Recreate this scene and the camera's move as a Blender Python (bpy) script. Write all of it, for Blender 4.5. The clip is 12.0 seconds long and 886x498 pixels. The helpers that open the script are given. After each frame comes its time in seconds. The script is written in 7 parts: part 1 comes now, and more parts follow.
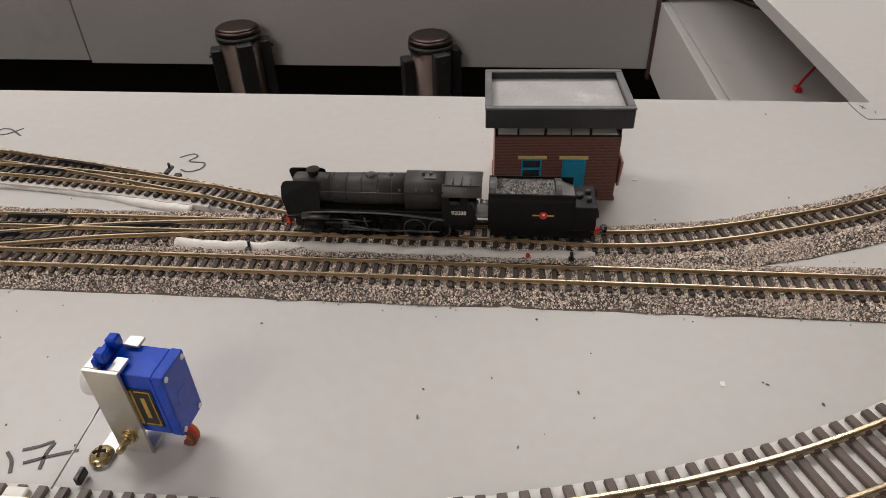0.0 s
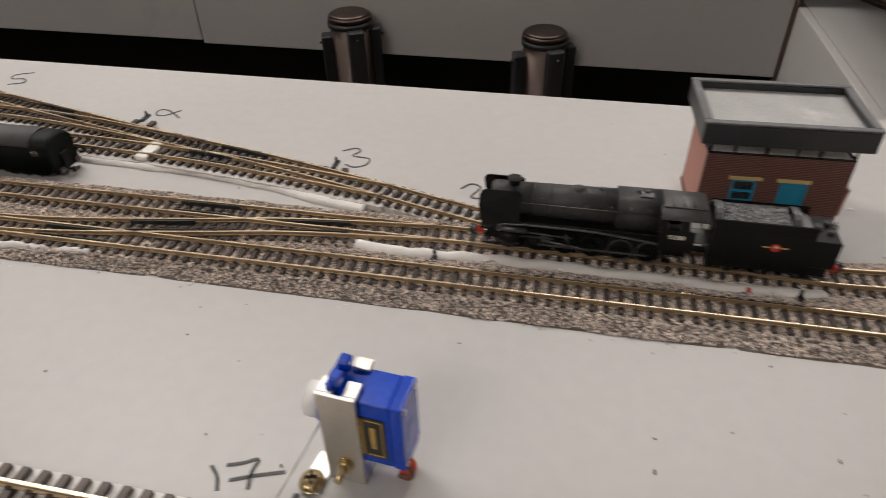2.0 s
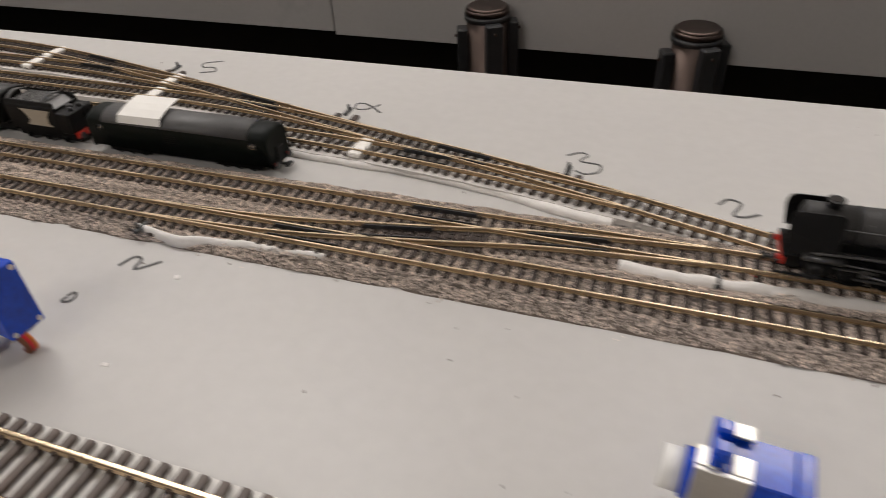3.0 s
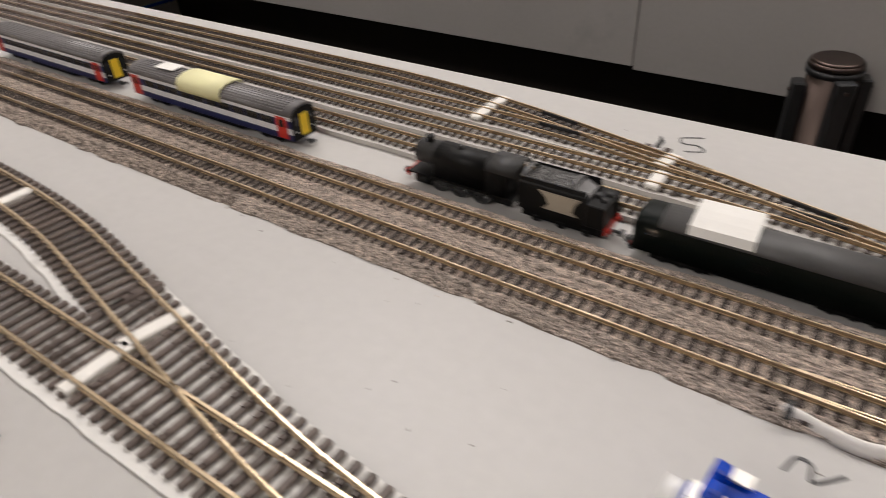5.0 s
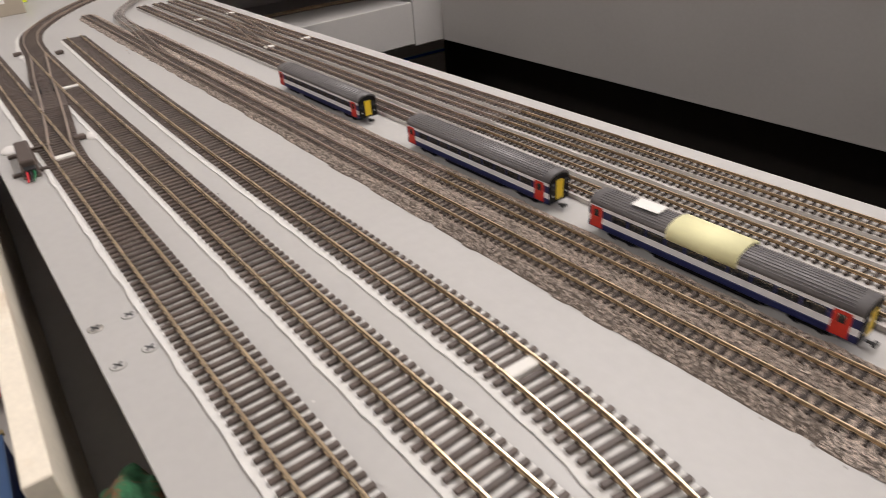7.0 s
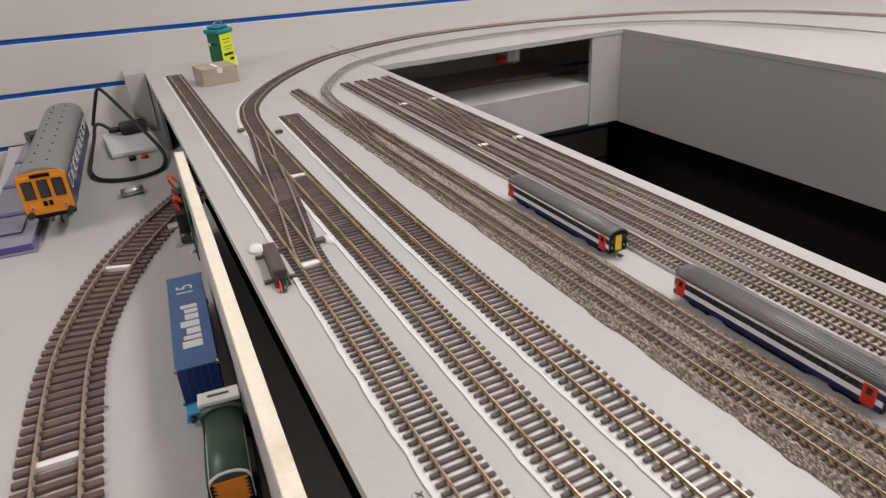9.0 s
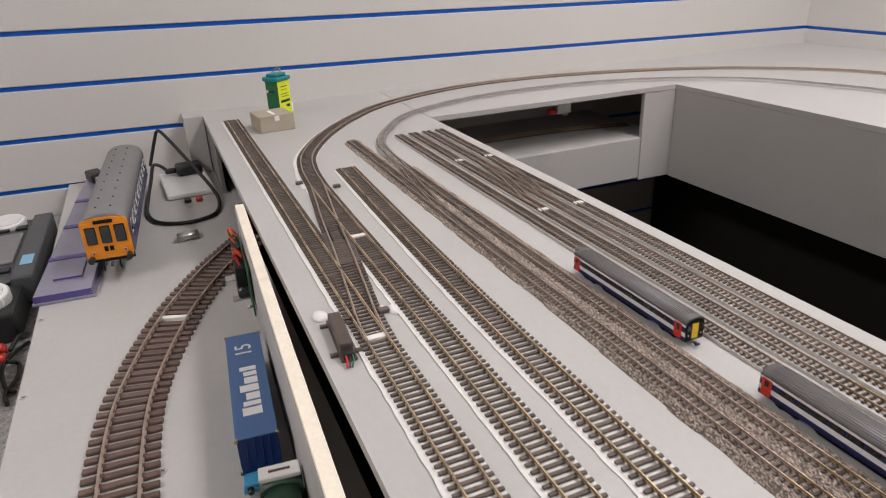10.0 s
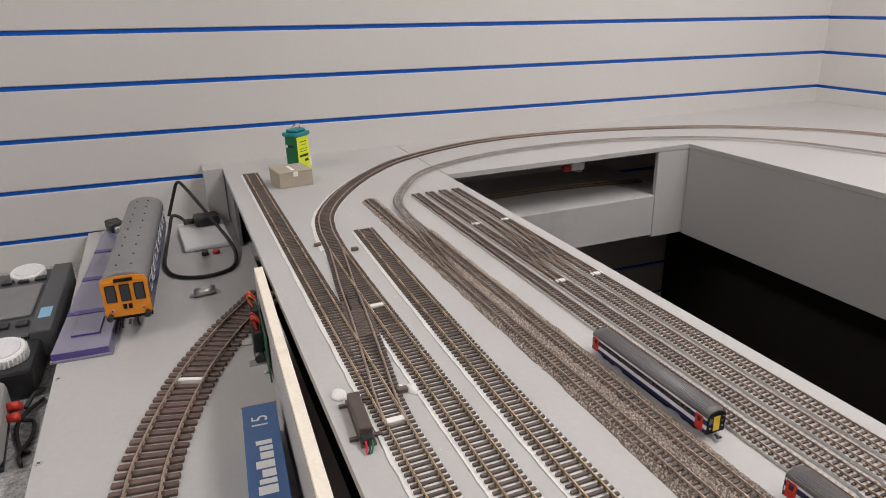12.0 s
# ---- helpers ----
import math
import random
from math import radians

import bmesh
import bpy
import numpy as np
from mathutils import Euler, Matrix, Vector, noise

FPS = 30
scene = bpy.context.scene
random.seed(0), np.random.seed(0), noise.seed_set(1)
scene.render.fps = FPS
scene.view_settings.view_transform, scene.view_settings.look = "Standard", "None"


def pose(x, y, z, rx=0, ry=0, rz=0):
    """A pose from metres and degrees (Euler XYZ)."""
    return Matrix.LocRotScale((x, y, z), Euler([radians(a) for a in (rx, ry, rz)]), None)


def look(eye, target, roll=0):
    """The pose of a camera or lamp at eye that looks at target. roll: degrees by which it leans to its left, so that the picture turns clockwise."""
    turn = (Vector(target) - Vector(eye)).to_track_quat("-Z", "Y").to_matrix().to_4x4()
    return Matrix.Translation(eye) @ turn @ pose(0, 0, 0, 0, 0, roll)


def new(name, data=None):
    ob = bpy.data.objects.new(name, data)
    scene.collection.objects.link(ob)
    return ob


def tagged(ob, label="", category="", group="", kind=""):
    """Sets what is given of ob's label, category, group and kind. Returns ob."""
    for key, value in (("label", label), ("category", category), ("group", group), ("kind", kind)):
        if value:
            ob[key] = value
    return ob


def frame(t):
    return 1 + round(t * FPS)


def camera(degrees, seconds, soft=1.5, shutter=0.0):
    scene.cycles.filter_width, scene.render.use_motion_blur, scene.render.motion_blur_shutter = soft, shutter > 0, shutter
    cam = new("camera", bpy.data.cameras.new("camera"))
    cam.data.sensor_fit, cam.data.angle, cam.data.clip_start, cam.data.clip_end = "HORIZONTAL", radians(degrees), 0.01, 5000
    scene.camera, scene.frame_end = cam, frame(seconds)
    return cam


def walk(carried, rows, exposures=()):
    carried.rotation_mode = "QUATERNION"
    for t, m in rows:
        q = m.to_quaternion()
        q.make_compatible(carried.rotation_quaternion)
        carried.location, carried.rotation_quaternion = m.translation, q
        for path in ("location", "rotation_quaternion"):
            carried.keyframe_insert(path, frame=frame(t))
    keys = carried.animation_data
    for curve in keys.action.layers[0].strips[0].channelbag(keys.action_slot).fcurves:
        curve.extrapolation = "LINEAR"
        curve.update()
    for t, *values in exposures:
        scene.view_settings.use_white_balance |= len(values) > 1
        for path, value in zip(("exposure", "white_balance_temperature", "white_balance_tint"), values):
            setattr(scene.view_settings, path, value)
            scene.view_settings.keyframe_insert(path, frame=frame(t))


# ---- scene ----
cam = camera(67.7, 12.0, 0.7, 0.5)
PATH = [
    (0, (0.168, -0.03, 0.174), (-0.001, 1.561, -1.027), -1.7),
    (0.5, (0.167, -0.029, 0.175), (-0.01, 1.557, -1.032), -1.4),
    (1, (0.164, -0.027, 0.174), (-0.023, 1.556, -1.034), -1.2),
    (1.5, (0.143, -0.021, 0.172), (-0.099, 1.554, -1.037), -0.9),
    (2, (0.109, -0.014, 0.169), (-0.235, 1.538, -1.045), -1.3),
    (2.5, (0.077, -0.009, 0.166), (-0.358, 1.513, -1.056), -1.7),
    (3, (0.033, -0.003, 0.159), (-0.537, 1.478, -1.058), -3.4),
    (3.2, (0.013, 0.0, 0.16), (-0.601, 1.464, -1.056), -3.8),
    (4.8, (-0.148, 0.0, 0.169), (-1.068, 1.326, -1.012), -3.0),
    (5, (-0.17, -0.003, 0.17), (-1.139, 1.294, -1.004), -3.5),
    (5.5, (-0.227, -0.007, 0.171), (-1.348, 1.203, -0.959), -4.5),
    (6, (-0.279, -0.024, 0.181), (-1.491, 1.124, -0.921), -4.9),
    (6.5, (-0.325, -0.036, 0.189), (-1.624, 1.043, -0.883), -4.4),
    (7, (-0.364, -0.046, 0.201), (-1.746, 0.951, -0.845), -4.5),
    (7.5, (-0.395, -0.058, 0.212), (-1.844, 0.872, -0.806), -4.4),
    (7.7, (-0.407, -0.063, 0.218), (-1.879, 0.84, -0.792), -4.2),
    (9.3, (-0.482, -0.106, 0.264), (-2.118, 0.642, -0.611), -3.1),
    (9.5, (-0.487, -0.11, 0.271), (-2.136, 0.63, -0.586), -2.8),
    (10, (-0.507, -0.116, 0.284), (-2.196, 0.586, -0.525), -2.4),
    (10.5, (-0.513, -0.119, 0.292), (-2.218, 0.577, -0.489), -2.2),
    (11, (-0.514, -0.118, 0.299), (-2.229, 0.58, -0.459), -2.1),
    (11.5, (-0.519, -0.119, 0.312), (-2.247, 0.571, -0.42), -1.7),
    (12, (-0.52, -0.121, 0.322), (-2.256, 0.577, -0.384), -1.5),
]
walk(cam, [(t, look(eye, target, roll)) for t, eye, target, roll in PATH],
     [(0.0, -0.14, 6400, 11), (3.0, -0.22, 6420, 11), (5.0, -0.10, 6400, 12), (7.5, -0.02, 6350, 13), (9.5, 0.0, 6200, 13), (12.0, -0.07, 6130, 12)])

# ---- world and lamps ----
world = bpy.data.worlds.new("room_light")
scene.world = world
world.use_nodes = True
world.node_tree.nodes["Background"].inputs[0].default_value = (1.0, 0.93, 0.86, 1)
world.node_tree.nodes["Background"].inputs[1].default_value = 0.02
scene.view_settings.exposure = 0.0


# ---- materials ----
def mat(name, color, rough=0.5, metal=0.0, var=0.12, scale=60.0, bump=0.0, fine=600.0, spec=0.5,
        per_object=0.0, per_island=0.0, coat=0.0, stain=None, stain_at=0.62, stain_scale=9.0):
    """A surface with grain at two scales; optional stains and a tone for each object or island."""
    m = bpy.data.materials.new(name)
    m.use_nodes = True
    nt = m.node_tree
    n, l = nt.nodes, nt.links
    b = n["Principled BSDF"]
    b.inputs["Roughness"].default_value = rough
    b.inputs["Metallic"].default_value = metal
    b.inputs["Specular IOR Level"].default_value = spec
    b.inputs["Coat Weight"].default_value = coat
    tc = n.new("ShaderNodeTexCoord")
    n1 = n.new("ShaderNodeTexNoise")
    n1.inputs["Scale"].default_value = scale
    n1.inputs["Detail"].default_value = 4
    n2 = n.new("ShaderNodeTexNoise")
    n2.inputs["Scale"].default_value = fine
    n2.inputs["Detail"].default_value = 3
    l.new(tc.outputs["Object"], n1.inputs["Vector"])
    l.new(tc.outputs["Object"], n2.inputs["Vector"])
    mix = n.new("ShaderNodeMix")
    mix.data_type = "FLOAT"
    mix.inputs["Factor"].default_value = 0.4
    l.new(n1.outputs["Fac"], mix.inputs["A"])
    l.new(n2.outputs["Fac"], mix.inputs["B"])
    ramp = n.new("ShaderNodeMapRange")
    ramp.inputs["From Min"].default_value = 0.3
    ramp.inputs["From Max"].default_value = 0.7
    ramp.inputs["To Min"].default_value = 1 - var
    ramp.inputs["To Max"].default_value = 1 + var
    l.new(mix.outputs["Result"], ramp.inputs["Value"])
    last = ramp.outputs["Result"]
    for amount, node, out in ((per_object, "ShaderNodeObjectInfo", "Random"), (per_island, "ShaderNodeNewGeometry", "Random Per Island")):
        if amount:
            o = n.new(node)
            r = n.new("ShaderNodeMapRange")
            r.inputs["To Min"].default_value = 1 - amount
            r.inputs["To Max"].default_value = 1 + amount
            l.new(o.outputs[out], r.inputs["Value"])
            mu = n.new("ShaderNodeMath")
            mu.operation = "MULTIPLY"
            l.new(last, mu.inputs[0])
            l.new(r.outputs["Result"], mu.inputs[1])
            last = mu.outputs[0]
    sc = n.new("ShaderNodeVectorMath")
    sc.operation = "SCALE"
    sc.inputs[0].default_value = color
    l.new(last, sc.inputs["Scale"])
    col = sc.outputs[0]
    if stain:
        n3 = n.new("ShaderNodeTexNoise")
        n3.inputs["Scale"].default_value = stain_scale
        n3.inputs["Detail"].default_value = 6
        n3.inputs["Roughness"].default_value = 0.65
        l.new(tc.outputs["Object"], n3.inputs["Vector"])
        mr = n.new("ShaderNodeMapRange")
        mr.inputs["From Min"].default_value = stain_at
        mr.inputs["From Max"].default_value = stain_at + 0.12
        mr.inputs["To Max"].default_value = 0.8
        l.new(n3.outputs["Fac"], mr.inputs["Value"])
        mc = n.new("ShaderNodeMix")
        mc.data_type = "RGBA"
        l.new(mr.outputs["Result"], mc.inputs["Factor"])
        l.new(col, mc.inputs["A"])
        mc.inputs["B"].default_value = (*stain, 1)
        col = mc.outputs["Result"]
    l.new(col, b.inputs["Base Color"])
    rr = n.new("ShaderNodeMapRange")
    rr.inputs["To Min"].default_value = max(0.02, rough - 0.1)
    rr.inputs["To Max"].default_value = min(1, rough + 0.1)
    l.new(n1.outputs["Fac"], rr.inputs["Value"])
    l.new(rr.outputs["Result"], b.inputs["Roughness"])
    if bump:
        bp = n.new("ShaderNodeBump")
        bp.inputs["Strength"].default_value = min(1.0, bump)
        bp.inputs["Distance"].default_value = 0.0006
        l.new(mix.outputs["Result"], bp.inputs["Height"])
        l.new(bp.outputs["Normal"], b.inputs["Normal"])
    return m


BOARD = mat("grey_board_paint", (0.468, 0.453, 0.436), 0.43, var=0.06, scale=7, fine=160, bump=0.25, stain=(0.44, 0.425, 0.41), stain_at=0.6, stain_scale=5)
PANEL = mat("grey_panel_paint", (0.47, 0.452, 0.435), 0.55, var=0.05, scale=4, fine=220, bump=0.2, stain=(0.35, 0.34, 0.33), stain_scale=3)
EDGE = mat("painted_board_edge", (0.20, 0.195, 0.19), 0.7, var=0.2, scale=30, fine=500, bump=0.4)
SLAT = mat("slat_board_paint", (0.61, 0.585, 0.555), 0.45, var=0.03, scale=2, fine=140, bump=0.1)
BLUE_STRIP = mat("blue_plastic_strip", (0.003, 0.12, 0.60), 0.35, var=0.1, scale=10)
CARPET = mat("dark_carpet", (0.060, 0.046, 0.038), 0.95, var=0.4, scale=20, fine=500, bump=0.6)
DARK_WOOD = mat("dark_brown_wood", (0.085, 0.050, 0.036), 0.55, var=0.3, scale=20, fine=300, bump=0.3)
# near black standing in for deep shade in voids and recesses
BLACK_VOID = mat("shade_black", (0.020, 0.015, 0.012), 0.9, var=0.4, scale=30)
PINE = mat("raw_pine", (0.84, 0.76, 0.63), 0.6, var=0.10, scale=25, fine=300, bump=0.4, stain=(0.72, 0.60, 0.45), stain_at=0.58, stain_scale=14)
CHROME = mat("chrome", (0.10, 0.075, 0.065), 0.42, 1.0, var=0.08, scale=20)
SLEEPER = mat("brown_plastic_sleeper", (0.100, 0.074, 0.062), 0.5, var=0.25, scale=90, fine=900, bump=0.5, per_object=0.22)
SLEEPER_N = mat("dark_plastic_sleeper", (0.055, 0.041, 0.034), 0.65, spec=0.3, var=0.3, scale=90, fine=900, bump=0.4, per_object=0.3)
SLEEPER_O = mat("red_brown_plastic_sleeper", (0.125, 0.078, 0.062), 0.45, var=0.25, scale=60, fine=700, bump=0.4, per_object=0.2)
RAIL = mat("nickel_silver_rail", (0.75, 0.60, 0.41), 0.28, 1.0, var=0.2, scale=50, fine=700, stain=(0.55, 0.45, 0.34), stain_at=0.6, stain_scale=40)
RAIL_BROWN = mat("plain_brown_rail", (0.52, 0.42, 0.35), 0.38, 0.8, var=0.2, scale=80)
RAIL_DUSTY = mat("dusty_rail", (0.38, 0.34, 0.31), 0.6, 0.3, var=0.3, scale=60)
SLEEPER_DUSTY = mat("dusty_sleeper", (0.30, 0.27, 0.25), 0.85, var=0.35, scale=70, per_object=0.3)
SLEEPER_BROWN = mat("mid_brown_sleeper", (0.105, 0.080, 0.067), 0.6, var=0.3, scale=90, fine=900, bump=0.4, per_object=0.3)
RAIL_DARK = mat("darker_rail_side", (0.38, 0.285, 0.185), 0.45, 0.75, var=0.2, scale=80)
FOAM = mat("white_foam_underlay", (0.72, 0.70, 0.67), 0.85, var=0.08, scale=80, fine=900, bump=0.5, stain=(0.5, 0.48, 0.45), stain_scale=30)
GLUE = mat("white_filler", (0.74, 0.71, 0.68), 0.7, var=0.1, scale=120, fine=700, bump=0.8)
UNDERLAY = mat("pale_grey_underlay", (0.53, 0.500, 0.470), 0.8, var=0.08, scale=80, fine=900, bump=0.4)
CARD = mat("white_card_sleeper", (0.80, 0.77, 0.72), 0.6, var=0.06, scale=90)
BALLAST = mat("grey_ballast_grains", (0.58, 0.500, 0.440), 0.8, var=0.3, scale=300, fine=1500, per_island=0.88)
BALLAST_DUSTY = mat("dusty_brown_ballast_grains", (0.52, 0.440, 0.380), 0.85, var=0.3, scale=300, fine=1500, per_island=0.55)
# dark bed colour carries the shade in the crevices between grains
BALLAST_BED = mat("ballast_bed", (0.150, 0.120, 0.100), 0.95, var=0.5, scale=500, fine=1600, bump=1.0)
BLACK = mat("satin_black_model_paint", (0.005, 0.0048, 0.0048), 0.45, spec=0.2, var=0.3, scale=160, fine=900, bump=0.25, stain=(0.016, 0.015, 0.015), stain_at=0.58, stain_scale=60)
BOILER = mat("weathered_black_boiler", (0.030, 0.029, 0.0285), 0.52, spec=0.4, var=0.25, scale=160, fine=900, bump=0.3, stain=(0.046, 0.044, 0.043), stain_scale=50)
CAB_ROOF = mat("lighter_grey_black_paint", (0.062, 0.060, 0.059), 0.5, var=0.2, scale=160, fine=900)
GUNMETAL = mat("dark_blued_steel", (0.10, 0.10, 0.10), 0.38, 0.7, var=0.25, scale=200)
COAL = mat("grey_loose_coal", (0.13, 0.127, 0.124), 0.5, var=0.3, scale=500, per_island=0.7)
RED = mat("red_paint", (0.55, 0.035, 0.02), 0.4, var=0.15, scale=150)
GOLD = mat("gold_transfer", (0.55, 0.36, 0.09), 0.45, var=0.2, scale=400)
CREAM = mat("cream_lettering", (0.75, 0.72, 0.60), 0.6, var=0.05)
WHITE = mat("white_plastic", (0.80, 0.79, 0.77), 0.45, var=0.04, scale=40)
PAPER = mat("white_paper", (0.82, 0.80, 0.76), 0.85, var=0.04, scale=60, fine=700, bump=0.2)
YELLOW_FOAM = mat("pale_yellow_label", (0.82, 0.78, 0.45), 0.6, var=0.05, scale=80)
BRICK = mat("red_brown_brick", (0.135, 0.045, 0.032), 0.8, var=0.2, scale=300, fine=1500, bump=0.3, per_object=0.35)
MORTAR = mat("pale_mortar", (0.19, 0.12, 0.10), 0.9, var=0.15, scale=300)
STONE_YELLOW = mat("yellow_stone_lintel", (0.56, 0.41, 0.15), 0.7, var=0.12, scale=200)
TEAL = mat("teal_blue_paint", (0.008, 0.215, 0.36), 0.4, var=0.1, scale=150)
GLASS_DARK = mat("dark_window_glazing", (0.02, 0.022, 0.025), 0.12, var=0.2, scale=60, coat=0.4)
ROOF_GREY = mat("grey_roof_felt", (0.40, 0.395, 0.385), 0.6, var=0.18, scale=60, fine=700, bump=0.3, stain=(0.56, 0.55, 0.53), stain_at=0.54, stain_scale=45)
FASCIA = mat("dark_grey_fascia", (0.028, 0.028, 0.030), 0.4, var=0.15, scale=120)
FASCIA_TOP = mat("worn_grey_coping", (0.10, 0.10, 0.103), 0.45, var=0.25, scale=120, stain=(0.2, 0.2, 0.2), stain_at=0.6, stain_scale=60)
NAVY = mat("navy_blue_livery", (0.018, 0.022, 0.085), 0.35, var=0.15, scale=150)
SILVER = mat("pale_grey_livery", (0.72, 0.70, 0.71), 0.35, var=0.08, scale=150)
CAR_ROOF = mat("grey_ribbed_roof", (0.145, 0.135, 0.135), 0.40, var=0.15, scale=150, stain=(0.19, 0.18, 0.18), stain_at=0.62, stain_scale=30)
YELLOW = mat("warning_yellow_paint", (0.85, 0.58, 0.02), 0.4, var=0.06, scale=150)
GREEN_LOCO = mat("dark_green_livery", (0.003, 0.005, 0.004), 0.5, spec=0.15, var=0.2, scale=150)
GREEN_BR = mat("brunswick_green_livery", (0.035, 0.075, 0.045), 0.4, var=0.15, scale=120)
ORANGE = mat("orange_yellow_paint", (0.80, 0.27, 0.01), 0.4, var=0.06, scale=100)
ROOF_OO = mat("weathered_grey_roof", (0.20, 0.195, 0.195), 0.5, var=0.18, scale=40, fine=600, stain=(0.27, 0.26, 0.255), stain_scale=25)
BLUE_CONT = mat("blue_container_paint", (0.065, 0.14, 0.31), 0.45, var=0.1, scale=60, fine=500, stain=(0.07, 0.15, 0.35), stain_scale=30)
DEEP_BLUE = mat("deep_blue_container_end", (0.012, 0.035, 0.17), 0.45, var=0.1, scale=60)
CYAN_WAGON = mat("light_blue_wagon_paint", (0.08, 0.36, 0.62), 0.45, var=0.1, scale=60)
SERVO_BLUE = mat("blue_translucent_plastic", (0.002, 0.058, 0.52), 0.22, var=0.35, scale=50, spec=0.35, coat=0.15)
ALU = mat("brushed_aluminium", (0.62, 0.60, 0.56), 0.38, 0.9, var=0.1, scale=60, fine=900)
BRASS = mat("yellow_passivated_steel", (0.55, 0.43, 0.23), 0.28, 1.0, var=0.15, scale=120)
WIRE_ORANGE = mat("orange_wire", (0.62, 0.17, 0.03), 0.5, var=0.1)
WIRE_BROWN = mat("brown_wire", (0.17, 0.06, 0.025), 0.5, var=0.1)
WIRE_RED = mat("red_wire", (0.65, 0.02, 0.03), 0.45, var=0.1)
WIRE_BLACK = mat("black_cable", (0.014, 0.013, 0.013), 0.42, var=0.2)
BLACK_PLASTIC = mat("black_plastic", (0.02, 0.02, 0.021), 0.4, var=0.2, scale=80)
GREY_PLASTIC = mat("dark_grey_plastic", (0.075, 0.077, 0.082), 0.45, var=0.15, scale=60)
INK = mat("black_marker_ink", (0.085, 0.083, 0.082), 0.7, var=0.3, scale=300)
PENCIL = mat("pencil_line", (0.17, 0.165, 0.16), 0.8, var=0.3, scale=400)
CARDBOARD = mat("plain_grey_brown_card", (0.40, 0.345, 0.27), 0.75, var=0.08, scale=60, fine=700, bump=0.2)
GREEN_BOX = mat("green_printed_card", (0.01, 0.14, 0.05), 0.45, var=0.1, scale=60)
LIME = mat("fluorescent_yellow_label", (0.72, 0.80, 0.02), 0.5, var=0.04)
TEAL_PLASTIC = mat("teal_plastic", (0.01, 0.22, 0.25), 0.4, var=0.1)
PURPLE = mat("purple_clear_plastic", (0.24, 0.225, 0.31), 0.2, var=0.12, scale=12, coat=0.4)
PURPLE_EDGE = mat("purple_plastic_edge", (0.09, 0.07, 0.24), 0.25, var=0.1, scale=12)
STONE_FLOOR = mat("speckled_grey_worktop", (0.36, 0.35, 0.34), 0.4, var=0.75, scale=160, fine=700, stain=(0.07, 0.07, 0.07), stain_at=0.56, stain_scale=90)
PALE_BLUE = mat("pale_blue_badge", (0.25, 0.48, 0.66), 0.4, var=0.06)
LIGHT_PLASTIC = mat("light_grey_plastic", (0.33, 0.325, 0.31), 0.45, var=0.08, scale=60)
CIRCUIT = mat("green_circuit_board", (0.02, 0.09, 0.04), 0.4, var=0.2, scale=150)
CEILING = mat("white_ceiling_paint", (0.78, 0.76, 0.73), 0.8, var=0.03, scale=4)
FADED_PINK = mat("unpainted_pink_side", (0.42, 0.20, 0.16), 0.7, var=0.1, scale=100)
LAMP = bpy.data.materials.new("lamp_diffuser")
LAMP.use_nodes = True
LAMP.node_tree.nodes["Principled BSDF"].inputs["Emission Color"].default_value = (1.0, 0.93, 0.85, 1)
LAMP.node_tree.nodes["Principled BSDF"].inputs["Emission Strength"].default_value = 3.0


# ---- mesh helpers ----
def bm_box(x0, x1, y0, y1, z0, z1, bevel=0.0, seg=1, bm=None):
    own = bm is None
    b = bmesh.new()
    bmesh.ops.create_cube(b, size=1)
    bmesh.ops.scale(b, vec=(x1 - x0, y1 - y0, z1 - z0), verts=b.verts)
    bmesh.ops.translate(b, vec=((x0 + x1) / 2, (y0 + y1) / 2, (z0 + z1) / 2), verts=b.verts)
    if bevel:
        bmesh.ops.bevel(b, geom=b.edges[:], offset=bevel, segments=seg, affect="EDGES", profile=0.5)
    if own:
        return b
    return merge(bm, b)


def merge(bm, other, m=None):
    if m is not None:
        bmesh.ops.transform(other, matrix=m, verts=other.verts)
    vs = [bm.verts.new(v.co) for v in other.verts]
    other.verts.index_update()
    for f in other.faces:
        try:
            g = bm.faces.new([vs[v.index] for v in f.verts])
            g.smooth = f.smooth
        except ValueError:
            pass
    other.free()
    return bm


def bm_cyl(r, h, seg=20, r2=None, m=None, smooth=True):
    """A cylinder from z = 0 to h."""
    b = bmesh.new()
    bmesh.ops.create_cone(b, cap_ends=True, segments=seg, radius1=r, radius2=r if r2 is None else r2, depth=h)
    bmesh.ops.translate(b, vec=(0, 0, h / 2), verts=b.verts)
    if smooth:
        for f in b.faces:
            f.smooth = len(f.verts) == 4
    if m is not None:
        bmesh.ops.transform(b, matrix=m, verts=b.verts)
    return b


def along(p, q):
    """The pose that takes z from p towards q."""
    p, q = Vector(p), Vector(q)
    return Matrix.Translation(p) @ (q - p).to_track_quat("Z", "Y").to_matrix().to_4x4()


def bm_rod(p, q, r, seg=8):
    return bm_cyl(r, (Vector(q) - Vector(p)).length, seg, m=along(p, q))


def bm_profile(profile, x0, x1, smooth=True, closed=True):
    """A (y, z) outline drawn out along x and capped."""
    b = bmesh.new()
    a = [b.verts.new((x0, y, z)) for y, z in profile]
    c = [b.verts.new((x1, y, z)) for y, z in profile]
    n = len(profile)
    for i in range(n if closed else n - 1):
        f = b.faces.new((a[i], a[(i + 1) % n], c[(i + 1) % n], c[i]))
        f.smooth = smooth
    if closed:
        b.faces.new(a[::-1])
        b.faces.new(c)
    bmesh.ops.recalc_face_normals(b, faces=b.faces[:])
    return b


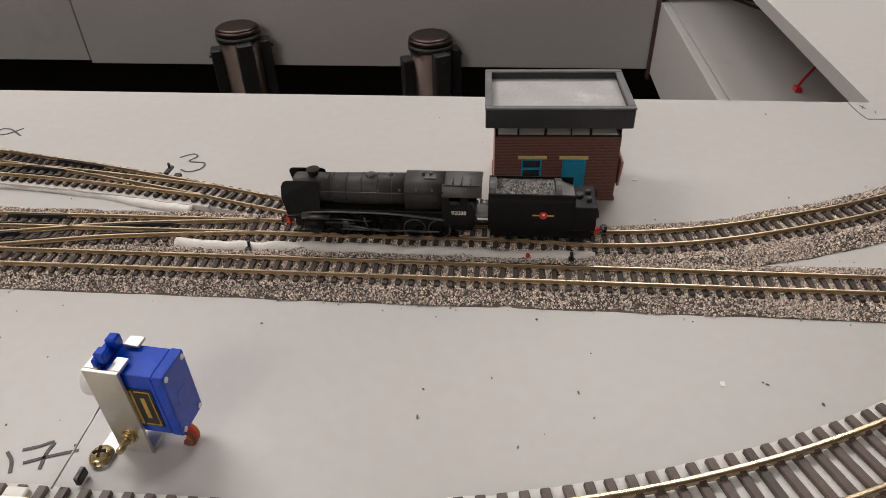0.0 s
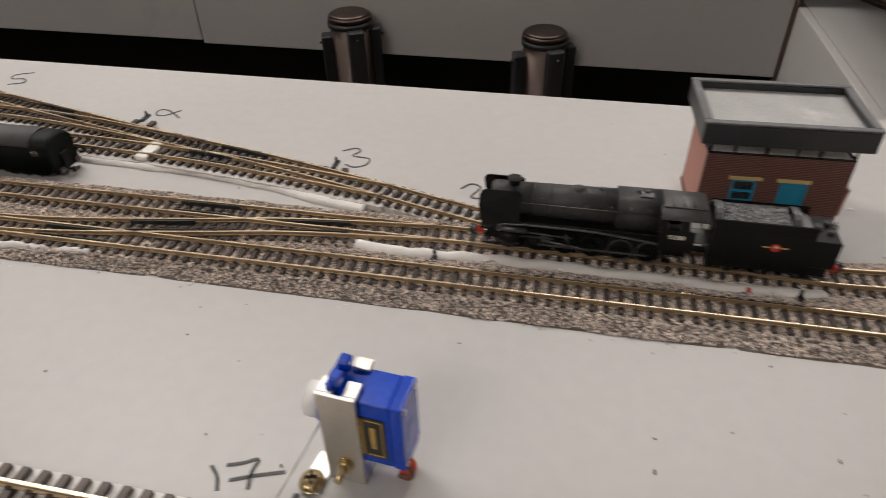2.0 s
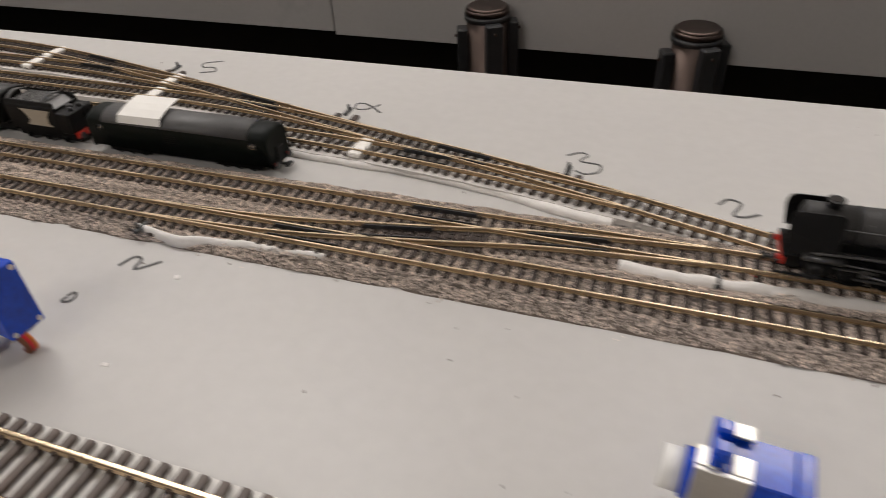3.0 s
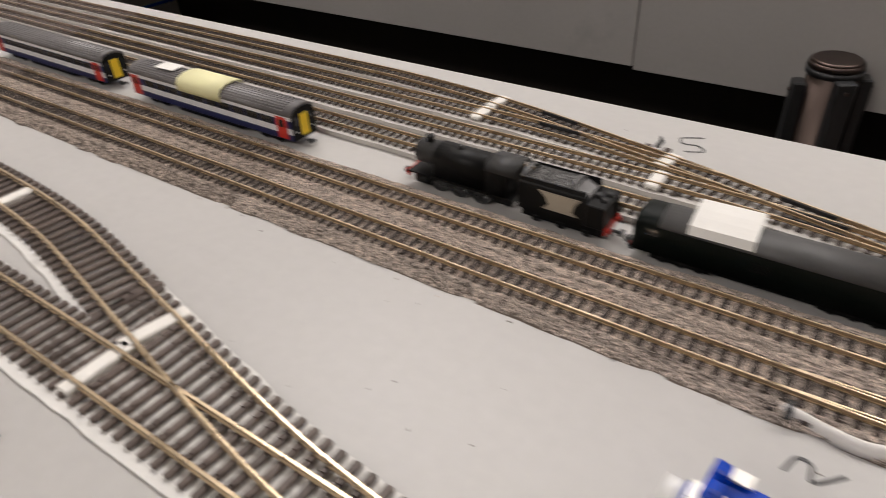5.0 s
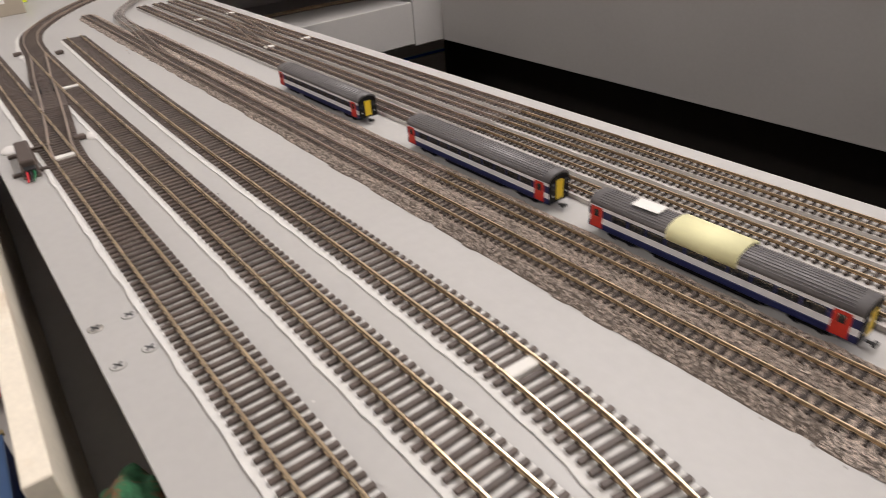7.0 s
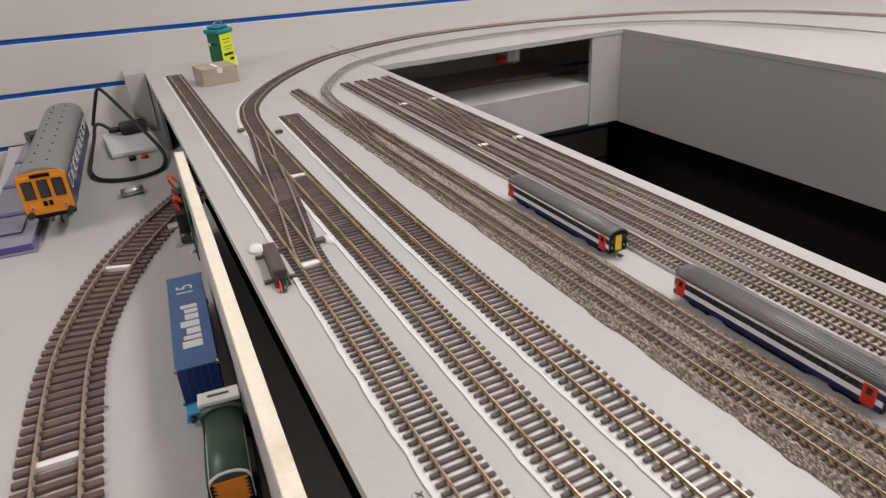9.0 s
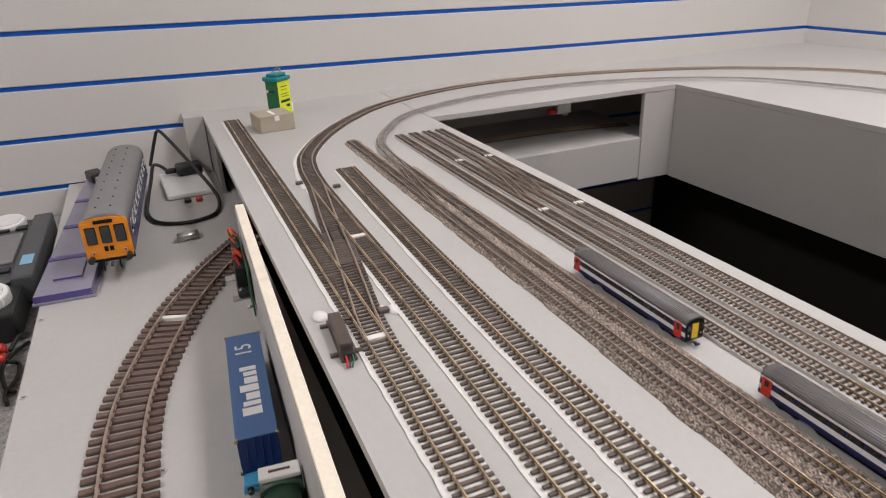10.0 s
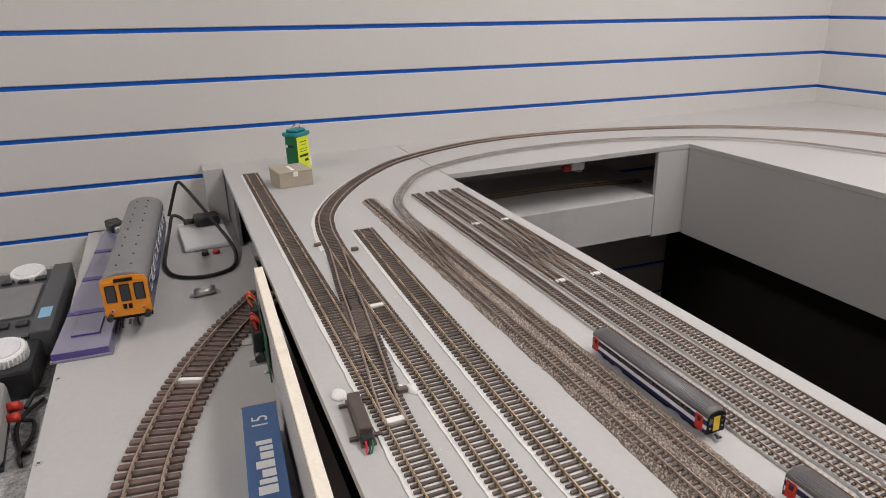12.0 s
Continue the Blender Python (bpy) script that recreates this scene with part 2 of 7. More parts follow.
def bm_prism(outline, z0, z1, bevel=0.0):
    """A plan outline (x, y) drawn up from z0 to z1."""
    b = bmesh.new()
    f = b.faces.new([b.verts.new((x, y, z0)) for x, y in outline])
    r = bmesh.ops.extrude_face_region(b, geom=[f])
    bmesh.ops.translate(b, vec=(0, 0, z1 - z0), verts=[v for v in r["geom"] if isinstance(v, bmesh.types.BMVert)])
    bmesh.ops.recalc_face_normals(b, faces=b.faces[:])
    if bevel:
        bmesh.ops.bevel(b, geom=b.edges[:], offset=bevel, segments=1, affect="EDGES")
    return b


def mesh_of(name, bm, material, smooth_angle=True):
    me = bpy.data.meshes.new(name)
    bm.to_mesh(me)
    bm.free()
    me.materials.append(material)
    return me


def part(name, bm, material, parent=None, label=""):
    ob = new(name, mesh_of(name, bm, material))
    if parent is not None:
        ob.parent = parent
    if label:
        ob["label"] = label
    return ob


def thing(name, label, category, group="", kind="", at=None):
    ob = new(name)
    ob.empty_display_size = 0.01
    if at is not None:
        ob.matrix_basis = at
    return tagged(ob, label, category, group, kind)


def solid(name, bm, material, label, category, group="", kind="", at=None):
    ob = new(name, mesh_of(name, bm, material))
    if at is not None:
        ob.matrix_basis = at
    return tagged(ob, label, category, group, kind)


def bm_tube(pts, r, seg=6):
    """A round tube along smooth points."""
    pts = [Vector(p) for p in smooth_line(pts, 6)]
    b = bmesh.new()
    rings = []
    for i, p in enumerate(pts):
        d = (pts[min(i + 1, len(pts) - 1)] - pts[max(i - 1, 0)]).normalized()
        u = d.orthogonal().normalized() if i == 0 else (rings_u - d * rings_u.dot(d)).normalized()
        rings_u = u
        w = d.cross(u)
        rings.append([b.verts.new(p + r * (u * math.cos(a) + w * math.sin(a))) for a in [k * math.tau / seg for k in range(seg)]])
    for a, c in zip(rings, rings[1:]):
        for k in range(seg):
            b.faces.new((a[k], a[(k + 1) % seg], c[(k + 1) % seg], c[k])).smooth = True
    b.faces.new(rings[0][::-1])
    b.faces.new(rings[-1])
    return b


def smooth_line(pts, n=8):
    """Points on a Catmull-Rom line through pts."""
    p = [Vector(q) if len(q) == 3 else Vector((*q, 0)) for q in pts]
    p = [2 * p[0] - p[1]] + p + [2 * p[-1] - p[-2]]
    out = []
    for a, b, c, d in zip(p, p[1:], p[2:], p[3:]):
        for k in range(n):
            t = k / n
            out.append(0.5 * (2 * b + (c - a) * t + (2 * a - 5 * b + 4 * c - d) * t * t + (3 * b - a - 3 * c + d) * t ** 3))
    out.append(p[-2])
    return out


def resample(pts, step):
    """The line at even steps: (place, direction)."""
    seg = [(b - a).length for a, b in zip(pts, pts[1:])]
    total = sum(seg)
    n = max(1, round(total / step))
    res, i, done = [], 0, 0.0
    for k in range(n + 1):
        s = total * k / n
        while i < len(seg) - 1 and done + seg[i] < s:
            done += seg[i]
            i += 1
        t = (s - done) / seg[i] if seg[i] else 0
        a, b = pts[i], pts[i + 1]
        c0 = pts[max(i - 1, 0)]
        c1 = pts[min(i + 2, len(pts) - 1)]
        d = (b - a).normalized() * 2 + (c1 - c0).normalized()
        res.append((a.lerp(b, t), d.normalized()))
    return res


def sweep(line, outline, material_name=None):
    """An outline of (side, up) swept along (place, direction) pairs."""
    b = bmesh.new()
    rings = []
    for p, d in line:
        side = Vector((-d.y, d.x, 0)).normalized()
        rings.append([b.verts.new(p + side * u + Vector((0, 0, v))) for u, v in outline])
    n = len(outline)
    for a, c in zip(rings, rings[1:]):
        for k in range(n):
            b.faces.new((a[k], a[(k + 1) % n], c[(k + 1) % n], c[k]))
    b.faces.new(rings[0][::-1])
    b.faces.new(rings[-1])
    bmesh.ops.recalc_face_normals(b, faces=b.faces[:])
    return b


# ---- room ----
X_WALL, Y_WALL = -2.02, 1.75
ROOM_X1, ROOM_Y0, Z_FLOOR, Z_CEIL = 2.4, -1.9, -0.95, 1.55


def slat_wall(name, length, pose_m, z_lines, zlo, zhi):
    """A slotted wall panel: boards with a blue insert in each groove."""
    wall = solid(name, bm_box(0, length, 0, 0.03, zlo, zhi), SLAT, "off-white slotted display wall with blue strips", "wall", kind="structure", at=pose_m)
    edges = [zlo] + z_lines + [zhi]
    for a, b in zip(edges, edges[1:]):
        part("panel", bm_box(0, length, -0.012, -0.0005, a + 0.0045, b - 0.0045, 0.0015), SLAT, wall)
    for z in z_lines:
        part("insert_strip", bm_box(0, length, -0.006, -0.0003, z - 0.0044, z + 0.0044), BLUE_STRIP, wall, "bright blue plastic groove strip")
    return wall


LINES = [-0.116 + 0.1 * k for k in range(-8, 17)]
slat_wall("wall_west", 4.2, pose(X_WALL, ROOM_Y0, 0.0266, 0, 1.03, 90), LINES, Z_FLOOR, Z_CEIL)
slat_wall("wall_north", 4.6, pose(X_WALL, Y_WALL, -0.0395, 0, 0, 0), LINES, Z_FLOOR, Z_CEIL)
solid("wall_east", bm_box(ROOM_X1, ROOM_X1 + 0.1, ROOM_Y0, Y_WALL, Z_FLOOR, Z_CEIL), SLAT, "plain off-white wall", "wall", kind="structure")
solid("wall_south", bm_box(X_WALL - 0.1, ROOM_X1, ROOM_Y0 - 0.1, ROOM_Y0, Z_FLOOR, Z_CEIL), SLAT, "plain off-white wall", "wall", kind="structure")
solid("floor", bm_box(X_WALL, ROOM_X1, ROOM_Y0, Y_WALL, Z_FLOOR - 0.1, Z_FLOOR), CARPET, "dark carpeted floor in deep shade", "floor", kind="structure")
solid("ceiling", bm_box(X_WALL, ROOM_X1, ROOM_Y0, Y_WALL, Z_CEIL, Z_CEIL + 0.1), CEILING, "plain white ceiling", "ceiling", kind="structure")


def ceiling_light(x, y, lx, ly, watts):
    t = thing("ceiling_light", "flat white ceiling light panel", "ceiling light", "ceiling lights", at=pose(x, y, Z_CEIL))
    part("frame", bm_box(-lx / 2 - 0.02, lx / 2 + 0.02, -ly / 2 - 0.02, ly / 2 + 0.02, -0.03, -0.0005, 0.004), WHITE, t)
    part("diffuser", bm_box(-lx / 2, lx / 2, -ly / 2, ly / 2, -0.036, -0.0305), LAMP, t, "glowing diffuser")
    data = bpy.data.lights.new("ceiling_lamp", "AREA")
    data.shape, data.size, data.size_y, data.energy, data.color = "RECTANGLE", lx, ly, watts, (1.0, 0.95, 0.90)
    lamp = new("ceiling_lamp", data)
    lamp.matrix_basis = pose(x, y, Z_CEIL - 0.045)


ceiling_light(-0.95, 0.95, 1.2, 0.3, 20.5)
ceiling_light(0.60, 1.40, 1.2, 0.3, 15)
ceiling_light(-0.75, -1.45, 1.2, 0.3, 17)

# ---- railway table ----
FRONT, REAR, WELL_X0, WELL_X1, WELL_Y1 = -0.038, 0.361, -1.692, 0.387, 0.965
T = 0.010
top = solid("table_top", bm_prism([(-2.008, FRONT), (0.95, FRONT), (0.95, 1.737), (-2.008, 1.737), (-2.008, REAR + 0.002), (WELL_X0, REAR + 0.002), (WELL_X0, WELL_Y1), (WELL_X1, WELL_Y1), (WELL_X1, REAR), (-2.008, REAR)], -T, 0),
            BOARD, "pale grey painted railway table top round an open well", "table", kind="structure")


def panel(name, x0, x1, y0, y1, z0, z1, label="grey painted upright panel below the table top", material=PANEL):
    return solid(name, bm_box(x0, x1, y0, y1, z0, z1, 0.0008), material, label, "panel", kind="structure")


# rear side of the well
panel("panel_rear", -1.6925, -0.510, WELL_Y1 + 0.001, WELL_Y1 + 0.012, -0.215, -T - 0.0005)
panel("panel_rear", -0.508, 0.383, WELL_Y1 + 0.001, WELL_Y1 + 0.012, -0.220, -T - 0.0005)
solid("trim", bm_box(0.3835, 0.3885, WELL_Y1 - 0.003, WELL_Y1 + 0.012, -0.235, -T - 0.0005), DARK_WOOD, "dark strip in the corner of the well", "trim", kind="structure")
# west end: closed piece, low panel and a lower shelf seen through the opening
panel("panel_west", WELL_X0 - 0.012, WELL_X0 - 0.001, 0.880, 0.978, -0.213, -T - 0.0005)
panel("panel_west_low", WELL_X0 - 0.012, WELL_X0 - 0.001, REAR, 0.8785, -0.207, -0.112)
solid("shelf_west", bm_box(-2.005, WELL_X0 - 0.0125, -0.02, 0.95, -0.1225, -0.1125), PANEL, "grey lower shelf under the table", "shelf", kind="structure")
# east end
panel("panel_east", WELL_X1 + 0.001, WELL_X1 + 0.012, REAR - 0.2, 0.963, -0.225, -0.119)
solid("shelf_east", bm_box(WELL_X1 + 0.0125, 0.94, 0.0, 1.7, -0.128, -0.1185), PANEL, "grey lower shelf under the table", "shelf", kind="structure")
# three near-black boards added front, rear and inside to keep the underside dark
solid("apron_front", bm_box(-2.0, 0.94, 0.02, 0.03, Z_FLOOR, -T - 0.0005), BLACK_VOID, "added near-black board below the front of the table", "panel", kind="structure")
solid("apron_rear", bm_box(-2.0, 0.94, 1.2, 1.21, Z_FLOOR, -T - 0.0005), BLACK_VOID, "added near-black board behind the well", "panel", kind="structure")
solid("apron_inner", bm_box(-1.68, 0.38, REAR - 0.02, REAR - 0.01, Z_FLOOR, -T - 0.0005), BLACK_VOID, "added near-black board under the table edge", "panel", kind="structure")
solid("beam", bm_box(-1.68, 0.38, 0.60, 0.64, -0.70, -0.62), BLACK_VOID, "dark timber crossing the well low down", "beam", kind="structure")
solid("beam", bm_box(-1.68, 0.38, 0.86, 0.90, -0.52, -0.46), DARK_WOOD, "dark brown timber under the rear panel", "beam", kind="structure")
solid("beam", bm_box(-0.12, 0.09, 0.66, 0.955, -0.335, -0.32), DARK_WOOD, "dark brown board below the posts", "beam", kind="structure")


def chrome_post(x, y, top_z):
    t = thing("chrome_post", "brushed chrome round post with black side clamps", "post", "chrome posts", at=pose(x, y, top_z))
    b = bm_cyl(0.0305, 0.75, 32, m=Matrix.Translation((0, 0, -0.752)))
    part("tube", b, CHROME, t)
    cap = bm_cyl(0.033, 0.006, 32, 0.0315, Matrix.Translation((0, 0, -0.004)))
    merge(cap, bm_cyl(0.0315, 0.003, 32, 0.027, Matrix.Translation((0, 0, 0.002))))
    part("cap", cap, CHROME, t, "worn flat metal cap")
    part("collar", bm_cyl(0.0335, 0.008, 32, m=Matrix.Translation((0, 0, -0.014))), BLACK_PLASTIC, t)
    for a, dz in ((200, -0.026), (20, -0.018), (-60, -0.012)):
        ca, sa = math.cos(radians(a)), math.sin(radians(a))
        bb = bm_box(-0.007, 0.009, -0.012, 0.012, -0.14, dz, 0.002)
        bmesh.ops.transform(bb, matrix=Matrix.Translation((ca * 0.036, sa * 0.036, 0)) @ Matrix.Rotation(radians(a), 4, "Z"), verts=bb.verts)
        part("clamp", bb, BLACK_PLASTIC, t)
        part("screw", bm_cyl(0.0022, 0.003, 10, m=along((ca * 0.0455, sa * 0.0455, dz - 0.012), (ca * 0.06, sa * 0.06, dz - 0.012))), CHROME, t)


chrome_post(-0.236, 0.932, -0.150)
chrome_post(0.056, 0.932, -0.162)


# ---- track ----
def rail_mesh(name, line, side, z0, h, w, foot, tops):
    """One rail: head, web and foot swept along the line at a side distance."""
    o = [(side - foot, 0), (side + foot, 0), (side + foot, h * 0.14), (side + w * 0.3, h * 0.24), (side + w * 0.3, h * 0.62), (side + w / 2, h * 0.72), (side + w / 2, h * 0.93),
         (side + w * 0.3, h), (side - w * 0.3, h), (side - w / 2, h * 0.93), (side - w / 2, h * 0.72), (side - w * 0.3, h * 0.62), (side - w * 0.3, h * 0.24), (side - foot, h * 0.14)]
    b = sweep([(p + Vector((0, 0, z0)), d) for p, d in line], o)
    me = bpy.data.meshes.new(name)
    b.normal_update()
    # upward faces take the top material, all others the darker side one
    for f in b.faces:
        f.material_index = 0 if f.normal.z > 0.45 else 1
    b.to_mesh(me)
    b.free()
    me.materials.append(tops)
    me.materials.append(RAIL_DARK if tops == RAIL else tops)
    return me


def sleeper_mesh(length, width, height, gauge, material):
    """A sleeper with chairs beside each rail."""
    b = bm_box(-width / 2, width / 2, -length / 2, length / 2, 0, height, width * 0.1)
    for s in (-1, 1):
        for o in (-1, 1):
            bm_box(-width * 0.36, width * 0.36, s * gauge / 2 + o * width * 0.34 - width * 0.2, s * gauge / 2 + o * width * 0.34 + width * 0.2, height * 0.98, height * 1.28, bm=b)
    return mesh_of("sleeper", b, material)


class Gauge:
    def __init__(self, gauge, pitch, length, width, height, rail_h, rail_w, material, tops):
        self.gauge, self.pitch, self.length, self.width, self.height = gauge, pitch, length, width, height
        self.rail_h, self.rail_w, self.material = rail_h, rail_w, material
        self.tops = tops
        self.mesh = sleeper_mesh(length, width, height, gauge, material)


OO = Gauge(0.0174, 0.0066, 0.030, 0.0030, 0.0019, 0.0025, 0.0013, SLEEPER, RAIL)
NG = Gauge(0.0096, 0.0052, 0.0165, 0.0021, 0.0013, 0.0019, 0.00085, SLEEPER_N, RAIL)
NGD = Gauge(0.0096, 0.0052, 0.0165, 0.0021, 0.0013, 0.0019, 0.00085, SLEEPER_DUSTY, RAIL_DUSTY)
# browner rails and lighter brown sleepers for the western lengths
NGB = Gauge(0.0096, 0.0052, 0.0165, 0.0021, 0.0013, 0.0019, 0.00085, SLEEPER_BROWN, RAIL_BROWN)
OOD = Gauge(0.0174, 0.0066, 0.030, 0.0030, 0.0019, 0.0025, 0.0013, SLEEPER, RAIL_BROWN)
OG = Gauge(0.0335, 0.0132, 0.064, 0.0066, 0.0040, 0.0036, 0.0024, SLEEPER_O, RAIL_BROWN)


def nearest(p, line):
    return min(((q - p).length, q) for q in line)


STRIP_LIFT = [0.0]


def track(points, g, z, label, group, main=None, branches=(), trim=(0, 0), strip=None, strip_z=0.0012, white=(), under=None, check=()):
    """A length of track: two rails, and sleepers that reach under the branches; along a branch only those clear of its main line."""
    fine = smooth_line(points, 14)
    line = resample(fine, g.pitch)
    t = thing("track", label, "track", group, kind="")
    main_pts = smooth_line(main, 30) if main else None
    br = [smooth_line(b, 30) for b in branches]
    n = 0
    for k, (p, d) in enumerate(line):
        if k < trim[0] or k >= len(line) - trim[1] or n >= 300:
            continue
        side = Vector((-d.y, d.x, 0))
        if main_pts and nearest(p, main_pts)[0] < g.length * 0.98:
            continue
        lo, hi = -g.length / 2, g.length / 2
        for b in br:
            dist, q = nearest(p, b)
            if dist < g.length * 1.0:
                s = (q - p).dot(side)
                lo, hi = min(lo, s - g.length / 2), max(hi, s + g.length / 2)
        ob = new("sleeper", g.mesh)
        mid = (lo + hi) / 2
        wob = random.uniform(-0.7, 0.7)
        ob.matrix_basis = Matrix.Translation(p + side * mid + Vector((0, 0, z))) @ Matrix.Rotation(math.atan2(d.y, d.x) + radians(wob), 4, "Z") @ Matrix.Diagonal((1, (hi - lo) / g.length, 1, 1))
        ob.parent = t
        n += 1
    rl = resample(fine, g.pitch * 1.5)
    for s in (-1, 1):
        r = new("rail", rail_mesh("rail", rl, s * g.gauge / 2, z + g.height, g.rail_h, g.rail_w, g.rail_w * 0.85, g.tops))
        r.parent = t
    if strip:
        w0, w1 = strip
        STRIP_LIFT[0] = (STRIP_LIFT[0] + 0.00011) % 0.0006
        strip_z = strip_z - STRIP_LIFT[0]
        noisy = []
        for p, d in rl:
            noisy.append((p + Vector((0, 0, 0.0001)), d))
        b = sweep(noisy, [(-w0, 0), (w1, 0), (w1, strip_z), (-w0, strip_z)])
        for v in b.verts:
            v.co.xy += Vector((noise.noise(v.co * 70), noise.noise(v.co * 70 + Vector((3, 7, 1))))) * 0.0012
        part("underlay", b, under or FOAM, t, "white foam underlay strip" if not under else "pale grey underlay strip")
    for xa, xb in check:
        some = [(p, d) for p, d in resample(fine, g.pitch * 0.5) if xa <= p.x <= xb]
        gap, hw, lo, hi = g.gauge / 2 - g.rail_w * 1.9, g.rail_w * 0.32, z + g.height, z + g.height + g.rail_h * 0.97
        for s in (-1, 1):
            b = sweep(some, [(s * gap - hw, lo), (s * gap + hw, lo), (s * gap + hw * 0.8, hi), (s * gap - hw * 0.8, hi)])
            part("check_rail", b, BLACK_PLASTIC, t, "short black plastic check rail")
    for at, s in white:
        k = min(range(len(line)), key=lambda i: abs(line[i][0].x - at))
        p, d = line[k]
        b = bm_box(-0.0035, 0.0035, -g.length / 2 * s, g.length / 2 * s, 0, g.height + 0.0012, 0.0005)
        o = part("card_sleeper", b, CARD, t, "white card strip at the rail joint")
        o.matrix_basis = Matrix.Translation(p + Vector((0, 0, z))) @ Matrix.Rotation(math.atan2(d.y, d.x), 4, "Z")
    return t


Y1, Y2 = 0.0087, 0.0585
ARC = [(0.09 + 0.46 * math.sin(radians(a)), Y2 + 0.46 * (1 - math.cos(radians(a)))) for a in range(6, 40, 6)]
O1 = [(-1.876, Y1), (-1.5, Y1), (-1.2, Y1), (-0.9, Y1), (-0.6, Y1), (-0.376, Y1)]
O2 = [(-1.37, 0.0615), (-1.25, 0.0595), (-1.1, Y2), (-0.9, Y2), (-0.6, Y2), (-0.3, Y2), (-0.1, Y2), (0.03, Y2), (0.09, Y2)] + ARC
O3 = [(-1.436, 0.1195), (-1.2, 0.1125), (-0.96, 0.108), (-0.75, 0.108), (-0.59, 0.1075), (-0.52, 0.1055), (-0.47, 0.1010), (-0.423, 0.0925), (-0.375, 0.0830), (-0.303, 0.0690), (-0.26, 0.0635), (-0.2, 0.0595), (-0.15, Y2)]
OX = [(-1.37, 0.0610), (-1.30, 0.0520), (-1.247, 0.0445), (-1.151, 0.0335), (-1.052, 0.0205), (-0.99, 0.0120), (-0.945, Y1)]
OC = [(-1.376, 0.0615), (-1.465, 0.0690), (-1.547, 0.0885), (-1.653, 0.1420), (-1.757, 0.2190), (-1.850, 0.3200), (-1.924, 0.479), (-1.949, 0.639), (-1.923, 0.865), (-1.823, 1.133), (-1.657, 1.328), (-1.48, 1.425), (-1.2, 1.49), (-0.7, 1.51), (-0.1, 1.51)]
track(O1, OO, 0.0012, "straight 00-gauge siding with brown sleepers on a white foam strip", "front tracks", branches=[OX], strip=(0.0190, 0.0152), white=[(-0.96, 0.62)])
track(O2, OO, 0.0012, "00-gauge running line with brown sleepers on white foam", "front tracks", branches=[O3, OX], strip=(0.0188, 0.0158), white=[(-1.17, 0.62), (-0.375, 0.9), (0.03, 0.9)])
track(O3, OO, 0.0012, "00-gauge siding curving into the running line", "front tracks", main=O2, strip=(0.0188, 0.0152), white=[(-0.371, 0.9), (-0.524, 0.62)])
track(OX, OOD, 0.0012, "00-gauge crossover between two parallel tracks", "front tracks", main=O2[:4] + O1[2:5], check=[(-1.215, -1.170)])
track(OC, OOD, 0.0012, "long 00-gauge curve sweeping round to the wall side", "front tracks", strip=(0.0155, 0.0205), white=[(-1.465, 0.6)])


def y_front(x):
    return 0.1768 + 0.0045 * x


def y_back(x):
    return 0.2038 + 0.0055 * x


NZ = 0.0043
NF_A = [(x, y_front(x)) for x in (-1.577, -1.3, -1.0, -0.7)]
NF_B = [(x, y_front(x)) for x in (-0.7, -0.4, -0.1, 0.2, 0.5, 0.8)]
NB_A = [(-1.38, y_back(-1.38) + 0.0005)] + [(x, y_back(x)) for x in (-1.2, -1.0, -0.7)]
NB_B = [(x, y_back(x)) for x in (-0.7, -0.4, -0.1, 0.1, 0.17)] + [(0.21, 0.2030), (0.243, 0.2060), (0.281, 0.2155), (0.340, 0.2372), (0.40, 0.270), (0.45, 0.310)]
NC = [(-1.38, y_back(-1.38) + 0.0005), (-1.46, 0.1985), (-1.541, 0.2100), (-1.621, 0.2490), (-1.708, 0.3120), (-1.765, 0.4050), (-1.807, 0.559), (-1.805, 0.780), (-1.742, 0.973), (-1.634, 1.115), (-1.50, 1.185), (-1.30, 1.235), (-0.9, 1.27), (-0.3, 1.28)]
NX_L = [(-1.47, 0.1985), (-1.40, 0.1935), (-1.323, 0.1845), (-1.24, 0.1755), (-1.17, y_front(-1.17))]
NX_R = [(-0.175, y_front(-0.175)), (-0.11, 0.1800), (-0.049, 0.1895), (-0.002, 0.1980), (0.06, y_back(0.06))]
LAD = [(0.175, y_back(0.175)), (0.115, 0.2115), (0.060, 0.2250), (0.005, 0.2400), (-0.050, 0.2535), (-0.104, 0.2645), (-0.188, 0.2845), (-0.258, 0.3012), (-0.351, 0.3205), (-0.43, 0.3282), (-0.50, 0.3295), (-0.75, 0.3295)]
S_Y = (0.2545, 0.2800, 0.3050, 0.3295)
S1 = [(0.030, 0.2335), (-0.041, 0.2447), (-0.089, 0.2500), (-0.15, 0.2538), (-0.22, S_Y[0]), (-0.5, S_Y[0]), (-0.75, S_Y[0])]
S2 = [(-0.095, 0.2625), (-0.16, 0.2738), (-0.21, 0.2785), (-0.28, S_Y[1]), (-0.5, S_Y[1]), (-0.75, S_Y[1])]
S3 = [(-0.225, 0.2932), (-0.30, 0.3018), (-0.36, 0.3045), (-0.43, S_Y[2]), (-0.6, S_Y[2]), (-0.75, S_Y[2])]
NAME_N = "N-gauge running line with dark sleepers in grey ballast"
track(NF_A, NGB, NZ, NAME_N, "running lines", branches=[NX_L])
track(NF_B, NG, NZ, NAME_N, "running lines", branches=[NX_R], check=[(-0.110, -0.078)])
track(NB_A, NGB, NZ, NAME_N, "running lines", branches=[NX_L])
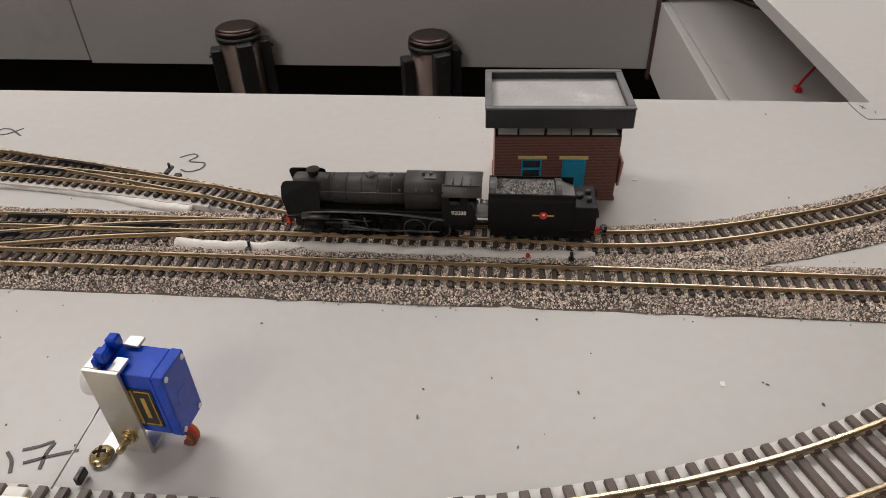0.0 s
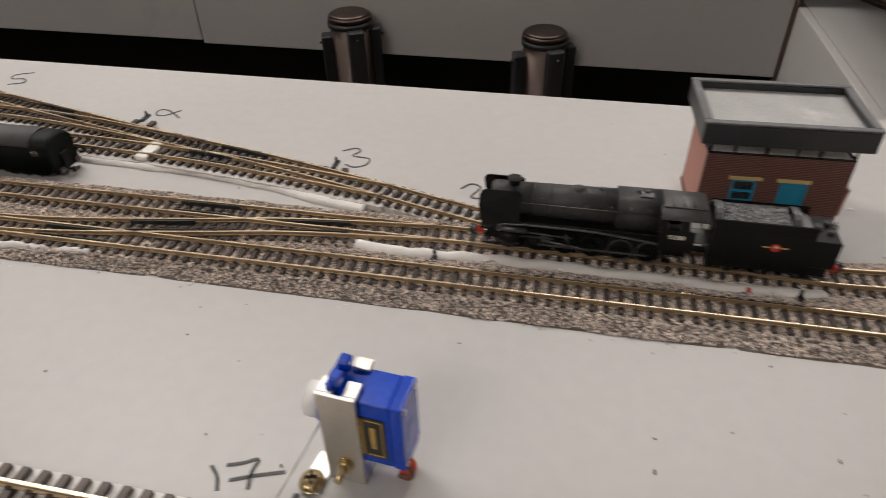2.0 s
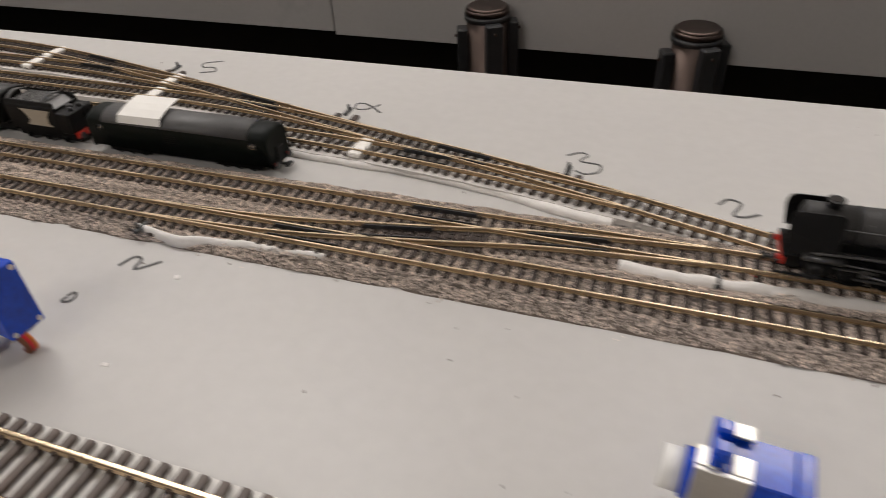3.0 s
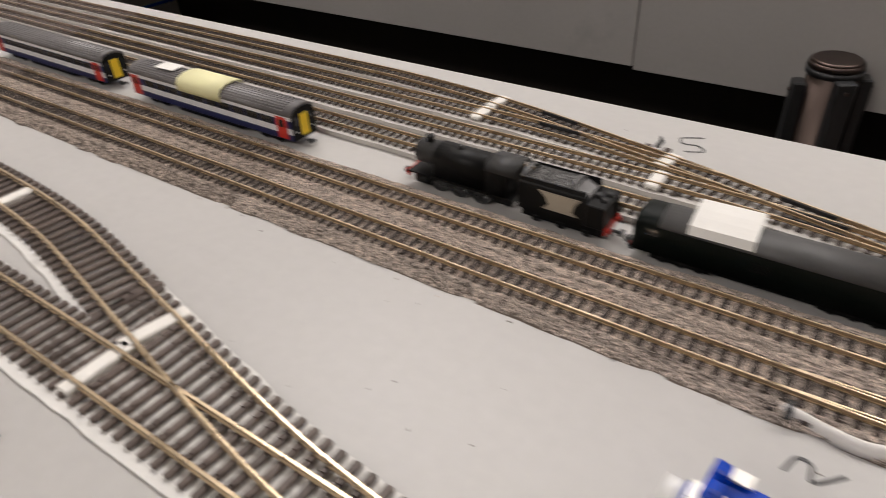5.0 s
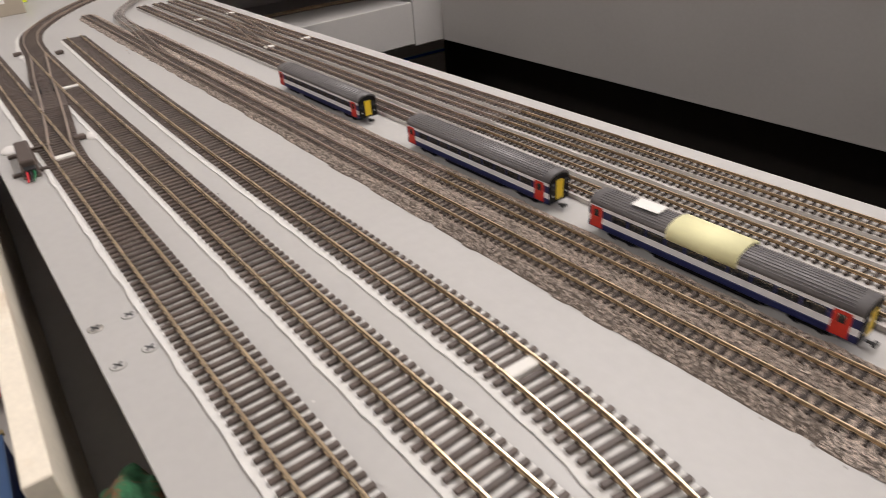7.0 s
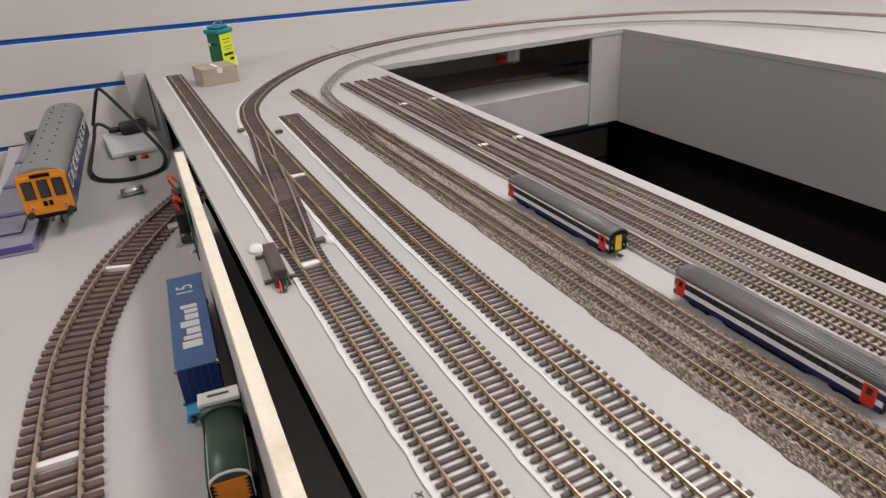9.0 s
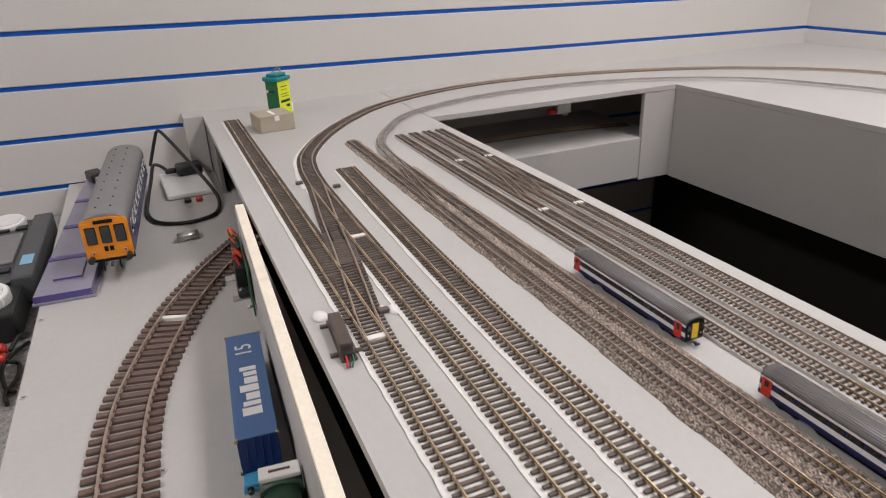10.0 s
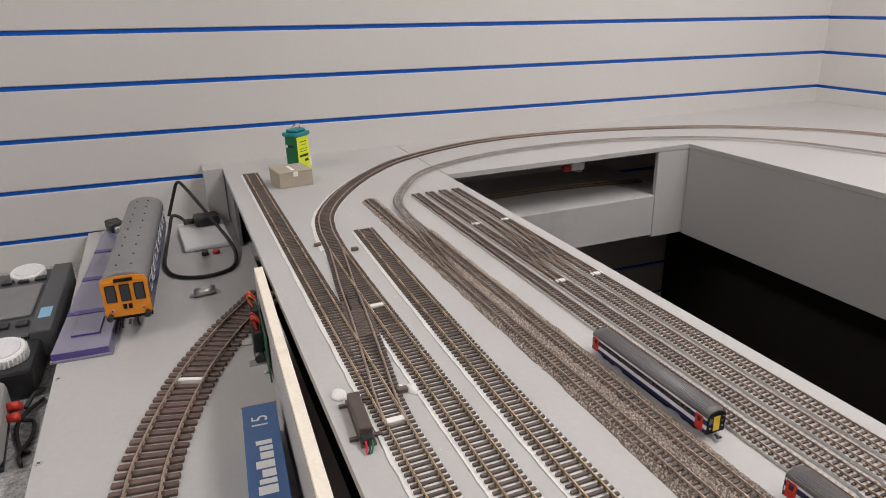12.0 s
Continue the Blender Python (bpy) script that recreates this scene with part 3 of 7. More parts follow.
track(NB_B, NG, NZ, "N-gauge running line curving away in pale ballast", "running lines", branches=[NX_R, LAD], check=[(-0.062, -0.030), (0.075, 0.107)])
track(NC, NGD, NZ, "N-gauge curve following the wall, dusted with ballast", "running lines", branches=[NX_L])
track(NX_L, NGB, NZ, "N-gauge crossover between the two running lines", "running lines", main=NB_A[:2] + NF_A[:3])
track(NX_R, NG, NZ, "N-gauge crossover between the two running lines", "running lines", main=NF_B + NB_B[:4][::-1], check=[(-0.075, -0.045), (-0.010, 0.022)])
SZ = 0.0030
NAME_S = "N-gauge storage siding with dark sleepers on pale underlay"
track(LAD, NG, SZ, "N-gauge ladder track fanning out to the storage sidings", "storage sidings", main=NB_B, branches=[S1, S2, S3], strip=(0.0100, 0.0085), strip_z=0.0029, under=UNDERLAY, white=[(-0.365, 1.0), (-0.25, 1.0)], check=[(-0.335, -0.308), (-0.200, -0.172), (-0.070, -0.040), (0.085, 0.112)])
for k, s in enumerate((S1, S2, S3)):
    track(s, NG, SZ, NAME_S, "storage sidings", main=LAD, strip=(0.0085, 0.0100), strip_z=0.0029, under=UNDERLAY, white=[((-0.105, -0.25, -0.365)[k], 1.0)], check=[((-0.085, -0.195, -0.330)[k], (-0.055, -0.165, -0.300)[k])])
XS_A = [(-1.13, S_Y[1]), (-1.19, S_Y[1] + 0.003), (-1.28, S_Y[2] - 0.006), (-1.36, S_Y[2])]
XS_B = [(-1.13, S_Y[2]), (-1.19, S_Y[2] + 0.003), (-1.28, S_Y[3] - 0.006), (-1.36, S_Y[3])]
for k, y in enumerate(S_Y):
    br = [b for b, use in ((XS_A, k in (1, 2)), (XS_B, k in (2, 3))) if use]
    track([(-0.75, y), (-1.1, y), (-1.35, y), (-1.577, y + 0.001)], NGB, SZ, NAME_S, "storage sidings", branches=br, strip=(0.0100, 0.0085), strip_z=0.0029, under=UNDERLAY, white=[(-1.14, 0.9), (-1.38, 0.9)] if k in (1, 3) else ())
track(XS_A, NGB, SZ, "N-gauge crossover between storage sidings", "storage sidings", main=[(-0.8, S_Y[1]), (-1.6, S_Y[1]), (-1.6, S_Y[2]), (-0.8, S_Y[2])])
track(XS_B, NGB, SZ, "N-gauge crossover between storage sidings", "storage sidings", main=[(-0.8, S_Y[2]), (-1.6, S_Y[2]), (-1.6, S_Y[3]), (-0.8, S_Y[3])])

# ---- ballast ----
BED = [smooth_line(l, 10) for l in (NF_A, NF_B, NB_A, NB_B)]
BED_XY = np.array([(p.x, p.y) for l in BED for p in l])


def bed_height(x, y):
    """The ballast's height over the table: level between the lines, falling at the shoulders."""
    xy = np.stack([x, y], 1)
    h = np.zeros(len(xy))
    for l in BED:
        a = np.array([(p.x, p.y) for p in l])
        s, e = a[:-1], a[1:]
        best = np.full(len(xy), 9.0)
        for p, q in zip(s, e):
            v = q - p
            t = np.clip(((xy - p) @ v) / (v @ v), 0, 1)
            best = np.minimum(best, np.hypot(*(xy - p - t[:, None] * v).T))
        reach = np.where(y > y_front(x), 0.0172, np.interp(x, (-0.95, -0.75, -0.55, -0.30), (0.0122, 0.0155, 0.0165, 0.0138)))
        h = np.maximum(h, np.clip((reach - best) / 0.0050, 0, 1))
    return h


def rough(x, y, f):
    return np.array([noise.noise(Vector((a * f, b * f, 0.3))) for a, b in zip(x, y)])


def ballast_bed():
    nx, ny = 620, 44
    gx = np.linspace(-1.6, 0.62, nx)
    gy = np.linspace(-0.024, 0.024, ny)
    b = []
    X, V = np.meshgrid(gx, gy, indexing="ij")
    mid = np.where(X < 0.2, (y_front(X) + y_back(X)) / 2, (y_front(X) + y_back(X)) / 2)
    Y = mid + V * 1.45
    x, y = X.ravel(), Y.ravel()
    edge = rough(x, y, 60) * 0.0016
    h = bed_height(x, y + edge)
    z = np.where(h > 0, 0.0004 + h * 0.0031 + rough(x, y, 420) * 0.0003, -0.0005)
    me = bpy.data.meshes.new("ballast_bed")
    idx = np.arange(nx * ny).reshape(nx, ny)
    faces = np.stack([idx[:-1, :-1], idx[1:, :-1], idx[1:, 1:], idx[:-1, 1:]], -1).reshape(-1, 4)
    keep = (h[faces] > 0).any(1)
    me.from_pydata(np.stack([x, y, z], 1).tolist(), [], faces[keep].tolist())
    me.materials.append(BALLAST_BED)
    ob = new("ballast_bed", me)
    tagged(ob, "grey stone ballast bed under the running lines", "ballast", kind="stuff")


def grains(x0, x1, y0, y1, count, r, seed, material=BALLAST):
    g = np.random.default_rng(seed)
    x = g.uniform(x0, x1, count)
    y = g.uniform(y0, y1, count) if not callable(y0) else y0(x) + g.uniform(0, 1, count) * (y1(x) - y0(x))
    edge = rough(x, y, 60) * 0.0016
    h = bed_height(x, y + edge)
    stray = g.uniform(0, 1, count) < 0.012
    near = bed_height(x, y + edge * 3 + g.normal(0, 0.003, count)) > 0
    keep = (h > 0.02) | (stray & near)
    x, y, h = x[keep], y[keep], h[keep]
    z = 0.0004 + h * 0.0039 + rough(x, y, 260) * 0.0005
    n = len(x)
    s = r * g.uniform(0.6, 1.35, n)
    a = g.uniform(0, math.tau, n)
    V = np.zeros((n, 5, 3))
    for k in range(4):
        rr = s * g.uniform(0.7, 1.2, n)
        V[:, k, 0] = x + rr * np.cos(a + k * math.pi / 2)
        V[:, k, 1] = y + rr * np.sin(a + k * math.pi / 2)
        V[:, k, 2] = z + s * g.uniform(-0.9, 0.30, n)
    V[:, 4, 0] = x + s * g.uniform(-0.3, 0.3, n)
    V[:, 4, 1] = y + s * g.uniform(-0.3, 0.3, n)
    V[:, 4, 2] = z + s * g.uniform(0.4, 1.5, n)
    base = (np.arange(n) * 5)[:, None, None]
    F = base + np.array([[0, 1, 4], [1, 2, 4], [2, 3, 4], [3, 0, 4]])[None]
    me = bpy.data.meshes.new("ballast_grains")
    me.from_pydata(V.reshape(-1, 3).tolist(), [], F.reshape(-1, 3).tolist())
    me.materials.append(material)
    tagged(new("ballast_grains", me), "loose grey and brown stone ballast grains", "ballast", kind="stuff")


def lo_y(x):
    return y_front(x) - 0.0195


def hi_y(x):
    return y_back(x) + 0.0195


ballast_bed()
grains(-0.42, 0.30, lo_y, hi_y, 190000, 0.00046, 5)
grains(0.27, 0.52, 0.155, 0.30, 120000, 0.00048, 6)
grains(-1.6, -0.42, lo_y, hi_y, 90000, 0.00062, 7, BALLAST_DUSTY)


def filler(points, w, h, seed):
    """A lumpy bead of white filler along a turnout."""
    line = resample(smooth_line(points, 10), 0.0016)
    b = sweep(line, [(-w, 0), (-w * 0.8, h * 0.7), (-w * 0.3, h), (w * 0.3, h), (w * 0.8, h * 0.7), (w, 0)])
    for v in b.verts:
        q = v.co * 130 + Vector((seed, 0, 0))
        v.co += Vector((0, noise.noise(q * 0.35) * 0.0013, 0.0))
        v.co.z *= 1 + 0.22 * noise.noise(q)
        v.co.z = max(v.co.z, -0.0002)
    for f in b.faces:
        f.smooth = True
    solid("filler_bead", b, GLUE, "uneven bead of white filler beside the track", "filler", "filler beads")


filler([(0.026, 0.1935), (0.048, 0.1920), (0.067, 0.1932), (0.088, 0.1938), (0.123, 0.1936), (0.158, 0.1930), (0.172, 0.1918), (0.196, 0.1935), (0.208, 0.1950)], 0.0034, 0.0057, 1)
filler([(-0.168, 0.1660), (-0.151, 0.1645), (-0.143, 0.1645), (-0.134, 0.1665), (-0.116, 0.1680), (-0.082, 0.1690)], 0.0018, 0.0048, 2)
filler([(0.020, 0.2240), (0.006, 0.2262), (-0.006, 0.2285), (-0.020, 0.2325), (-0.036, 0.2360), (-0.066, 0.2405), (-0.098, 0.2425), (-0.150, 0.2440)], 0.0030, 0.0026, 3)


# ---- steam locomotives ----
def text_mesh(text, size, depth=0.0001):
    """Lettering in the built-in font as a mesh, lying in x and y, centred."""
    cu = bpy.data.curves.new("lettering", "FONT")
    cu.body, cu.size, cu.align_x, cu.align_y, cu.extrude = text, size, "CENTER", "CENTER", depth
    ob = bpy.data.objects.new("lettering", cu)
    scene.collection.objects.link(ob)
    me = bpy.data.meshes.new_from_object(ob.evaluated_get(bpy.context.evaluated_depsgraph_get()))
    bpy.data.objects.remove(ob)
    return me


def lettering(text, size, material, parent, m, label="", name="lettering"):
    me = text_mesh(text, size)
    me.materials.clear()
    me.materials.append(material)
    ob = new(name, me)
    ob.parent = parent
    ob.matrix_basis = m
    if label:
        ob["label"] = label
    return ob


def bm_wheel(r, w, spokes=12, y=0.0):
    """A wheel across y in one piece: raised tyre, sunk spoked web and hub."""
    b = bmesh.new()
    n = spokes * 4
    out = -1 if y < 0 else 1
    prof = [(0.0012 * 0.2, -0.5), (r * 1.10, -0.5), (r * 1.10, -0.22), (r, -0.16), (r, 0.5), (r * 0.86, 0.5), (r * 0.80, 0.05), (r * 0.26, 0.05), (r * 0.22, 0.42), (0.0012 * 0.2, 0.42)]
    rings = []
    for k in range(n):
        a = k * math.tau / n
        ring = []
        for i, (q, v) in enumerate(prof):
            sunk = 0.34 if i in (6, 7) and k % 4 in (1, 2) else 0.0
            ring.append(b.verts.new((q * math.cos(a), y + out * w * (v - sunk), q * math.sin(a))))
        rings.append(ring)
    for k in range(n):
        p, q = rings[k], rings[(k + 1) % n]
        for i in range(len(prof) - 1):
            b.faces.new((p[i], p[i + 1], q[i + 1], q[i]))
    b.faces.new([q[0] for q in rings])
    b.faces.new([q[-1] for q in rings])
    bmesh.ops.recalc_face_normals(b, faces=b.faces[:])
    return b


def bm_tyre(r, w, y):
    """A plain ring across y."""
    b = bmesh.new()
    n = 32
    prof = [(r, y - w / 2), (r, y + w / 2), (r * 0.88, y + w / 2), (r * 0.88, y - w / 2)]
    rings = [[b.verts.new((q * math.cos(k * math.tau / n), v, q * math.sin(k * math.tau / n))) for q, v in prof] for k in range(n)]
    for k in range(n):
        for j in range(4):
            b.faces.new((rings[k][j], rings[k][(j + 1) % 4], rings[(k + 1) % n][(j + 1) % 4], rings[(k + 1) % n][j])).smooth = j in (0, 2)
    bmesh.ops.recalc_face_normals(b, faces=b.faces[:])
    return b


def bm_disc_wheel(r, w, y=0.0):
    b = bm_cyl(r, w, 22, m=along((0, y - w / 2, 0), (0, y + w, 0)))
    merge(b, bm_cyl(r * 1.1, w * 0.3, 22, m=along((0, y + (w * 0.35 if y < 0 else -w * 0.65), 0), (0, y + 1, 0))))
    return b


def placed(bm, x, y, z):
    bmesh.ops.translate(bm, vec=(x, y, z), verts=bm.verts)
    return bm


def lathe_x(stations, cy, cz, n=28, squash=1.0):
    """A body of revolution along x through (x, radius) stations."""
    b = bmesh.new()
    rings = [[b.verts.new((x, cy + r * math.cos(k * math.tau / n), cz + squash * r * math.sin(k * math.tau / n))) for k in range(n)] for x, r in stations]
    for a, c in zip(rings, rings[1:]):
        for k in range(n):
            b.faces.new((a[k], c[k], c[(k + 1) % n], a[(k + 1) % n])).smooth = True
    b.faces.new(rings[0])
    b.faces.new(rings[-1][::-1])
    bmesh.ops.recalc_face_normals(b, faces=b.faces[:])
    return b


def arch(w, z0, z1, rise, n=10):
    """An outline with upright sides and a curved top: (y, z)."""
    pts = [(-w, z0), (w, z0), (w, z1)]
    for k in range(1, n):
        a = math.pi * k / n
        pts.append((w * math.cos(a), z1 + rise * math.sin(a)))
    pts.append((-w, z1))
    return pts


def buffers(parent, x, d, z, spread=0.0058):
    for s in (-1, 1):
        b = bm_rod((x, s * spread, z), (x + d * 0.0016, s * spread, z), 0.0010, 10)
        part("buffer_shank", b, RED, parent, "red buffer shank")
        part("buffer_head", bm_rod((x + d * 0.0016, s * spread, z), (x + d * 0.0021, s * spread, z), 0.0017, 14), GUNMETAL, parent)


def coupling(parent, x, d, z=0.0028):
    b = bm_box(min(x, x + d * 0.0042), max(x, x + d * 0.0042), -0.0006, 0.0006, z, z + 0.0009)
    bm_box(min(x + d * 0.0034, x + d * 0.005), max(x + d * 0.0034, x + d * 0.005), -0.0022, 0.0022, z, z + 0.0012, bm=b)
    bm_box(min(x + d * 0.0040, x + d * 0.005), max(x + d * 0.0040, x + d * 0.005), -0.0022, -0.0010, z, z + 0.0030, bm=b)
    part("coupling", b, BLACK_PLASTIC, parent, "black hook coupling")


def tender(t, x0, x1, w, z0, z1, coal_to, patch=False, crest=True):
    """A six-wheel tender with curved top sheets and a coal space."""
    body = part("tender_body", bm_profile([(-w, z0), (w, z0), (w, z1 - 0.0048), (w * 0.97, z1 - 0.0036), (w * 0.90, z1 - 0.0030), (w * 0.86, z1 - 0.0012), (w * 0.80, z1 - 0.0010), (w * 0.80, z1 - 0.0045), (-w * 0.80, z1 - 0.0045), (-w * 0.80, z1 - 0.0010), (-w * 0.86, z1 - 0.0012), (-w * 0.90, z1 - 0.0030), (-w * 0.97, z1 - 0.0036), (-w, z1 - 0.0048)], x0, x1 - 0.009, smooth=False), BLACK, t)
    part("rear_tank", bm_box(x1 - 0.0092, x1, -w, w, z0, z1 - 0.0058, 0.0004), BLACK, t)
    n = 10
    for xa, name in ((x0 + 0.0004, "front_bulkhead"), (coal_to, "rear_bulkhead")):
        b = bmesh.new()
        for k in range(n):
            a0, a1 = math.pi * k / n, math.pi * (k + 1) / n
            v = [b.verts.new((xa + dx, w * 0.86 * math.cos(a), z1 - 0.0042 + 0.0052 * math.sin(a))) for dx in (0, 0.0026) for a in (a0, a1)]
            b.faces.new((v[0], v[1], v[3], v[2]))
        bmesh.ops.remove_doubles(b, verts=b.verts[:], dist=0.00005)
        bmesh.ops.solidify(b, geom=b.faces[:], thickness=0.0005)
        part(name, b, CAB_ROOF, t, "curved grey bulkhead")
    g = np.random.default_rng(3)
    b = bm_box(x0 + 0.003, coal_to, -w * 0.79, w * 0.79, z1 - 0.0046, z1 - 0.0022)
    lumps = part("coal_bed", b, COAL, t)
    verts, faces = [], []
    for k in range(700):
        c = (g.uniform(x0 + 0.0035, coal_to - 0.0005), g.uniform(-w * 0.76, w * 0.76), z1 - 0.0022 + g.uniform(0, 0.0003))
        s = g.uniform(0.00025, 0.0005)
        i = len(verts)
        verts += [(c[0] + s * g.uniform(0.6, 1.3) * math.cos(q), c[1] + s * g.uniform(0.6, 1.3) * math.sin(q), c[2] + s * g.uniform(-0.3, 0.5)) for q in (0.3, 1.8, 3.4, 5.0)] + [(c[0], c[1], c[2] + s)]
        faces += [(i, i + 1, i + 4), (i + 1, i + 2, i + 4), (i + 2, i + 3, i + 4), (i + 3, i, i + 4)]
    me = bpy.data.meshes.new("coal")
    me.from_pydata(verts, [], faces)
    me.materials.append(COAL)
    o = new("coal", me)
    o.parent = t
    tagged(o, "loose grey coal lumps", kind="stuff")
    # sloping plate, fillers and rear fittings
    b = bm_box(-0.0035, 0.0035, -w * 0.78, w * 0.78, -0.0002, 0.0002)
    bmesh.ops.transform(b, matrix=Matrix.Translation((coal_to + 0.0050, 0, z1 - 0.0034)) @ Matrix.Rotation(radians(24), 4, "Y"), verts=b.verts)
    part("slope_plate", b, ROOF_OO, t, "worn grey sloping plate")
    for xx, yy, r in ((x1 - 0.0068, 0.0, 0.0017), (x1 - 0.0030, 0.0028, 0.0013), (x1 - 0.0030, -0.0030, 0.0011)):
        part("water_filler", placed(bm_cyl(r, 0.0016, 16, r * 0.85), xx, yy, z1 - 0.0058), BOILER, t)
    part("frame_beam", bm_box(x0 + 0.001, x1 - 0.001, -w * 0.72, w * 0.72, 0.0022, z0 + 0.0002), BLACK, t)
    for s in (-1, 1):
        b = bm_box(x0 + 0.002, x1 - 0.002, s * w * 0.80 - 0.0003, s * w * 0.80 + 0.0003, 0.0034, z0)
        part("side_frame", b, BLACK, t)
        for k in range(3):
            xc = x0 + (x1 - x0) * (0.2 + 0.3 * k)
            part("axle_box", bm_box(xc - 0.0012, xc + 0.0012, s * w * 0.85 - 0.0006, s * w * 0.85 + 0.0006, 0.0018, 0.0046, 0.0002), BLACK, t)
    for k in range(3):
        xc = x0 + (x1 - x0) * (0.2 + 0.3 * k)
        for s in (-1, 1):
            part("wheel", placed(bm_disc_wheel(0.0031, 0.0013, s * 0.0052), xc, 0, 0.0031), GUNMETAL, t)
    part("ladder", bm_rod((x1 + 0.0004, w * 0.5, z0), (x1 + 0.0004, w * 0.5, z1 - 0.005), 0.0003), BLACK, t)
    part("ladder", bm_rod((x1 + 0.0004, w * 0.25, z0), (x1 + 0.0004, w * 0.25, z1 - 0.005), 0.0003), BLACK, t)
    if crest:
        xm, zm = (x0 + x1) / 2 + 0.0005, z0 + (z1 - z0) * 0.42
        part("crest_bar", bm_box(xm - 0.0044, xm + 0.0044, -w - 0.0001, -w, zm - 0.00028, zm + 0.00028), GOLD, t, "gold crest bar")
        part("crest", bm_cyl(0.0017, 0.00015, 20, m=along((xm, -w, zm), (xm, -w - 1, zm))), RED, t, "small red and gold crest")
        part("crest_mark", bm_cyl(0.00055, 0.00012, 12, m=along((xm + 0.0001, -w - 0.00013, zm + 0.0004), (xm, -w - 1, zm + 0.0004))), CREAM, t)
    if patch:
        xm, zm = (x0 + x1) / 2, z0 + (z1 - z0) * 0.46
        b = bm_prism([(-0.0105, 0.0042), (0.0095, 0.0042), (0.0070, 0.0010), (0.0060, -0.0030), (0.0085, -0.0046), (-0.0085, -0.0046), (-0.0055, -0.0020), (-0.0072, 0.0015)], 0, 0.0003)
        bmesh.ops.transform(b, matrix=Matrix.Translation((xm, -w, zm)) @ Matrix.Rotation(math.pi / 2, 4, "X"), verts=b.verts)
        part("paper_patch", b, CARDBOARD, t, "torn buff paper patch")


def steam_loco(at):
    """A ten-coupled engine with smoke deflectors and a high running plate."""
    t = thing("steam_locomotive", "black N-gauge ten-coupled steam locomotive with tender and smoke deflectors", "locomotive", "locomotives", at=at)
    cz = 0.0203
    part("smokebox", lathe_x([(0.0070, 0.0022), (0.0074, 0.0052), (0.0080, 0.0061), (0.0085, 0.0064), (0.0235, 0.0064)], 0, cz), BOILER, t)
    part("boiler", lathe_x([(0.0236, 0.00640), (0.0400, 0.0067), (0.0555, 0.0070)], 0, cz), BOILER, t)
    for x, r in ((0.0237, 0.00655), (0.0300, 0.00664), (0.0365, 0.00676), (0.0430, 0.00687), (0.0495, 0.00700)):
        part("boiler_band", lathe_x([(x, r), (x + 0.0006, r)], 0, cz), BOILER, t)
    part("firebox", bm_profile([(-0.0068, 0.0135), (0.0068, 0.0135), (0.0074, 0.0220), (0.0067, 0.0252), (0.0048, 0.0268), (0.0024, 0.0273), (0, 0.0274), (-0.0024, 0.0273), (-0.0048, 0.0268), (-0.0067, 0.0252), (-0.0074, 0.0220)], 0.0550, 0.0712), BOILER, t)
    ch = bm_cyl(0.0021, 0.0028, 20, 0.0023)
    merge(ch, bm_cyl(0.0028, 0.0006, 20, m=Matrix.Translation((0, 0, 0.0026))))
    chimney = part("chimney", placed(ch, 0.0160, 0, cz + 0.0056), BLACK, t)
    # black disc stands in for the shade inside the chimney
    part("flue", placed(bm_cyl(0.0016, 0.0001, 16), 0.0160, 0, cz + 0.0056 + 0.0033), BLACK_VOID, chimney)
    b = bmesh.new()
    bmesh.ops.create_uvsphere(b, u_segments=16, v_segments=8, radius=0.0026)
    bmesh.ops.scale(b, vec=(1.15, 1, 0.75), verts=b.verts)
    part("dome", placed(b, 0.0405, 0, cz + 0.0058), BOILER, t)
    for x, r, h in ((0.0490, 0.0009, 0.0016), (0.0625, 0.0008, 0.0014), (0.0655, 0.0008, 0.0014)):
        part("safety_valve", placed(bm_cyl(r, h, 12, r * 0.7), x, 0.0002, cz + 0.0062 + (0.0008 if x > 0.055 else 0)), GUNMETAL, t)
    part("valve_manifold", bm_box(0.0630, 0.0680, -0.0030, 0.0005, 0.0268, 0.0277, 0.0002), GUNMETAL, t)
    for x, y, z in ((0.0270, -0.0048, cz + 0.0034), (0.0310, -0.0056, cz + 0.0018), (0.0330, -0.0058, cz + 0.0016), (0.0440, -0.0058, cz + 0.0025), (0.0530, -0.0062, cz + 0.0030), (0.0600, -0.0068, 0.0243), (0.0665, -0.0068, 0.0243)):
        part("clack_valve", bm_box(x - 0.0005, x + 0.0005, y - 0.0005, y + 0.0005, z - 0.0006, z + 0.0006, 0.0002), GUNMETAL, t)
    for s in (-1, 1):
        b = bm_prism([(0.0050, 0.0118), (0.0195, 0.0150), (0.0195, 0.0256), (0.0182, 0.0266), (0.0056, 0.0264), (0.0042, 0.0258), (0.0034, 0.0240), (0.0034, 0.0205)], 0, 0.0005, 0.0001)
        bmesh.ops.transform(b, matrix=Matrix.Translation((0, s * 0.0088, 0)) @ Matrix.Rotation(math.pi / 2, 4, "X"), verts=b.verts)
        for v in b.verts:
            v.co.y -= s * max(0.0, v.co.z - 0.0185) * 0.42
        part("smoke_deflector", b, BLACK, t, "plain black plate leaning in at its top")
        part("running_plate", bm_box(0.0070, 0.0712, s * 0.0068 - 0.0022, s * 0.0068 + 0.0022, 0.0144, 0.0151, 0.0002), BLACK, t)
        part("handrail", bm_rod((0.0190, s * 0.0068, cz + 0.0020), (0.0700, s * 0.0074, cz + 0.0024), 0.00022, 6), GUNMETAL, t)
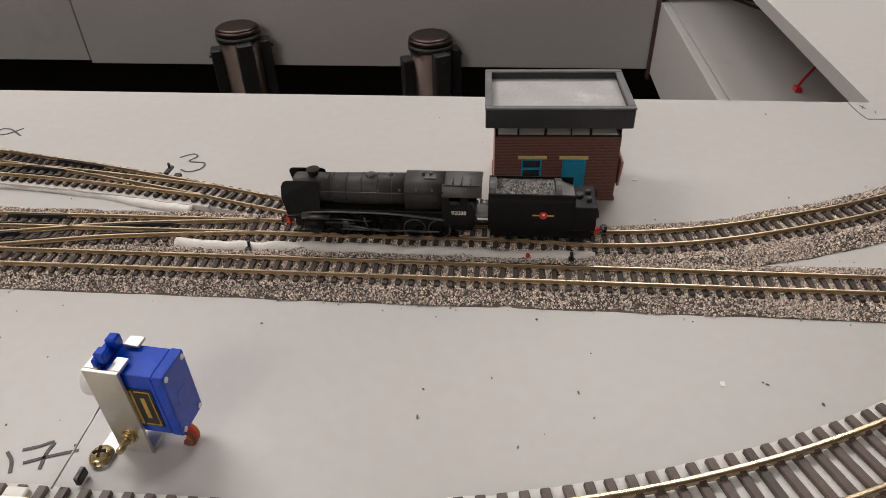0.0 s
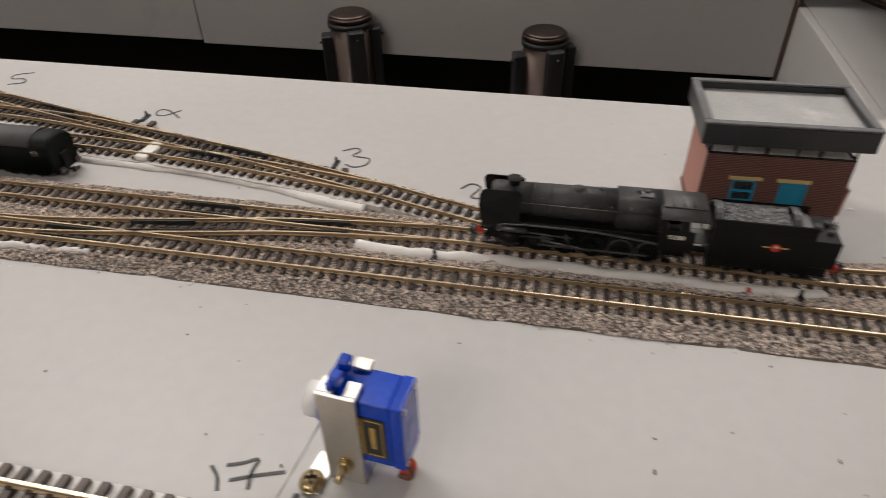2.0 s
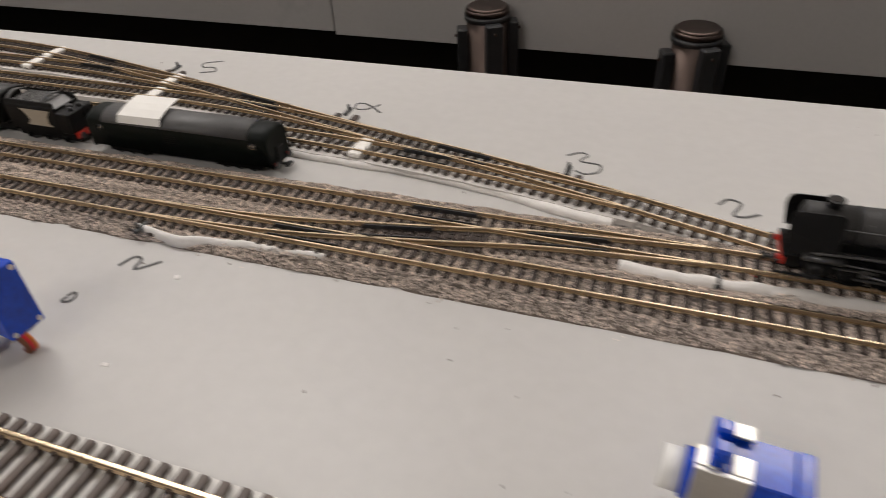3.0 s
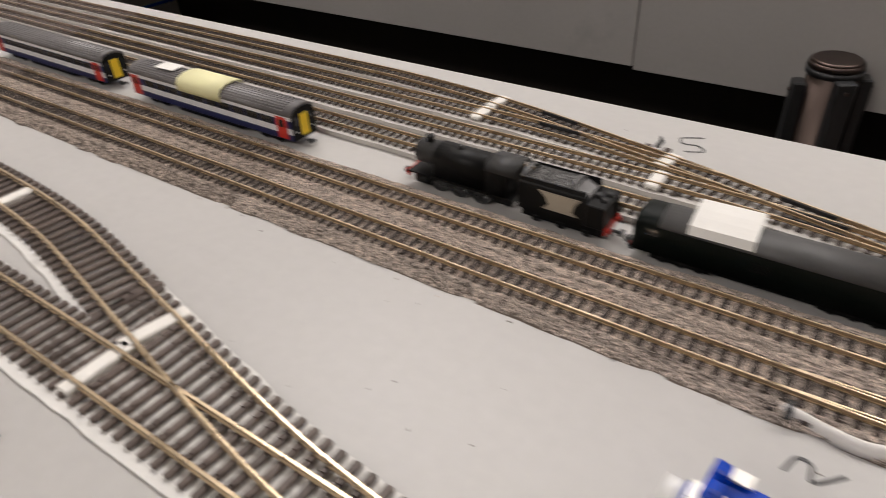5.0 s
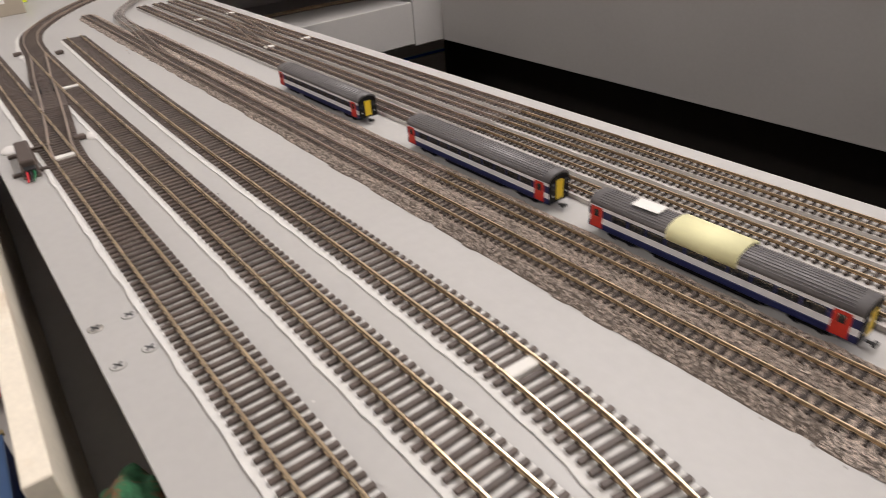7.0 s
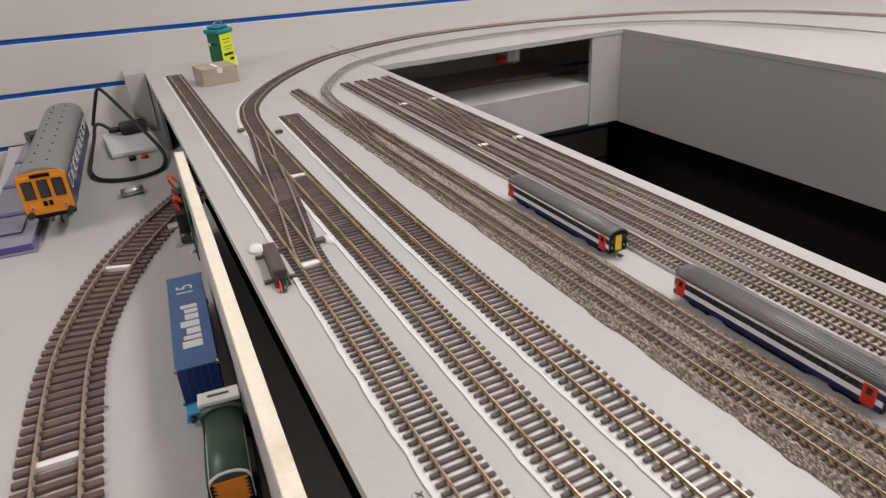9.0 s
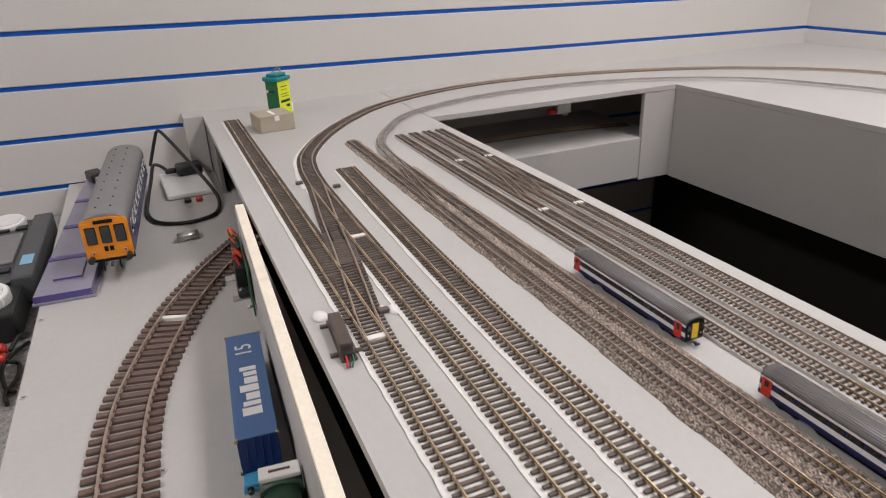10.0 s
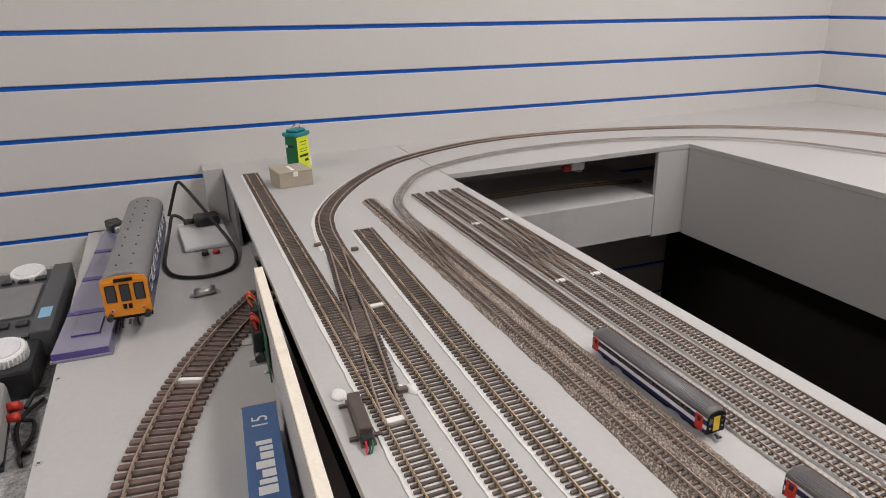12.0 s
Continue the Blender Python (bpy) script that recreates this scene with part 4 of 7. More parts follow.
        part("feed_pipe", bm_tube([(0.0120, s * 0.0089, 0.0132), (0.0250, s * 0.0090, 0.0139), (0.0450, s * 0.0090, 0.0138), (0.0600, s * 0.0089, 0.0126), (0.0715, s * 0.0089, 0.0112)], 0.0006), GUNMETAL, t)
        part("cylinder", bm_rod((0.0115, s * 0.0074, 0.0066), (0.0200, s * 0.0074, 0.0066), 0.0025, 18), BLACK, t)
        part("valve_chest", bm_rod((0.0105, s * 0.0074, 0.0103), (0.0225, s * 0.0074, 0.0100), 0.0014, 14), GUNMETAL, t)
        part("slide_bar", bm_box(0.0200, 0.0330, s * 0.0076 - 0.0004, s * 0.0076 + 0.0004, 0.0072, 0.0078), GUNMETAL, t)
        part("connecting_rod", bm_rod((0.0290, s * 0.0080, 0.0066), (0.0475, s * 0.0082, 0.0040), 0.00055, 8), GUNMETAL, t)
        part("coupling_rod", bm_box(0.0270, 0.0690, s * 0.0075 - 0.0003, s * 0.0075 + 0.0003, 0.0036, 0.0045, 0.0001), GUNMETAL, t)
        part("expansion_link", bm_rod((0.0375, s * 0.0082, 0.0108), (0.0390, s * 0.0082, 0.0050), 0.0005, 8), GUNMETAL, t)
        part("radius_rod", bm_rod((0.0225, s * 0.0082, 0.0098), (0.0400, s * 0.0082, 0.0090), 0.0004, 8), GUNMETAL, t)
        part("eccentric_rod", bm_rod((0.0390, s * 0.0084, 0.0056), (0.0480, s * 0.0085, 0.0044), 0.0004, 8), GUNMETAL, t)
        part("crosshead", bm_box(0.0280, 0.0305, s * 0.0078 - 0.0006, s * 0.0078 + 0.0006, 0.0054, 0.0086, 0.0002), GUNMETAL, t)
        part("sand_pipe", bm_rod((0.0330, s * 0.0070, 0.0122), (0.0340, s * 0.0062, 0.0020), 0.0003, 6), BLACK, t)
        part("steps", bm_box(0.0740, 0.0775, s * 0.0082 - 0.0008, s * 0.0082 + 0.0008, 0.0030, 0.0038), BLACK, t)
        for x in (0.0270, 0.0375, 0.0480, 0.0585, 0.0690):
            wheel = part("driving_wheel", placed(bm_wheel(0.0047, 0.0016, 14, s * 0.0056), x, 0, 0.0049), BLACK, t)
            if x > 0.05:
                part("tyre", placed(bm_tyre(0.0049, 0.0007, s * 0.0064), x, 0, 0.0049), GUNMETAL, wheel, "polished steel tyre")
        part("pony_wheel", placed(bm_wheel(0.0030, 0.0014, 9, s * 0.0054), 0.0150, 0, 0.0030), GUNMETAL, t)
        side = bm_prism([(0.0712, 0.0085), (0.0842, 0.0085), (0.0842, 0.0176), (0.0815, 0.0178), (0.0812, 0.0226), (0.0782, 0.0227), (0.0782, 0.0182), (0.0735, 0.0182), (0.0735, 0.0227), (0.0712, 0.0228)], 0, 0.0005)
        bmesh.ops.transform(side, matrix=Matrix.Translation((0, s * 0.0088 + 0.00025, 0)) @ Matrix.Rotation(math.pi / 2, 4, "X"), verts=side.verts)
        part("cab_side", side, BLACK, t)
    part("firebox_sides", bm_box(0.0540, 0.0712, -0.0064, 0.0064, 0.0060, 0.0136), BLACK, t)
    part("main_frame", bm_box(0.0060, 0.0830, -0.0040, 0.0040, 0.0030, 0.0124), BLACK, t)
    part("saddle", bm_box(0.0100, 0.0220, -0.0040, 0.0040, 0.0120, 0.0160), BLACK, t)
    part("cab_front", bm_box(0.0706, 0.0711, -0.0086, 0.0086, 0.0110, 0.0246), BLACK, t)
    part("cab_floor", bm_box(0.0712, 0.0850, -0.0084, 0.0084, 0.0098, 0.0105), BLACK, t)
    # the roof's lighter grey has the light from above put into its colour
    roof = part("cab_roof", bm_profile([(-0.0093, 0.0226), (-0.0082, 0.0249), (-0.0055, 0.0264), (0, 0.0271), (0.0055, 0.0264), (0.0082, 0.0249), (0.0093, 0.0226), (0.0090, 0.0224), (0.0079, 0.0245), (0.0053, 0.0259), (0, 0.0266), (-0.0053, 0.0259), (-0.0079, 0.0245), (-0.0090, 0.0224)], 0.0706, 0.0868), CAB_ROOF, t)
    for x in (0.0748, 0.0785, 0.0822):
        part("roof_rib", bm_box(x - 0.0002, x + 0.0002, -0.0056, -0.0010, 0.0258, 0.0272), BOILER, roof)
    part("roof_rail", bm_box(0.0712, 0.0862, -0.0062, -0.0059, 0.0258, 0.0265), BOILER, roof)
    part("whistle_pipe", bm_rod((0.0860, -0.0040, 0.0180), (0.0900, -0.0045, 0.0178), 0.0010, 10), ALU, t, "bright metal pipe between cab and tender")
    lettering("92088", 0.0025, CREAM, t, Matrix.Translation((0.0775, -0.00915, 0.0150)) @ Matrix.Rotation(math.pi / 2, 4, "X"), "cream cab-side number")
    part("buffer_beam", bm_box(0.0040, 0.0050, -0.0078, 0.0078, 0.0062, 0.0094), RED, t, "red buffer beam")
    part("front_platform", bm_box(0.0040, 0.0100, -0.0078, 0.0078, 0.0094, 0.0102), BLACK, t)
    buffers(t, 0.0040, -1, 0.0076)
    coupling(t, 0.0040, -1)
    part("drawbar", bm_box(0.0835, 0.0905, -0.0012, 0.0012, 0.0040, 0.0050), BLACK, t)
    part("fall_plate", bm_box(0.0845, 0.0900, -0.0050, 0.0050, 0.0104, 0.0107), GUNMETAL, t)
    tender(t, 0.0895, 0.1335, 0.0087, 0.0075, 0.0248, 0.1165)
    part("rear_beam", bm_box(0.1336, 0.1344, -0.0078, 0.0078, 0.0052, 0.0082), RED, t, "red rear beam")
    buffers(t, 0.1344, 1, 0.0068)
    coupling(t, 0.1344, 1)
    return t


steam_loco(pose(0.0735, y_back(0.14) - 0.0002, NZ + 0.0033))


def small_steam_loco(at):
    t = thing("steam_locomotive", "plain black N-gauge steam locomotive, torn paper patch on tender", "locomotive", "locomotives", at=at)
    cz = 0.0172
    part("boiler", lathe_x([(0.0050, 0.0020), (0.0054, 0.0052), (0.0062, 0.0060), (0.0250, 0.0062), (0.0420, 0.0066)], 0, cz), BOILER, t)
    part("casing", bm_profile(arch(0.0074, 0.0085, 0.0190, 0.0048), 0.0180, 0.0480), BLACK, t)
    part("cab", bm_profile(arch(0.0084, 0.0085, 0.0205, 0.0042), 0.0485, 0.0600), BLACK, t)
    part("cab_roof", bm_profile([(-0.0088, 0.0206), (-0.0070, 0.0238), (0, 0.0254), (0.0070, 0.0238), (0.0088, 0.0206), (0.0084, 0.0205), (0.0066, 0.0234), (0, 0.0249), (-0.0066, 0.0234), (-0.0084, 0.0205)], 0.0480, 0.0640), BOILER, t)
    part("chimney", placed(bm_cyl(0.0020, 0.0036, 16, 0.0022), 0.0120, 0, 0.0225), BLACK, t)
    part("dome", placed(bm_cyl(0.0020, 0.0020, 14, 0.0012), 0.0300, 0, 0.0232), BOILER, t)
    part("running_plate", bm_box(0.0030, 0.0620, -0.0085, 0.0085, 0.0078, 0.0086), BLACK, t)
    part("main_frame", bm_box(0.0040, 0.0600, -0.0042, 0.0042, 0.0022, 0.0080), BLACK, t)
    for s in (-1, 1):
        part("cylinder", bm_rod((0.0080, s * 0.0068, 0.0050), (0.0160, s * 0.0068, 0.0050), 0.0022, 14), BLACK, t)
        part("coupling_rod", bm_box(0.0200, 0.0440, s * 0.0068 - 0.0003, s * 0.0068 + 0.0003, 0.0036, 0.0044), GUNMETAL, t)
        for x in (0.0200, 0.0320, 0.0440):
            part("driving_wheel", placed(bm_wheel(0.0052, 0.0015, 12, s * 0.0052), x, 0, 0.0052), GUNMETAL, t)
    part("buffer_beam", bm_box(0.0022, 0.0030, -0.0080, 0.0080, 0.0050, 0.0084), RED, t, "red buffer beam")
    buffers(t, 0.0022, -1, 0.0068)
    coupling(t, 0.0022, -1)
    tender(t, 0.0660, 0.1075, 0.0087, 0.0072, 0.0240, 0.0900, patch=True, crest=False)
    part("rear_beam", bm_box(0.1076, 0.1084, -0.0078, 0.0078, 0.0046, 0.0078), RED, t, "red rear beam")
    buffers(t, 0.1084, 1, 0.0062)
    coupling(t, 0.1084, 1)


small_steam_loco(pose(-0.360, 0.2305, 0.0001))


# ---- diesel locomotive with paper on its roof ----
def bogie(parent, x, half, r=0.0031, w=0.0068, n=2):
    b = part("bogie", bm_box(x - half, x + half, -w, w, 0.0016, 0.0046, 0.0004), BLACK, parent)
    for k in range(n):
        xc = x - half * 0.6 + 1.2 * half * k / (n - 1)
        for s in (-1, 1):
            part("wheel", placed(bm_disc_wheel(r, 0.0013, s * 0.0050), xc, 0, r), GUNMETAL, b)
            part("axle_box", bm_box(xc - 0.0010, xc + 0.0010, s * w - 0.0006, s * w + 0.0006, 0.0020, 0.0042), BLACK, b)


def diesel_loco(at):
    t = thing("diesel_locomotive", "very dark green N-gauge diesel locomotive with paper on its roof", "locomotive", "locomotives", at=at)
    L, w = 0.103, 0.0088
    prof = arch(w, 0.0058, 0.0202, 0.0044, 12)
    b = bmesh.new()
    st = [(0.0, 0.90), (0.0015, 0.985), (0.0035, 1.0), (L - 0.0035, 1.0), (L - 0.0015, 0.985), (L, 0.90)]
    rings = [[b.verts.new((x, y * (0.94 + 0.06 * k), 0.0058 + (z - 0.0058) * k)) for y, z in prof] for x, k in st]
    n = len(prof)
    for a, c in zip(rings, rings[1:]):
        for k in range(n):
            b.faces.new((a[k], c[k], c[(k + 1) % n], a[(k + 1) % n])).smooth = True
    b.faces.new(rings[0])
    b.faces.new(rings[-1][::-1])
    bmesh.ops.recalc_face_normals(b, faces=b.faces[:])
    part("body", b, GREEN_LOCO, t)
    part("roof", bm_profile([(w * math.cos(math.pi * k / 12) * 1.01, 0.0199 + 0.0053 * math.sin(math.pi * k / 12)) for k in range(13)] + [(-w * 0.98, 0.0196), (w * 0.98, 0.0196)], 0.010, L - 0.010), CAB_ROOF, t, "dark grey rounded roof")
    for s in (-1, 1):
        for k in range(4):
            part("grille", bm_box(0.046, 0.053, s * w - 0.0002, s * w + 0.0002, 0.0116 + k * 0.0013, 0.0123 + k * 0.0013), BLACK, t)
        for x in (0.006, L - 0.010):
            part("cab_window", bm_box(x, x + 0.004, s * w - 0.0002, s * w + 0.0002, 0.0150, 0.0185), GLASS_DARK, t)
    for x, d in ((0.0, -1), (L, 1)):
        for y in (-0.0045, 0.0, 0.0045):
            part("windscreen", bm_box(x + d * (-0.0012) - 0.0006, x + d * (-0.0012) + 0.0008, y - 0.0019, y + 0.0019, 0.0150, 0.0180), GLASS_DARK, t)
        part("nose_door", bm_box(x - 0.0009, x + 0.0009, -0.0026, 0.0026, 0.0068, 0.0138, 0.0002), BLACK, t)
        part("cab_brow", bm_box(min(x - d * 0.0035, x - d * 0.0004), max(x - d * 0.0035, x - d * 0.0004), -0.0076, 0.0076, 0.0186, 0.0200, 0.0004), CAB_ROOF, t)
        part("buffer_beam", bm_box(x - 0.0008, x + 0.0008, -0.0080, 0.0080, 0.0042, 0.0070), BLACK, t)
        buffers(t, x, d, 0.0058)
        coupling(t, x, d)
    part("underframe", bm_box(0.030, 0.072, -0.0062, 0.0062, 0.0022, 0.0058, 0.0005), BLACK, t)
    bogie(t, 0.020, 0.0125, n=3)
    bogie(t, L - 0.020, 0.0125, n=3)


diesel_loco(pose(-0.2395, 0.2290, 0.0001, 0, 0, 0.6) @ Matrix.Diagonal((1, 1, 0.92, 1)))
b = bm_profile([(-0.0096, 0.0212), (-0.0080, 0.0246), (-0.003, 0.0262), (0.002, 0.0272), (0.0085, 0.0278), (0.0085, 0.0281), (0.002, 0.0275), (-0.003, 0.0265), (-0.0083, 0.0249), (-0.0099, 0.0213)], 0, 0.0245, smooth=False)
solid("paper_slip", b, PAPER, "folded white paper slip on a dark diesel roof", "paper", at=pose(-0.2185, 0.2292, 0.0003, 0, 0, 2) @ Matrix.Diagonal((1, 1, 0.92, 1)))


# ---- railcar coaches ----
def railcar(at, name_label, both_red):
    t = thing("railcar", name_label, "railcar", "railcars", at=at)
    L, w, zb, zt = 0.150, 0.0091, 0.0050, 0.0190
    part("body_lower", bm_box(0.0006, L - 0.0006, -w, w, zb, 0.0090, 0.0004), NAVY, t, "dark navy lower side")
    part("body_band", bm_box(0.0006, L - 0.0006, -w + 0.0001, w - 0.0001, 0.0090, 0.0127), SILVER, t, "pale grey waist band")
    part("body_upper", bm_box(0.0006, L - 0.0006, -w + 0.0001, w - 0.0001, 0.0127, zt - 0.0016), NAVY, t)
    part("cantrail", bm_box(0.0006, L - 0.0006, -w, w, zt - 0.0016, zt + 0.0006), SILVER, t, "pale grey rail below the roof")
    roof = [(w * 1.02 * math.cos(math.pi * k / 14), zt + 0.0006 + 0.0052 * math.sin(math.pi * k / 14) ** 0.8) for k in range(15)]
    r = part("roof", bm_profile(roof, 0.0004, L - 0.0004), CAR_ROOF, t, "dark grey ribbed roof")
    for k in range(2, 13):
        a = math.pi * k / 14
        y, z = w * 1.02 * math.cos(a), zt + 0.0006 + 0.0052 * math.sin(a) ** 0.8
        part("roof_rib", bm_box(0.006, L - 0.006, y - 0.00018, y + 0.00018, z - 0.0001, z + 0.00025), CAR_ROOF, r)
    for s in (-1, 1):
        for k in range(10):
            x = 0.0165 + k * 0.0120
            part("window", bm_box(x, x + 0.0104, s * w - 0.00012, s * w + 0.00012, 0.0130, 0.0172, 0.0004), GLASS_DARK, t)
        for x in (0.0020, L - 0.0125):
            part("door", bm_box(x, x + 0.0080, s * w - 0.0002, s * w + 0.0002, zb + 0.0008, zt - 0.0002), RED, t, "bright red door")
            part("door_window", bm_box(x + 0.0022, x + 0.0058, s * w - 0.0003, s * w + 0.0003, 0.0128, 0.0172), GLASS_DARK, t)
        part("skirt", bm_box(0.045, 0.105, s * 0.0072 - 0.0006, s * 0.0072 + 0.0006, 0.0022, zb), BLACK, t)
    part("underframe", bm_box(0.042, 0.108, -0.0064, 0.0064, 0.0022, zb), BLACK, t)
    for x, d in ((0.0, -1), (L, 1)):
        front = part("cab_end", bm_profile(arch(w * 0.96, zb, zt, 0.0046), min(x, x - d * 0.0008), max(x, x - d * 0.0008)), BLACK, t, "black cab end")
        xf = x + d * 0.00015
        if d > 0 or both_red:
            part("end_door", bm_box(xf - 0.0002, xf + 0.0002, -0.0030, 0.0032, zb + 0.0018, 0.0196, 0.0001), YELLOW, front, "yellow warning panel")
        else:
            part("end_door", bm_box(xf - 0.0002, xf + 0.0002, -0.0025, 0.0025, zb + 0.001, 0.0196), GREY_PLASTIC, front)
        for s in (-1, 1):
            part("end_window", bm_box(xf - 0.00018, xf + 0.00022, s * 0.0058 - 0.0018, s * 0.0058 + 0.0018, 0.0140, 0.0192), GLASS_DARK, front)
            part("head_lamp", bm_cyl(0.0006, 0.0003, 10, m=along((xf, s * 0.0060, 0.0100), (xf + d, s * 0.0060, 0.0100))), WHITE, front)
        coupling(t, x, d, 0.0024)
    bogie(t, 0.022, 0.0095)
    bogie(t, L - 0.022, 0.0095)
    return t


railcar(pose(-0.987, 0.2275, 0.0001, 0, 0, 0.3), "navy and grey N-gauge railcar standing clear on the table", False)
railcar(pose(-0.767, 0.2285, 0.0001, 0, 0, 0.2), "navy railcar with red doors and ribbed roof", False)
railcar(pose(-0.585, 0.2285, 0.0001, 0, 0, 0.2), "navy railcar carrying a pale yellow folded label", True)
b = bm_profile([(-0.0098, 0.0172), (-0.0096, 0.0212), (-0.0080, 0.0240), (-0.003, 0.0256), (0.003, 0.0258), (0.0080, 0.0246), (0.0096, 0.0222), (0.0099, 0.0225), (0.0083, 0.0251), (0.003, 0.0264), (-0.003, 0.0262), (-0.0083, 0.0245), (-0.0101, 0.0215), (-0.0102, 0.0172)], 0, 0.040)
solid("folded_label", b, YELLOW_FOAM, "pale yellow card folded over a railcar roof", "label", at=pose(-0.533, 0.2287, 0.0002, 0, 0, 0.2))
# thin white plate on the roof beside the yellow label
b = bm_box(0, 0.017, -0.0045, 0.0050, 0.0256, 0.0260, 0.0001)
solid("paper_slip", b, PAPER, "small flat white patch on a railcar roof", "paper", at=pose(-0.560, 0.2285, 0.0001, 0, 0, 3))


# ---- signal box ----
def brick_material():
    m = bpy.data.materials.new("model_brickwork")
    m.use_nodes = True
    n, l = m.node_tree.nodes, m.node_tree.links
    b = n["Principled BSDF"]
    b.inputs["Roughness"].default_value = 0.75
    tc = n.new("ShaderNodeTexCoord")
    mp = n.new("ShaderNodeMapping")
    mp.inputs["Rotation"].default_value = (radians(90), 0, 0)
    br = n.new("ShaderNodeTexBrick")
    br.inputs["Scale"].default_value = 1.0
    br.inputs["Brick Width"].default_value = 0.0021
    br.inputs["Row Height"].default_value = 0.00078
    br.inputs["Mortar Size"].default_value = 0.00012
    br.inputs["Color1"].default_value = (0.125, 0.040, 0.028, 1)
    br.inputs["Color2"].default_value = (0.085, 0.026, 0.020, 1)
    br.inputs["Mortar"].default_value = (0.17, 0.095, 0.075, 1)
    l.new(tc.outputs["Object"], mp.inputs["Vector"])
    l.new(mp.outputs["Vector"], br.inputs["Vector"])
    l.new(br.outputs["Color"], b.inputs["Base Color"])
    bp = n.new("ShaderNodeBump")
    bp.inputs["Strength"].default_value = 0.6
    bp.inputs["Distance"].default_value = 0.0002
    bp.invert = True
    l.new(br.outputs["Fac"], bp.inputs["Height"])
    l.new(bp.outputs["Normal"], b.inputs["Normal"])
    return m


def signal_box(at):
    """A flat-roofed brick cabin: origin at the front left corner of its base."""
    BW = brick_material()
    t = thing("signal_box", "model brick signal box with flat grey roof and blue door", "building", at=at)
    W, D, H = 0.0570, 0.0350, 0.0336
    part("plinth", bm_box(-0.0006, W + 0.0006, -0.0006, D + 0.0006, 0, 0.0016, 0.0002), BRICK, t, "dark brick plinth course")
    # front wall pieces round the openings
    door_x, win_x = 0.0315, 0.0125
    front = [(0, win_x, 0.0016, H), (win_x + 0.0095, door_x, 0.0016, H), (door_x + 0.0108, W, 0.0016, H),
             (win_x, win_x + 0.0095, 0.0016, 0.0118), (win_x, win_x + 0.0095, 0.0222, H), (door_x, door_x + 0.0108, 0.0222, H)]
    for x0, x1, z0, z1 in front:
        part("front_wall", bm_box(x0, x1, 0, 0.0012, z0, z1), BW, t)
    part("back_wall", bm_box(0, W, D - 0.0012, D, 0.0016, H), BW, t)
    for x in (0.0, W - 0.0012):
        part("side_wall", bm_box(x, x + 0.0012, 0.0013, D - 0.0013, 0.0016, H), FADED_PINK if x == 0 else BW, t, "bare pinkish side wall" if x == 0 else "")
    part("floor_plate", bm_box(0.001, W - 0.001, 0.001, D - 0.001, 0.0016, 0.0022), BLACK, t)
    part("upper_floor", bm_box(0.0013, W - 0.0013, 0.0013, D - 0.0013, H - 0.0015, H - 0.0001), WHITE, t, "pale upper floor")
    d = part("door", bm_box(door_x, door_x + 0.0108, 0.0002, 0.0010, 0.0016, 0.0221), TEAL, t, "bright teal blue door")
    part("door_frame", bm_box(door_x, door_x + 0.0006, -0.0002, 0.0002, 0.0016, 0.0221), TEAL, d)
    part("door_frame", bm_box(door_x + 0.0102, door_x + 0.0108, -0.0002, 0.0002, 0.0016, 0.0221), TEAL, d)
    part("door_frame", bm_box(door_x, door_x + 0.0108, -0.0002, 0.0002, 0.0216, 0.0222), TEAL, d)
    part("door_panel", bm_box(door_x + 0.0016, door_x + 0.0092, -0.0001, 0.0002, 0.0040, 0.0200, 0.0001), TEAL, d)
    part("door_handle", bm_box(door_x + 0.0016, door_x + 0.0021, -0.0005, 0.0, 0.0100, 0.0112), GUNMETAL, d)
    w = part("window", bm_box(win_x, win_x + 0.0095, 0.0007, 0.0009, 0.0118, 0.0222), GLASS_DARK, t)
    for x0, x1, z0, z1 in ((0, 0.0008, 0, 0.0104), (0.0087, 0.0095, 0, 0.0104), (0.0008, 0.0087, 0, 0.0008), (0.0008, 0.0087, 0.0096, 0.0104), (0.0008, 0.0087, 0.0046, 0.0055)):
        part("window_frame", bm_box(win_x + x0, win_x + x1, -0.0002, 0.0006, 0.0118 + z0, 0.0118 + z1), TEAL, w, "teal window frame")
    part("sill", bm_box(win_x - 0.0012, win_x + 0.0107, -0.0010, 0.0005, 0.0106, 0.0118, 0.0002), WHITE, w, "pale stone sill")
    for x in (win_x - 0.0016, door_x - 0.0016):
        part("lintel", bm_box(x, x + 0.0132, -0.0005, 0.0002, 0.0222, 0.0238, 0.0001), STONE_YELLOW, t, "yellow stone lintel")
    # window band under the roof
    z0, z1 = H, 0.0402
    for x, wd in ((0.0003, 0.0009), (0.0100, 0.0008), (0.0222, 0.0010), (0.0340, 0.0006), (0.0425, 0.0010), (W - 0.0012, 0.0009)):
        part("mullion", bm_box(x, x + wd, 0.0001, 0.0010, z0, z1), BLACK, t)
        part("mullion", bm_box(x, x + wd, D - 0.0010, D - 0.0001, z0, z1), BLACK, t)
    for y0, y1 in ((0.0, 0.0011), (D - 0.0011, D)):
        part("window_rail", bm_box(0, W, y0, y1, z0, z0 + 0.0005), BLACK, t)
        part("window_rail", bm_box(0, W, y0, y1, z1 - 0.0008, z1), BLACK, t)
    for x in (0.0, W - 0.0008):
        part("end_rail", bm_box(x, x + 0.0008, 0.0012, D - 0.0012, z0, z0 + 0.0006), BLACK, t)
    part("console", bm_box(0.005, 0.0100, 0.012, 0.028, H, H + 0.0030), BLACK, t)
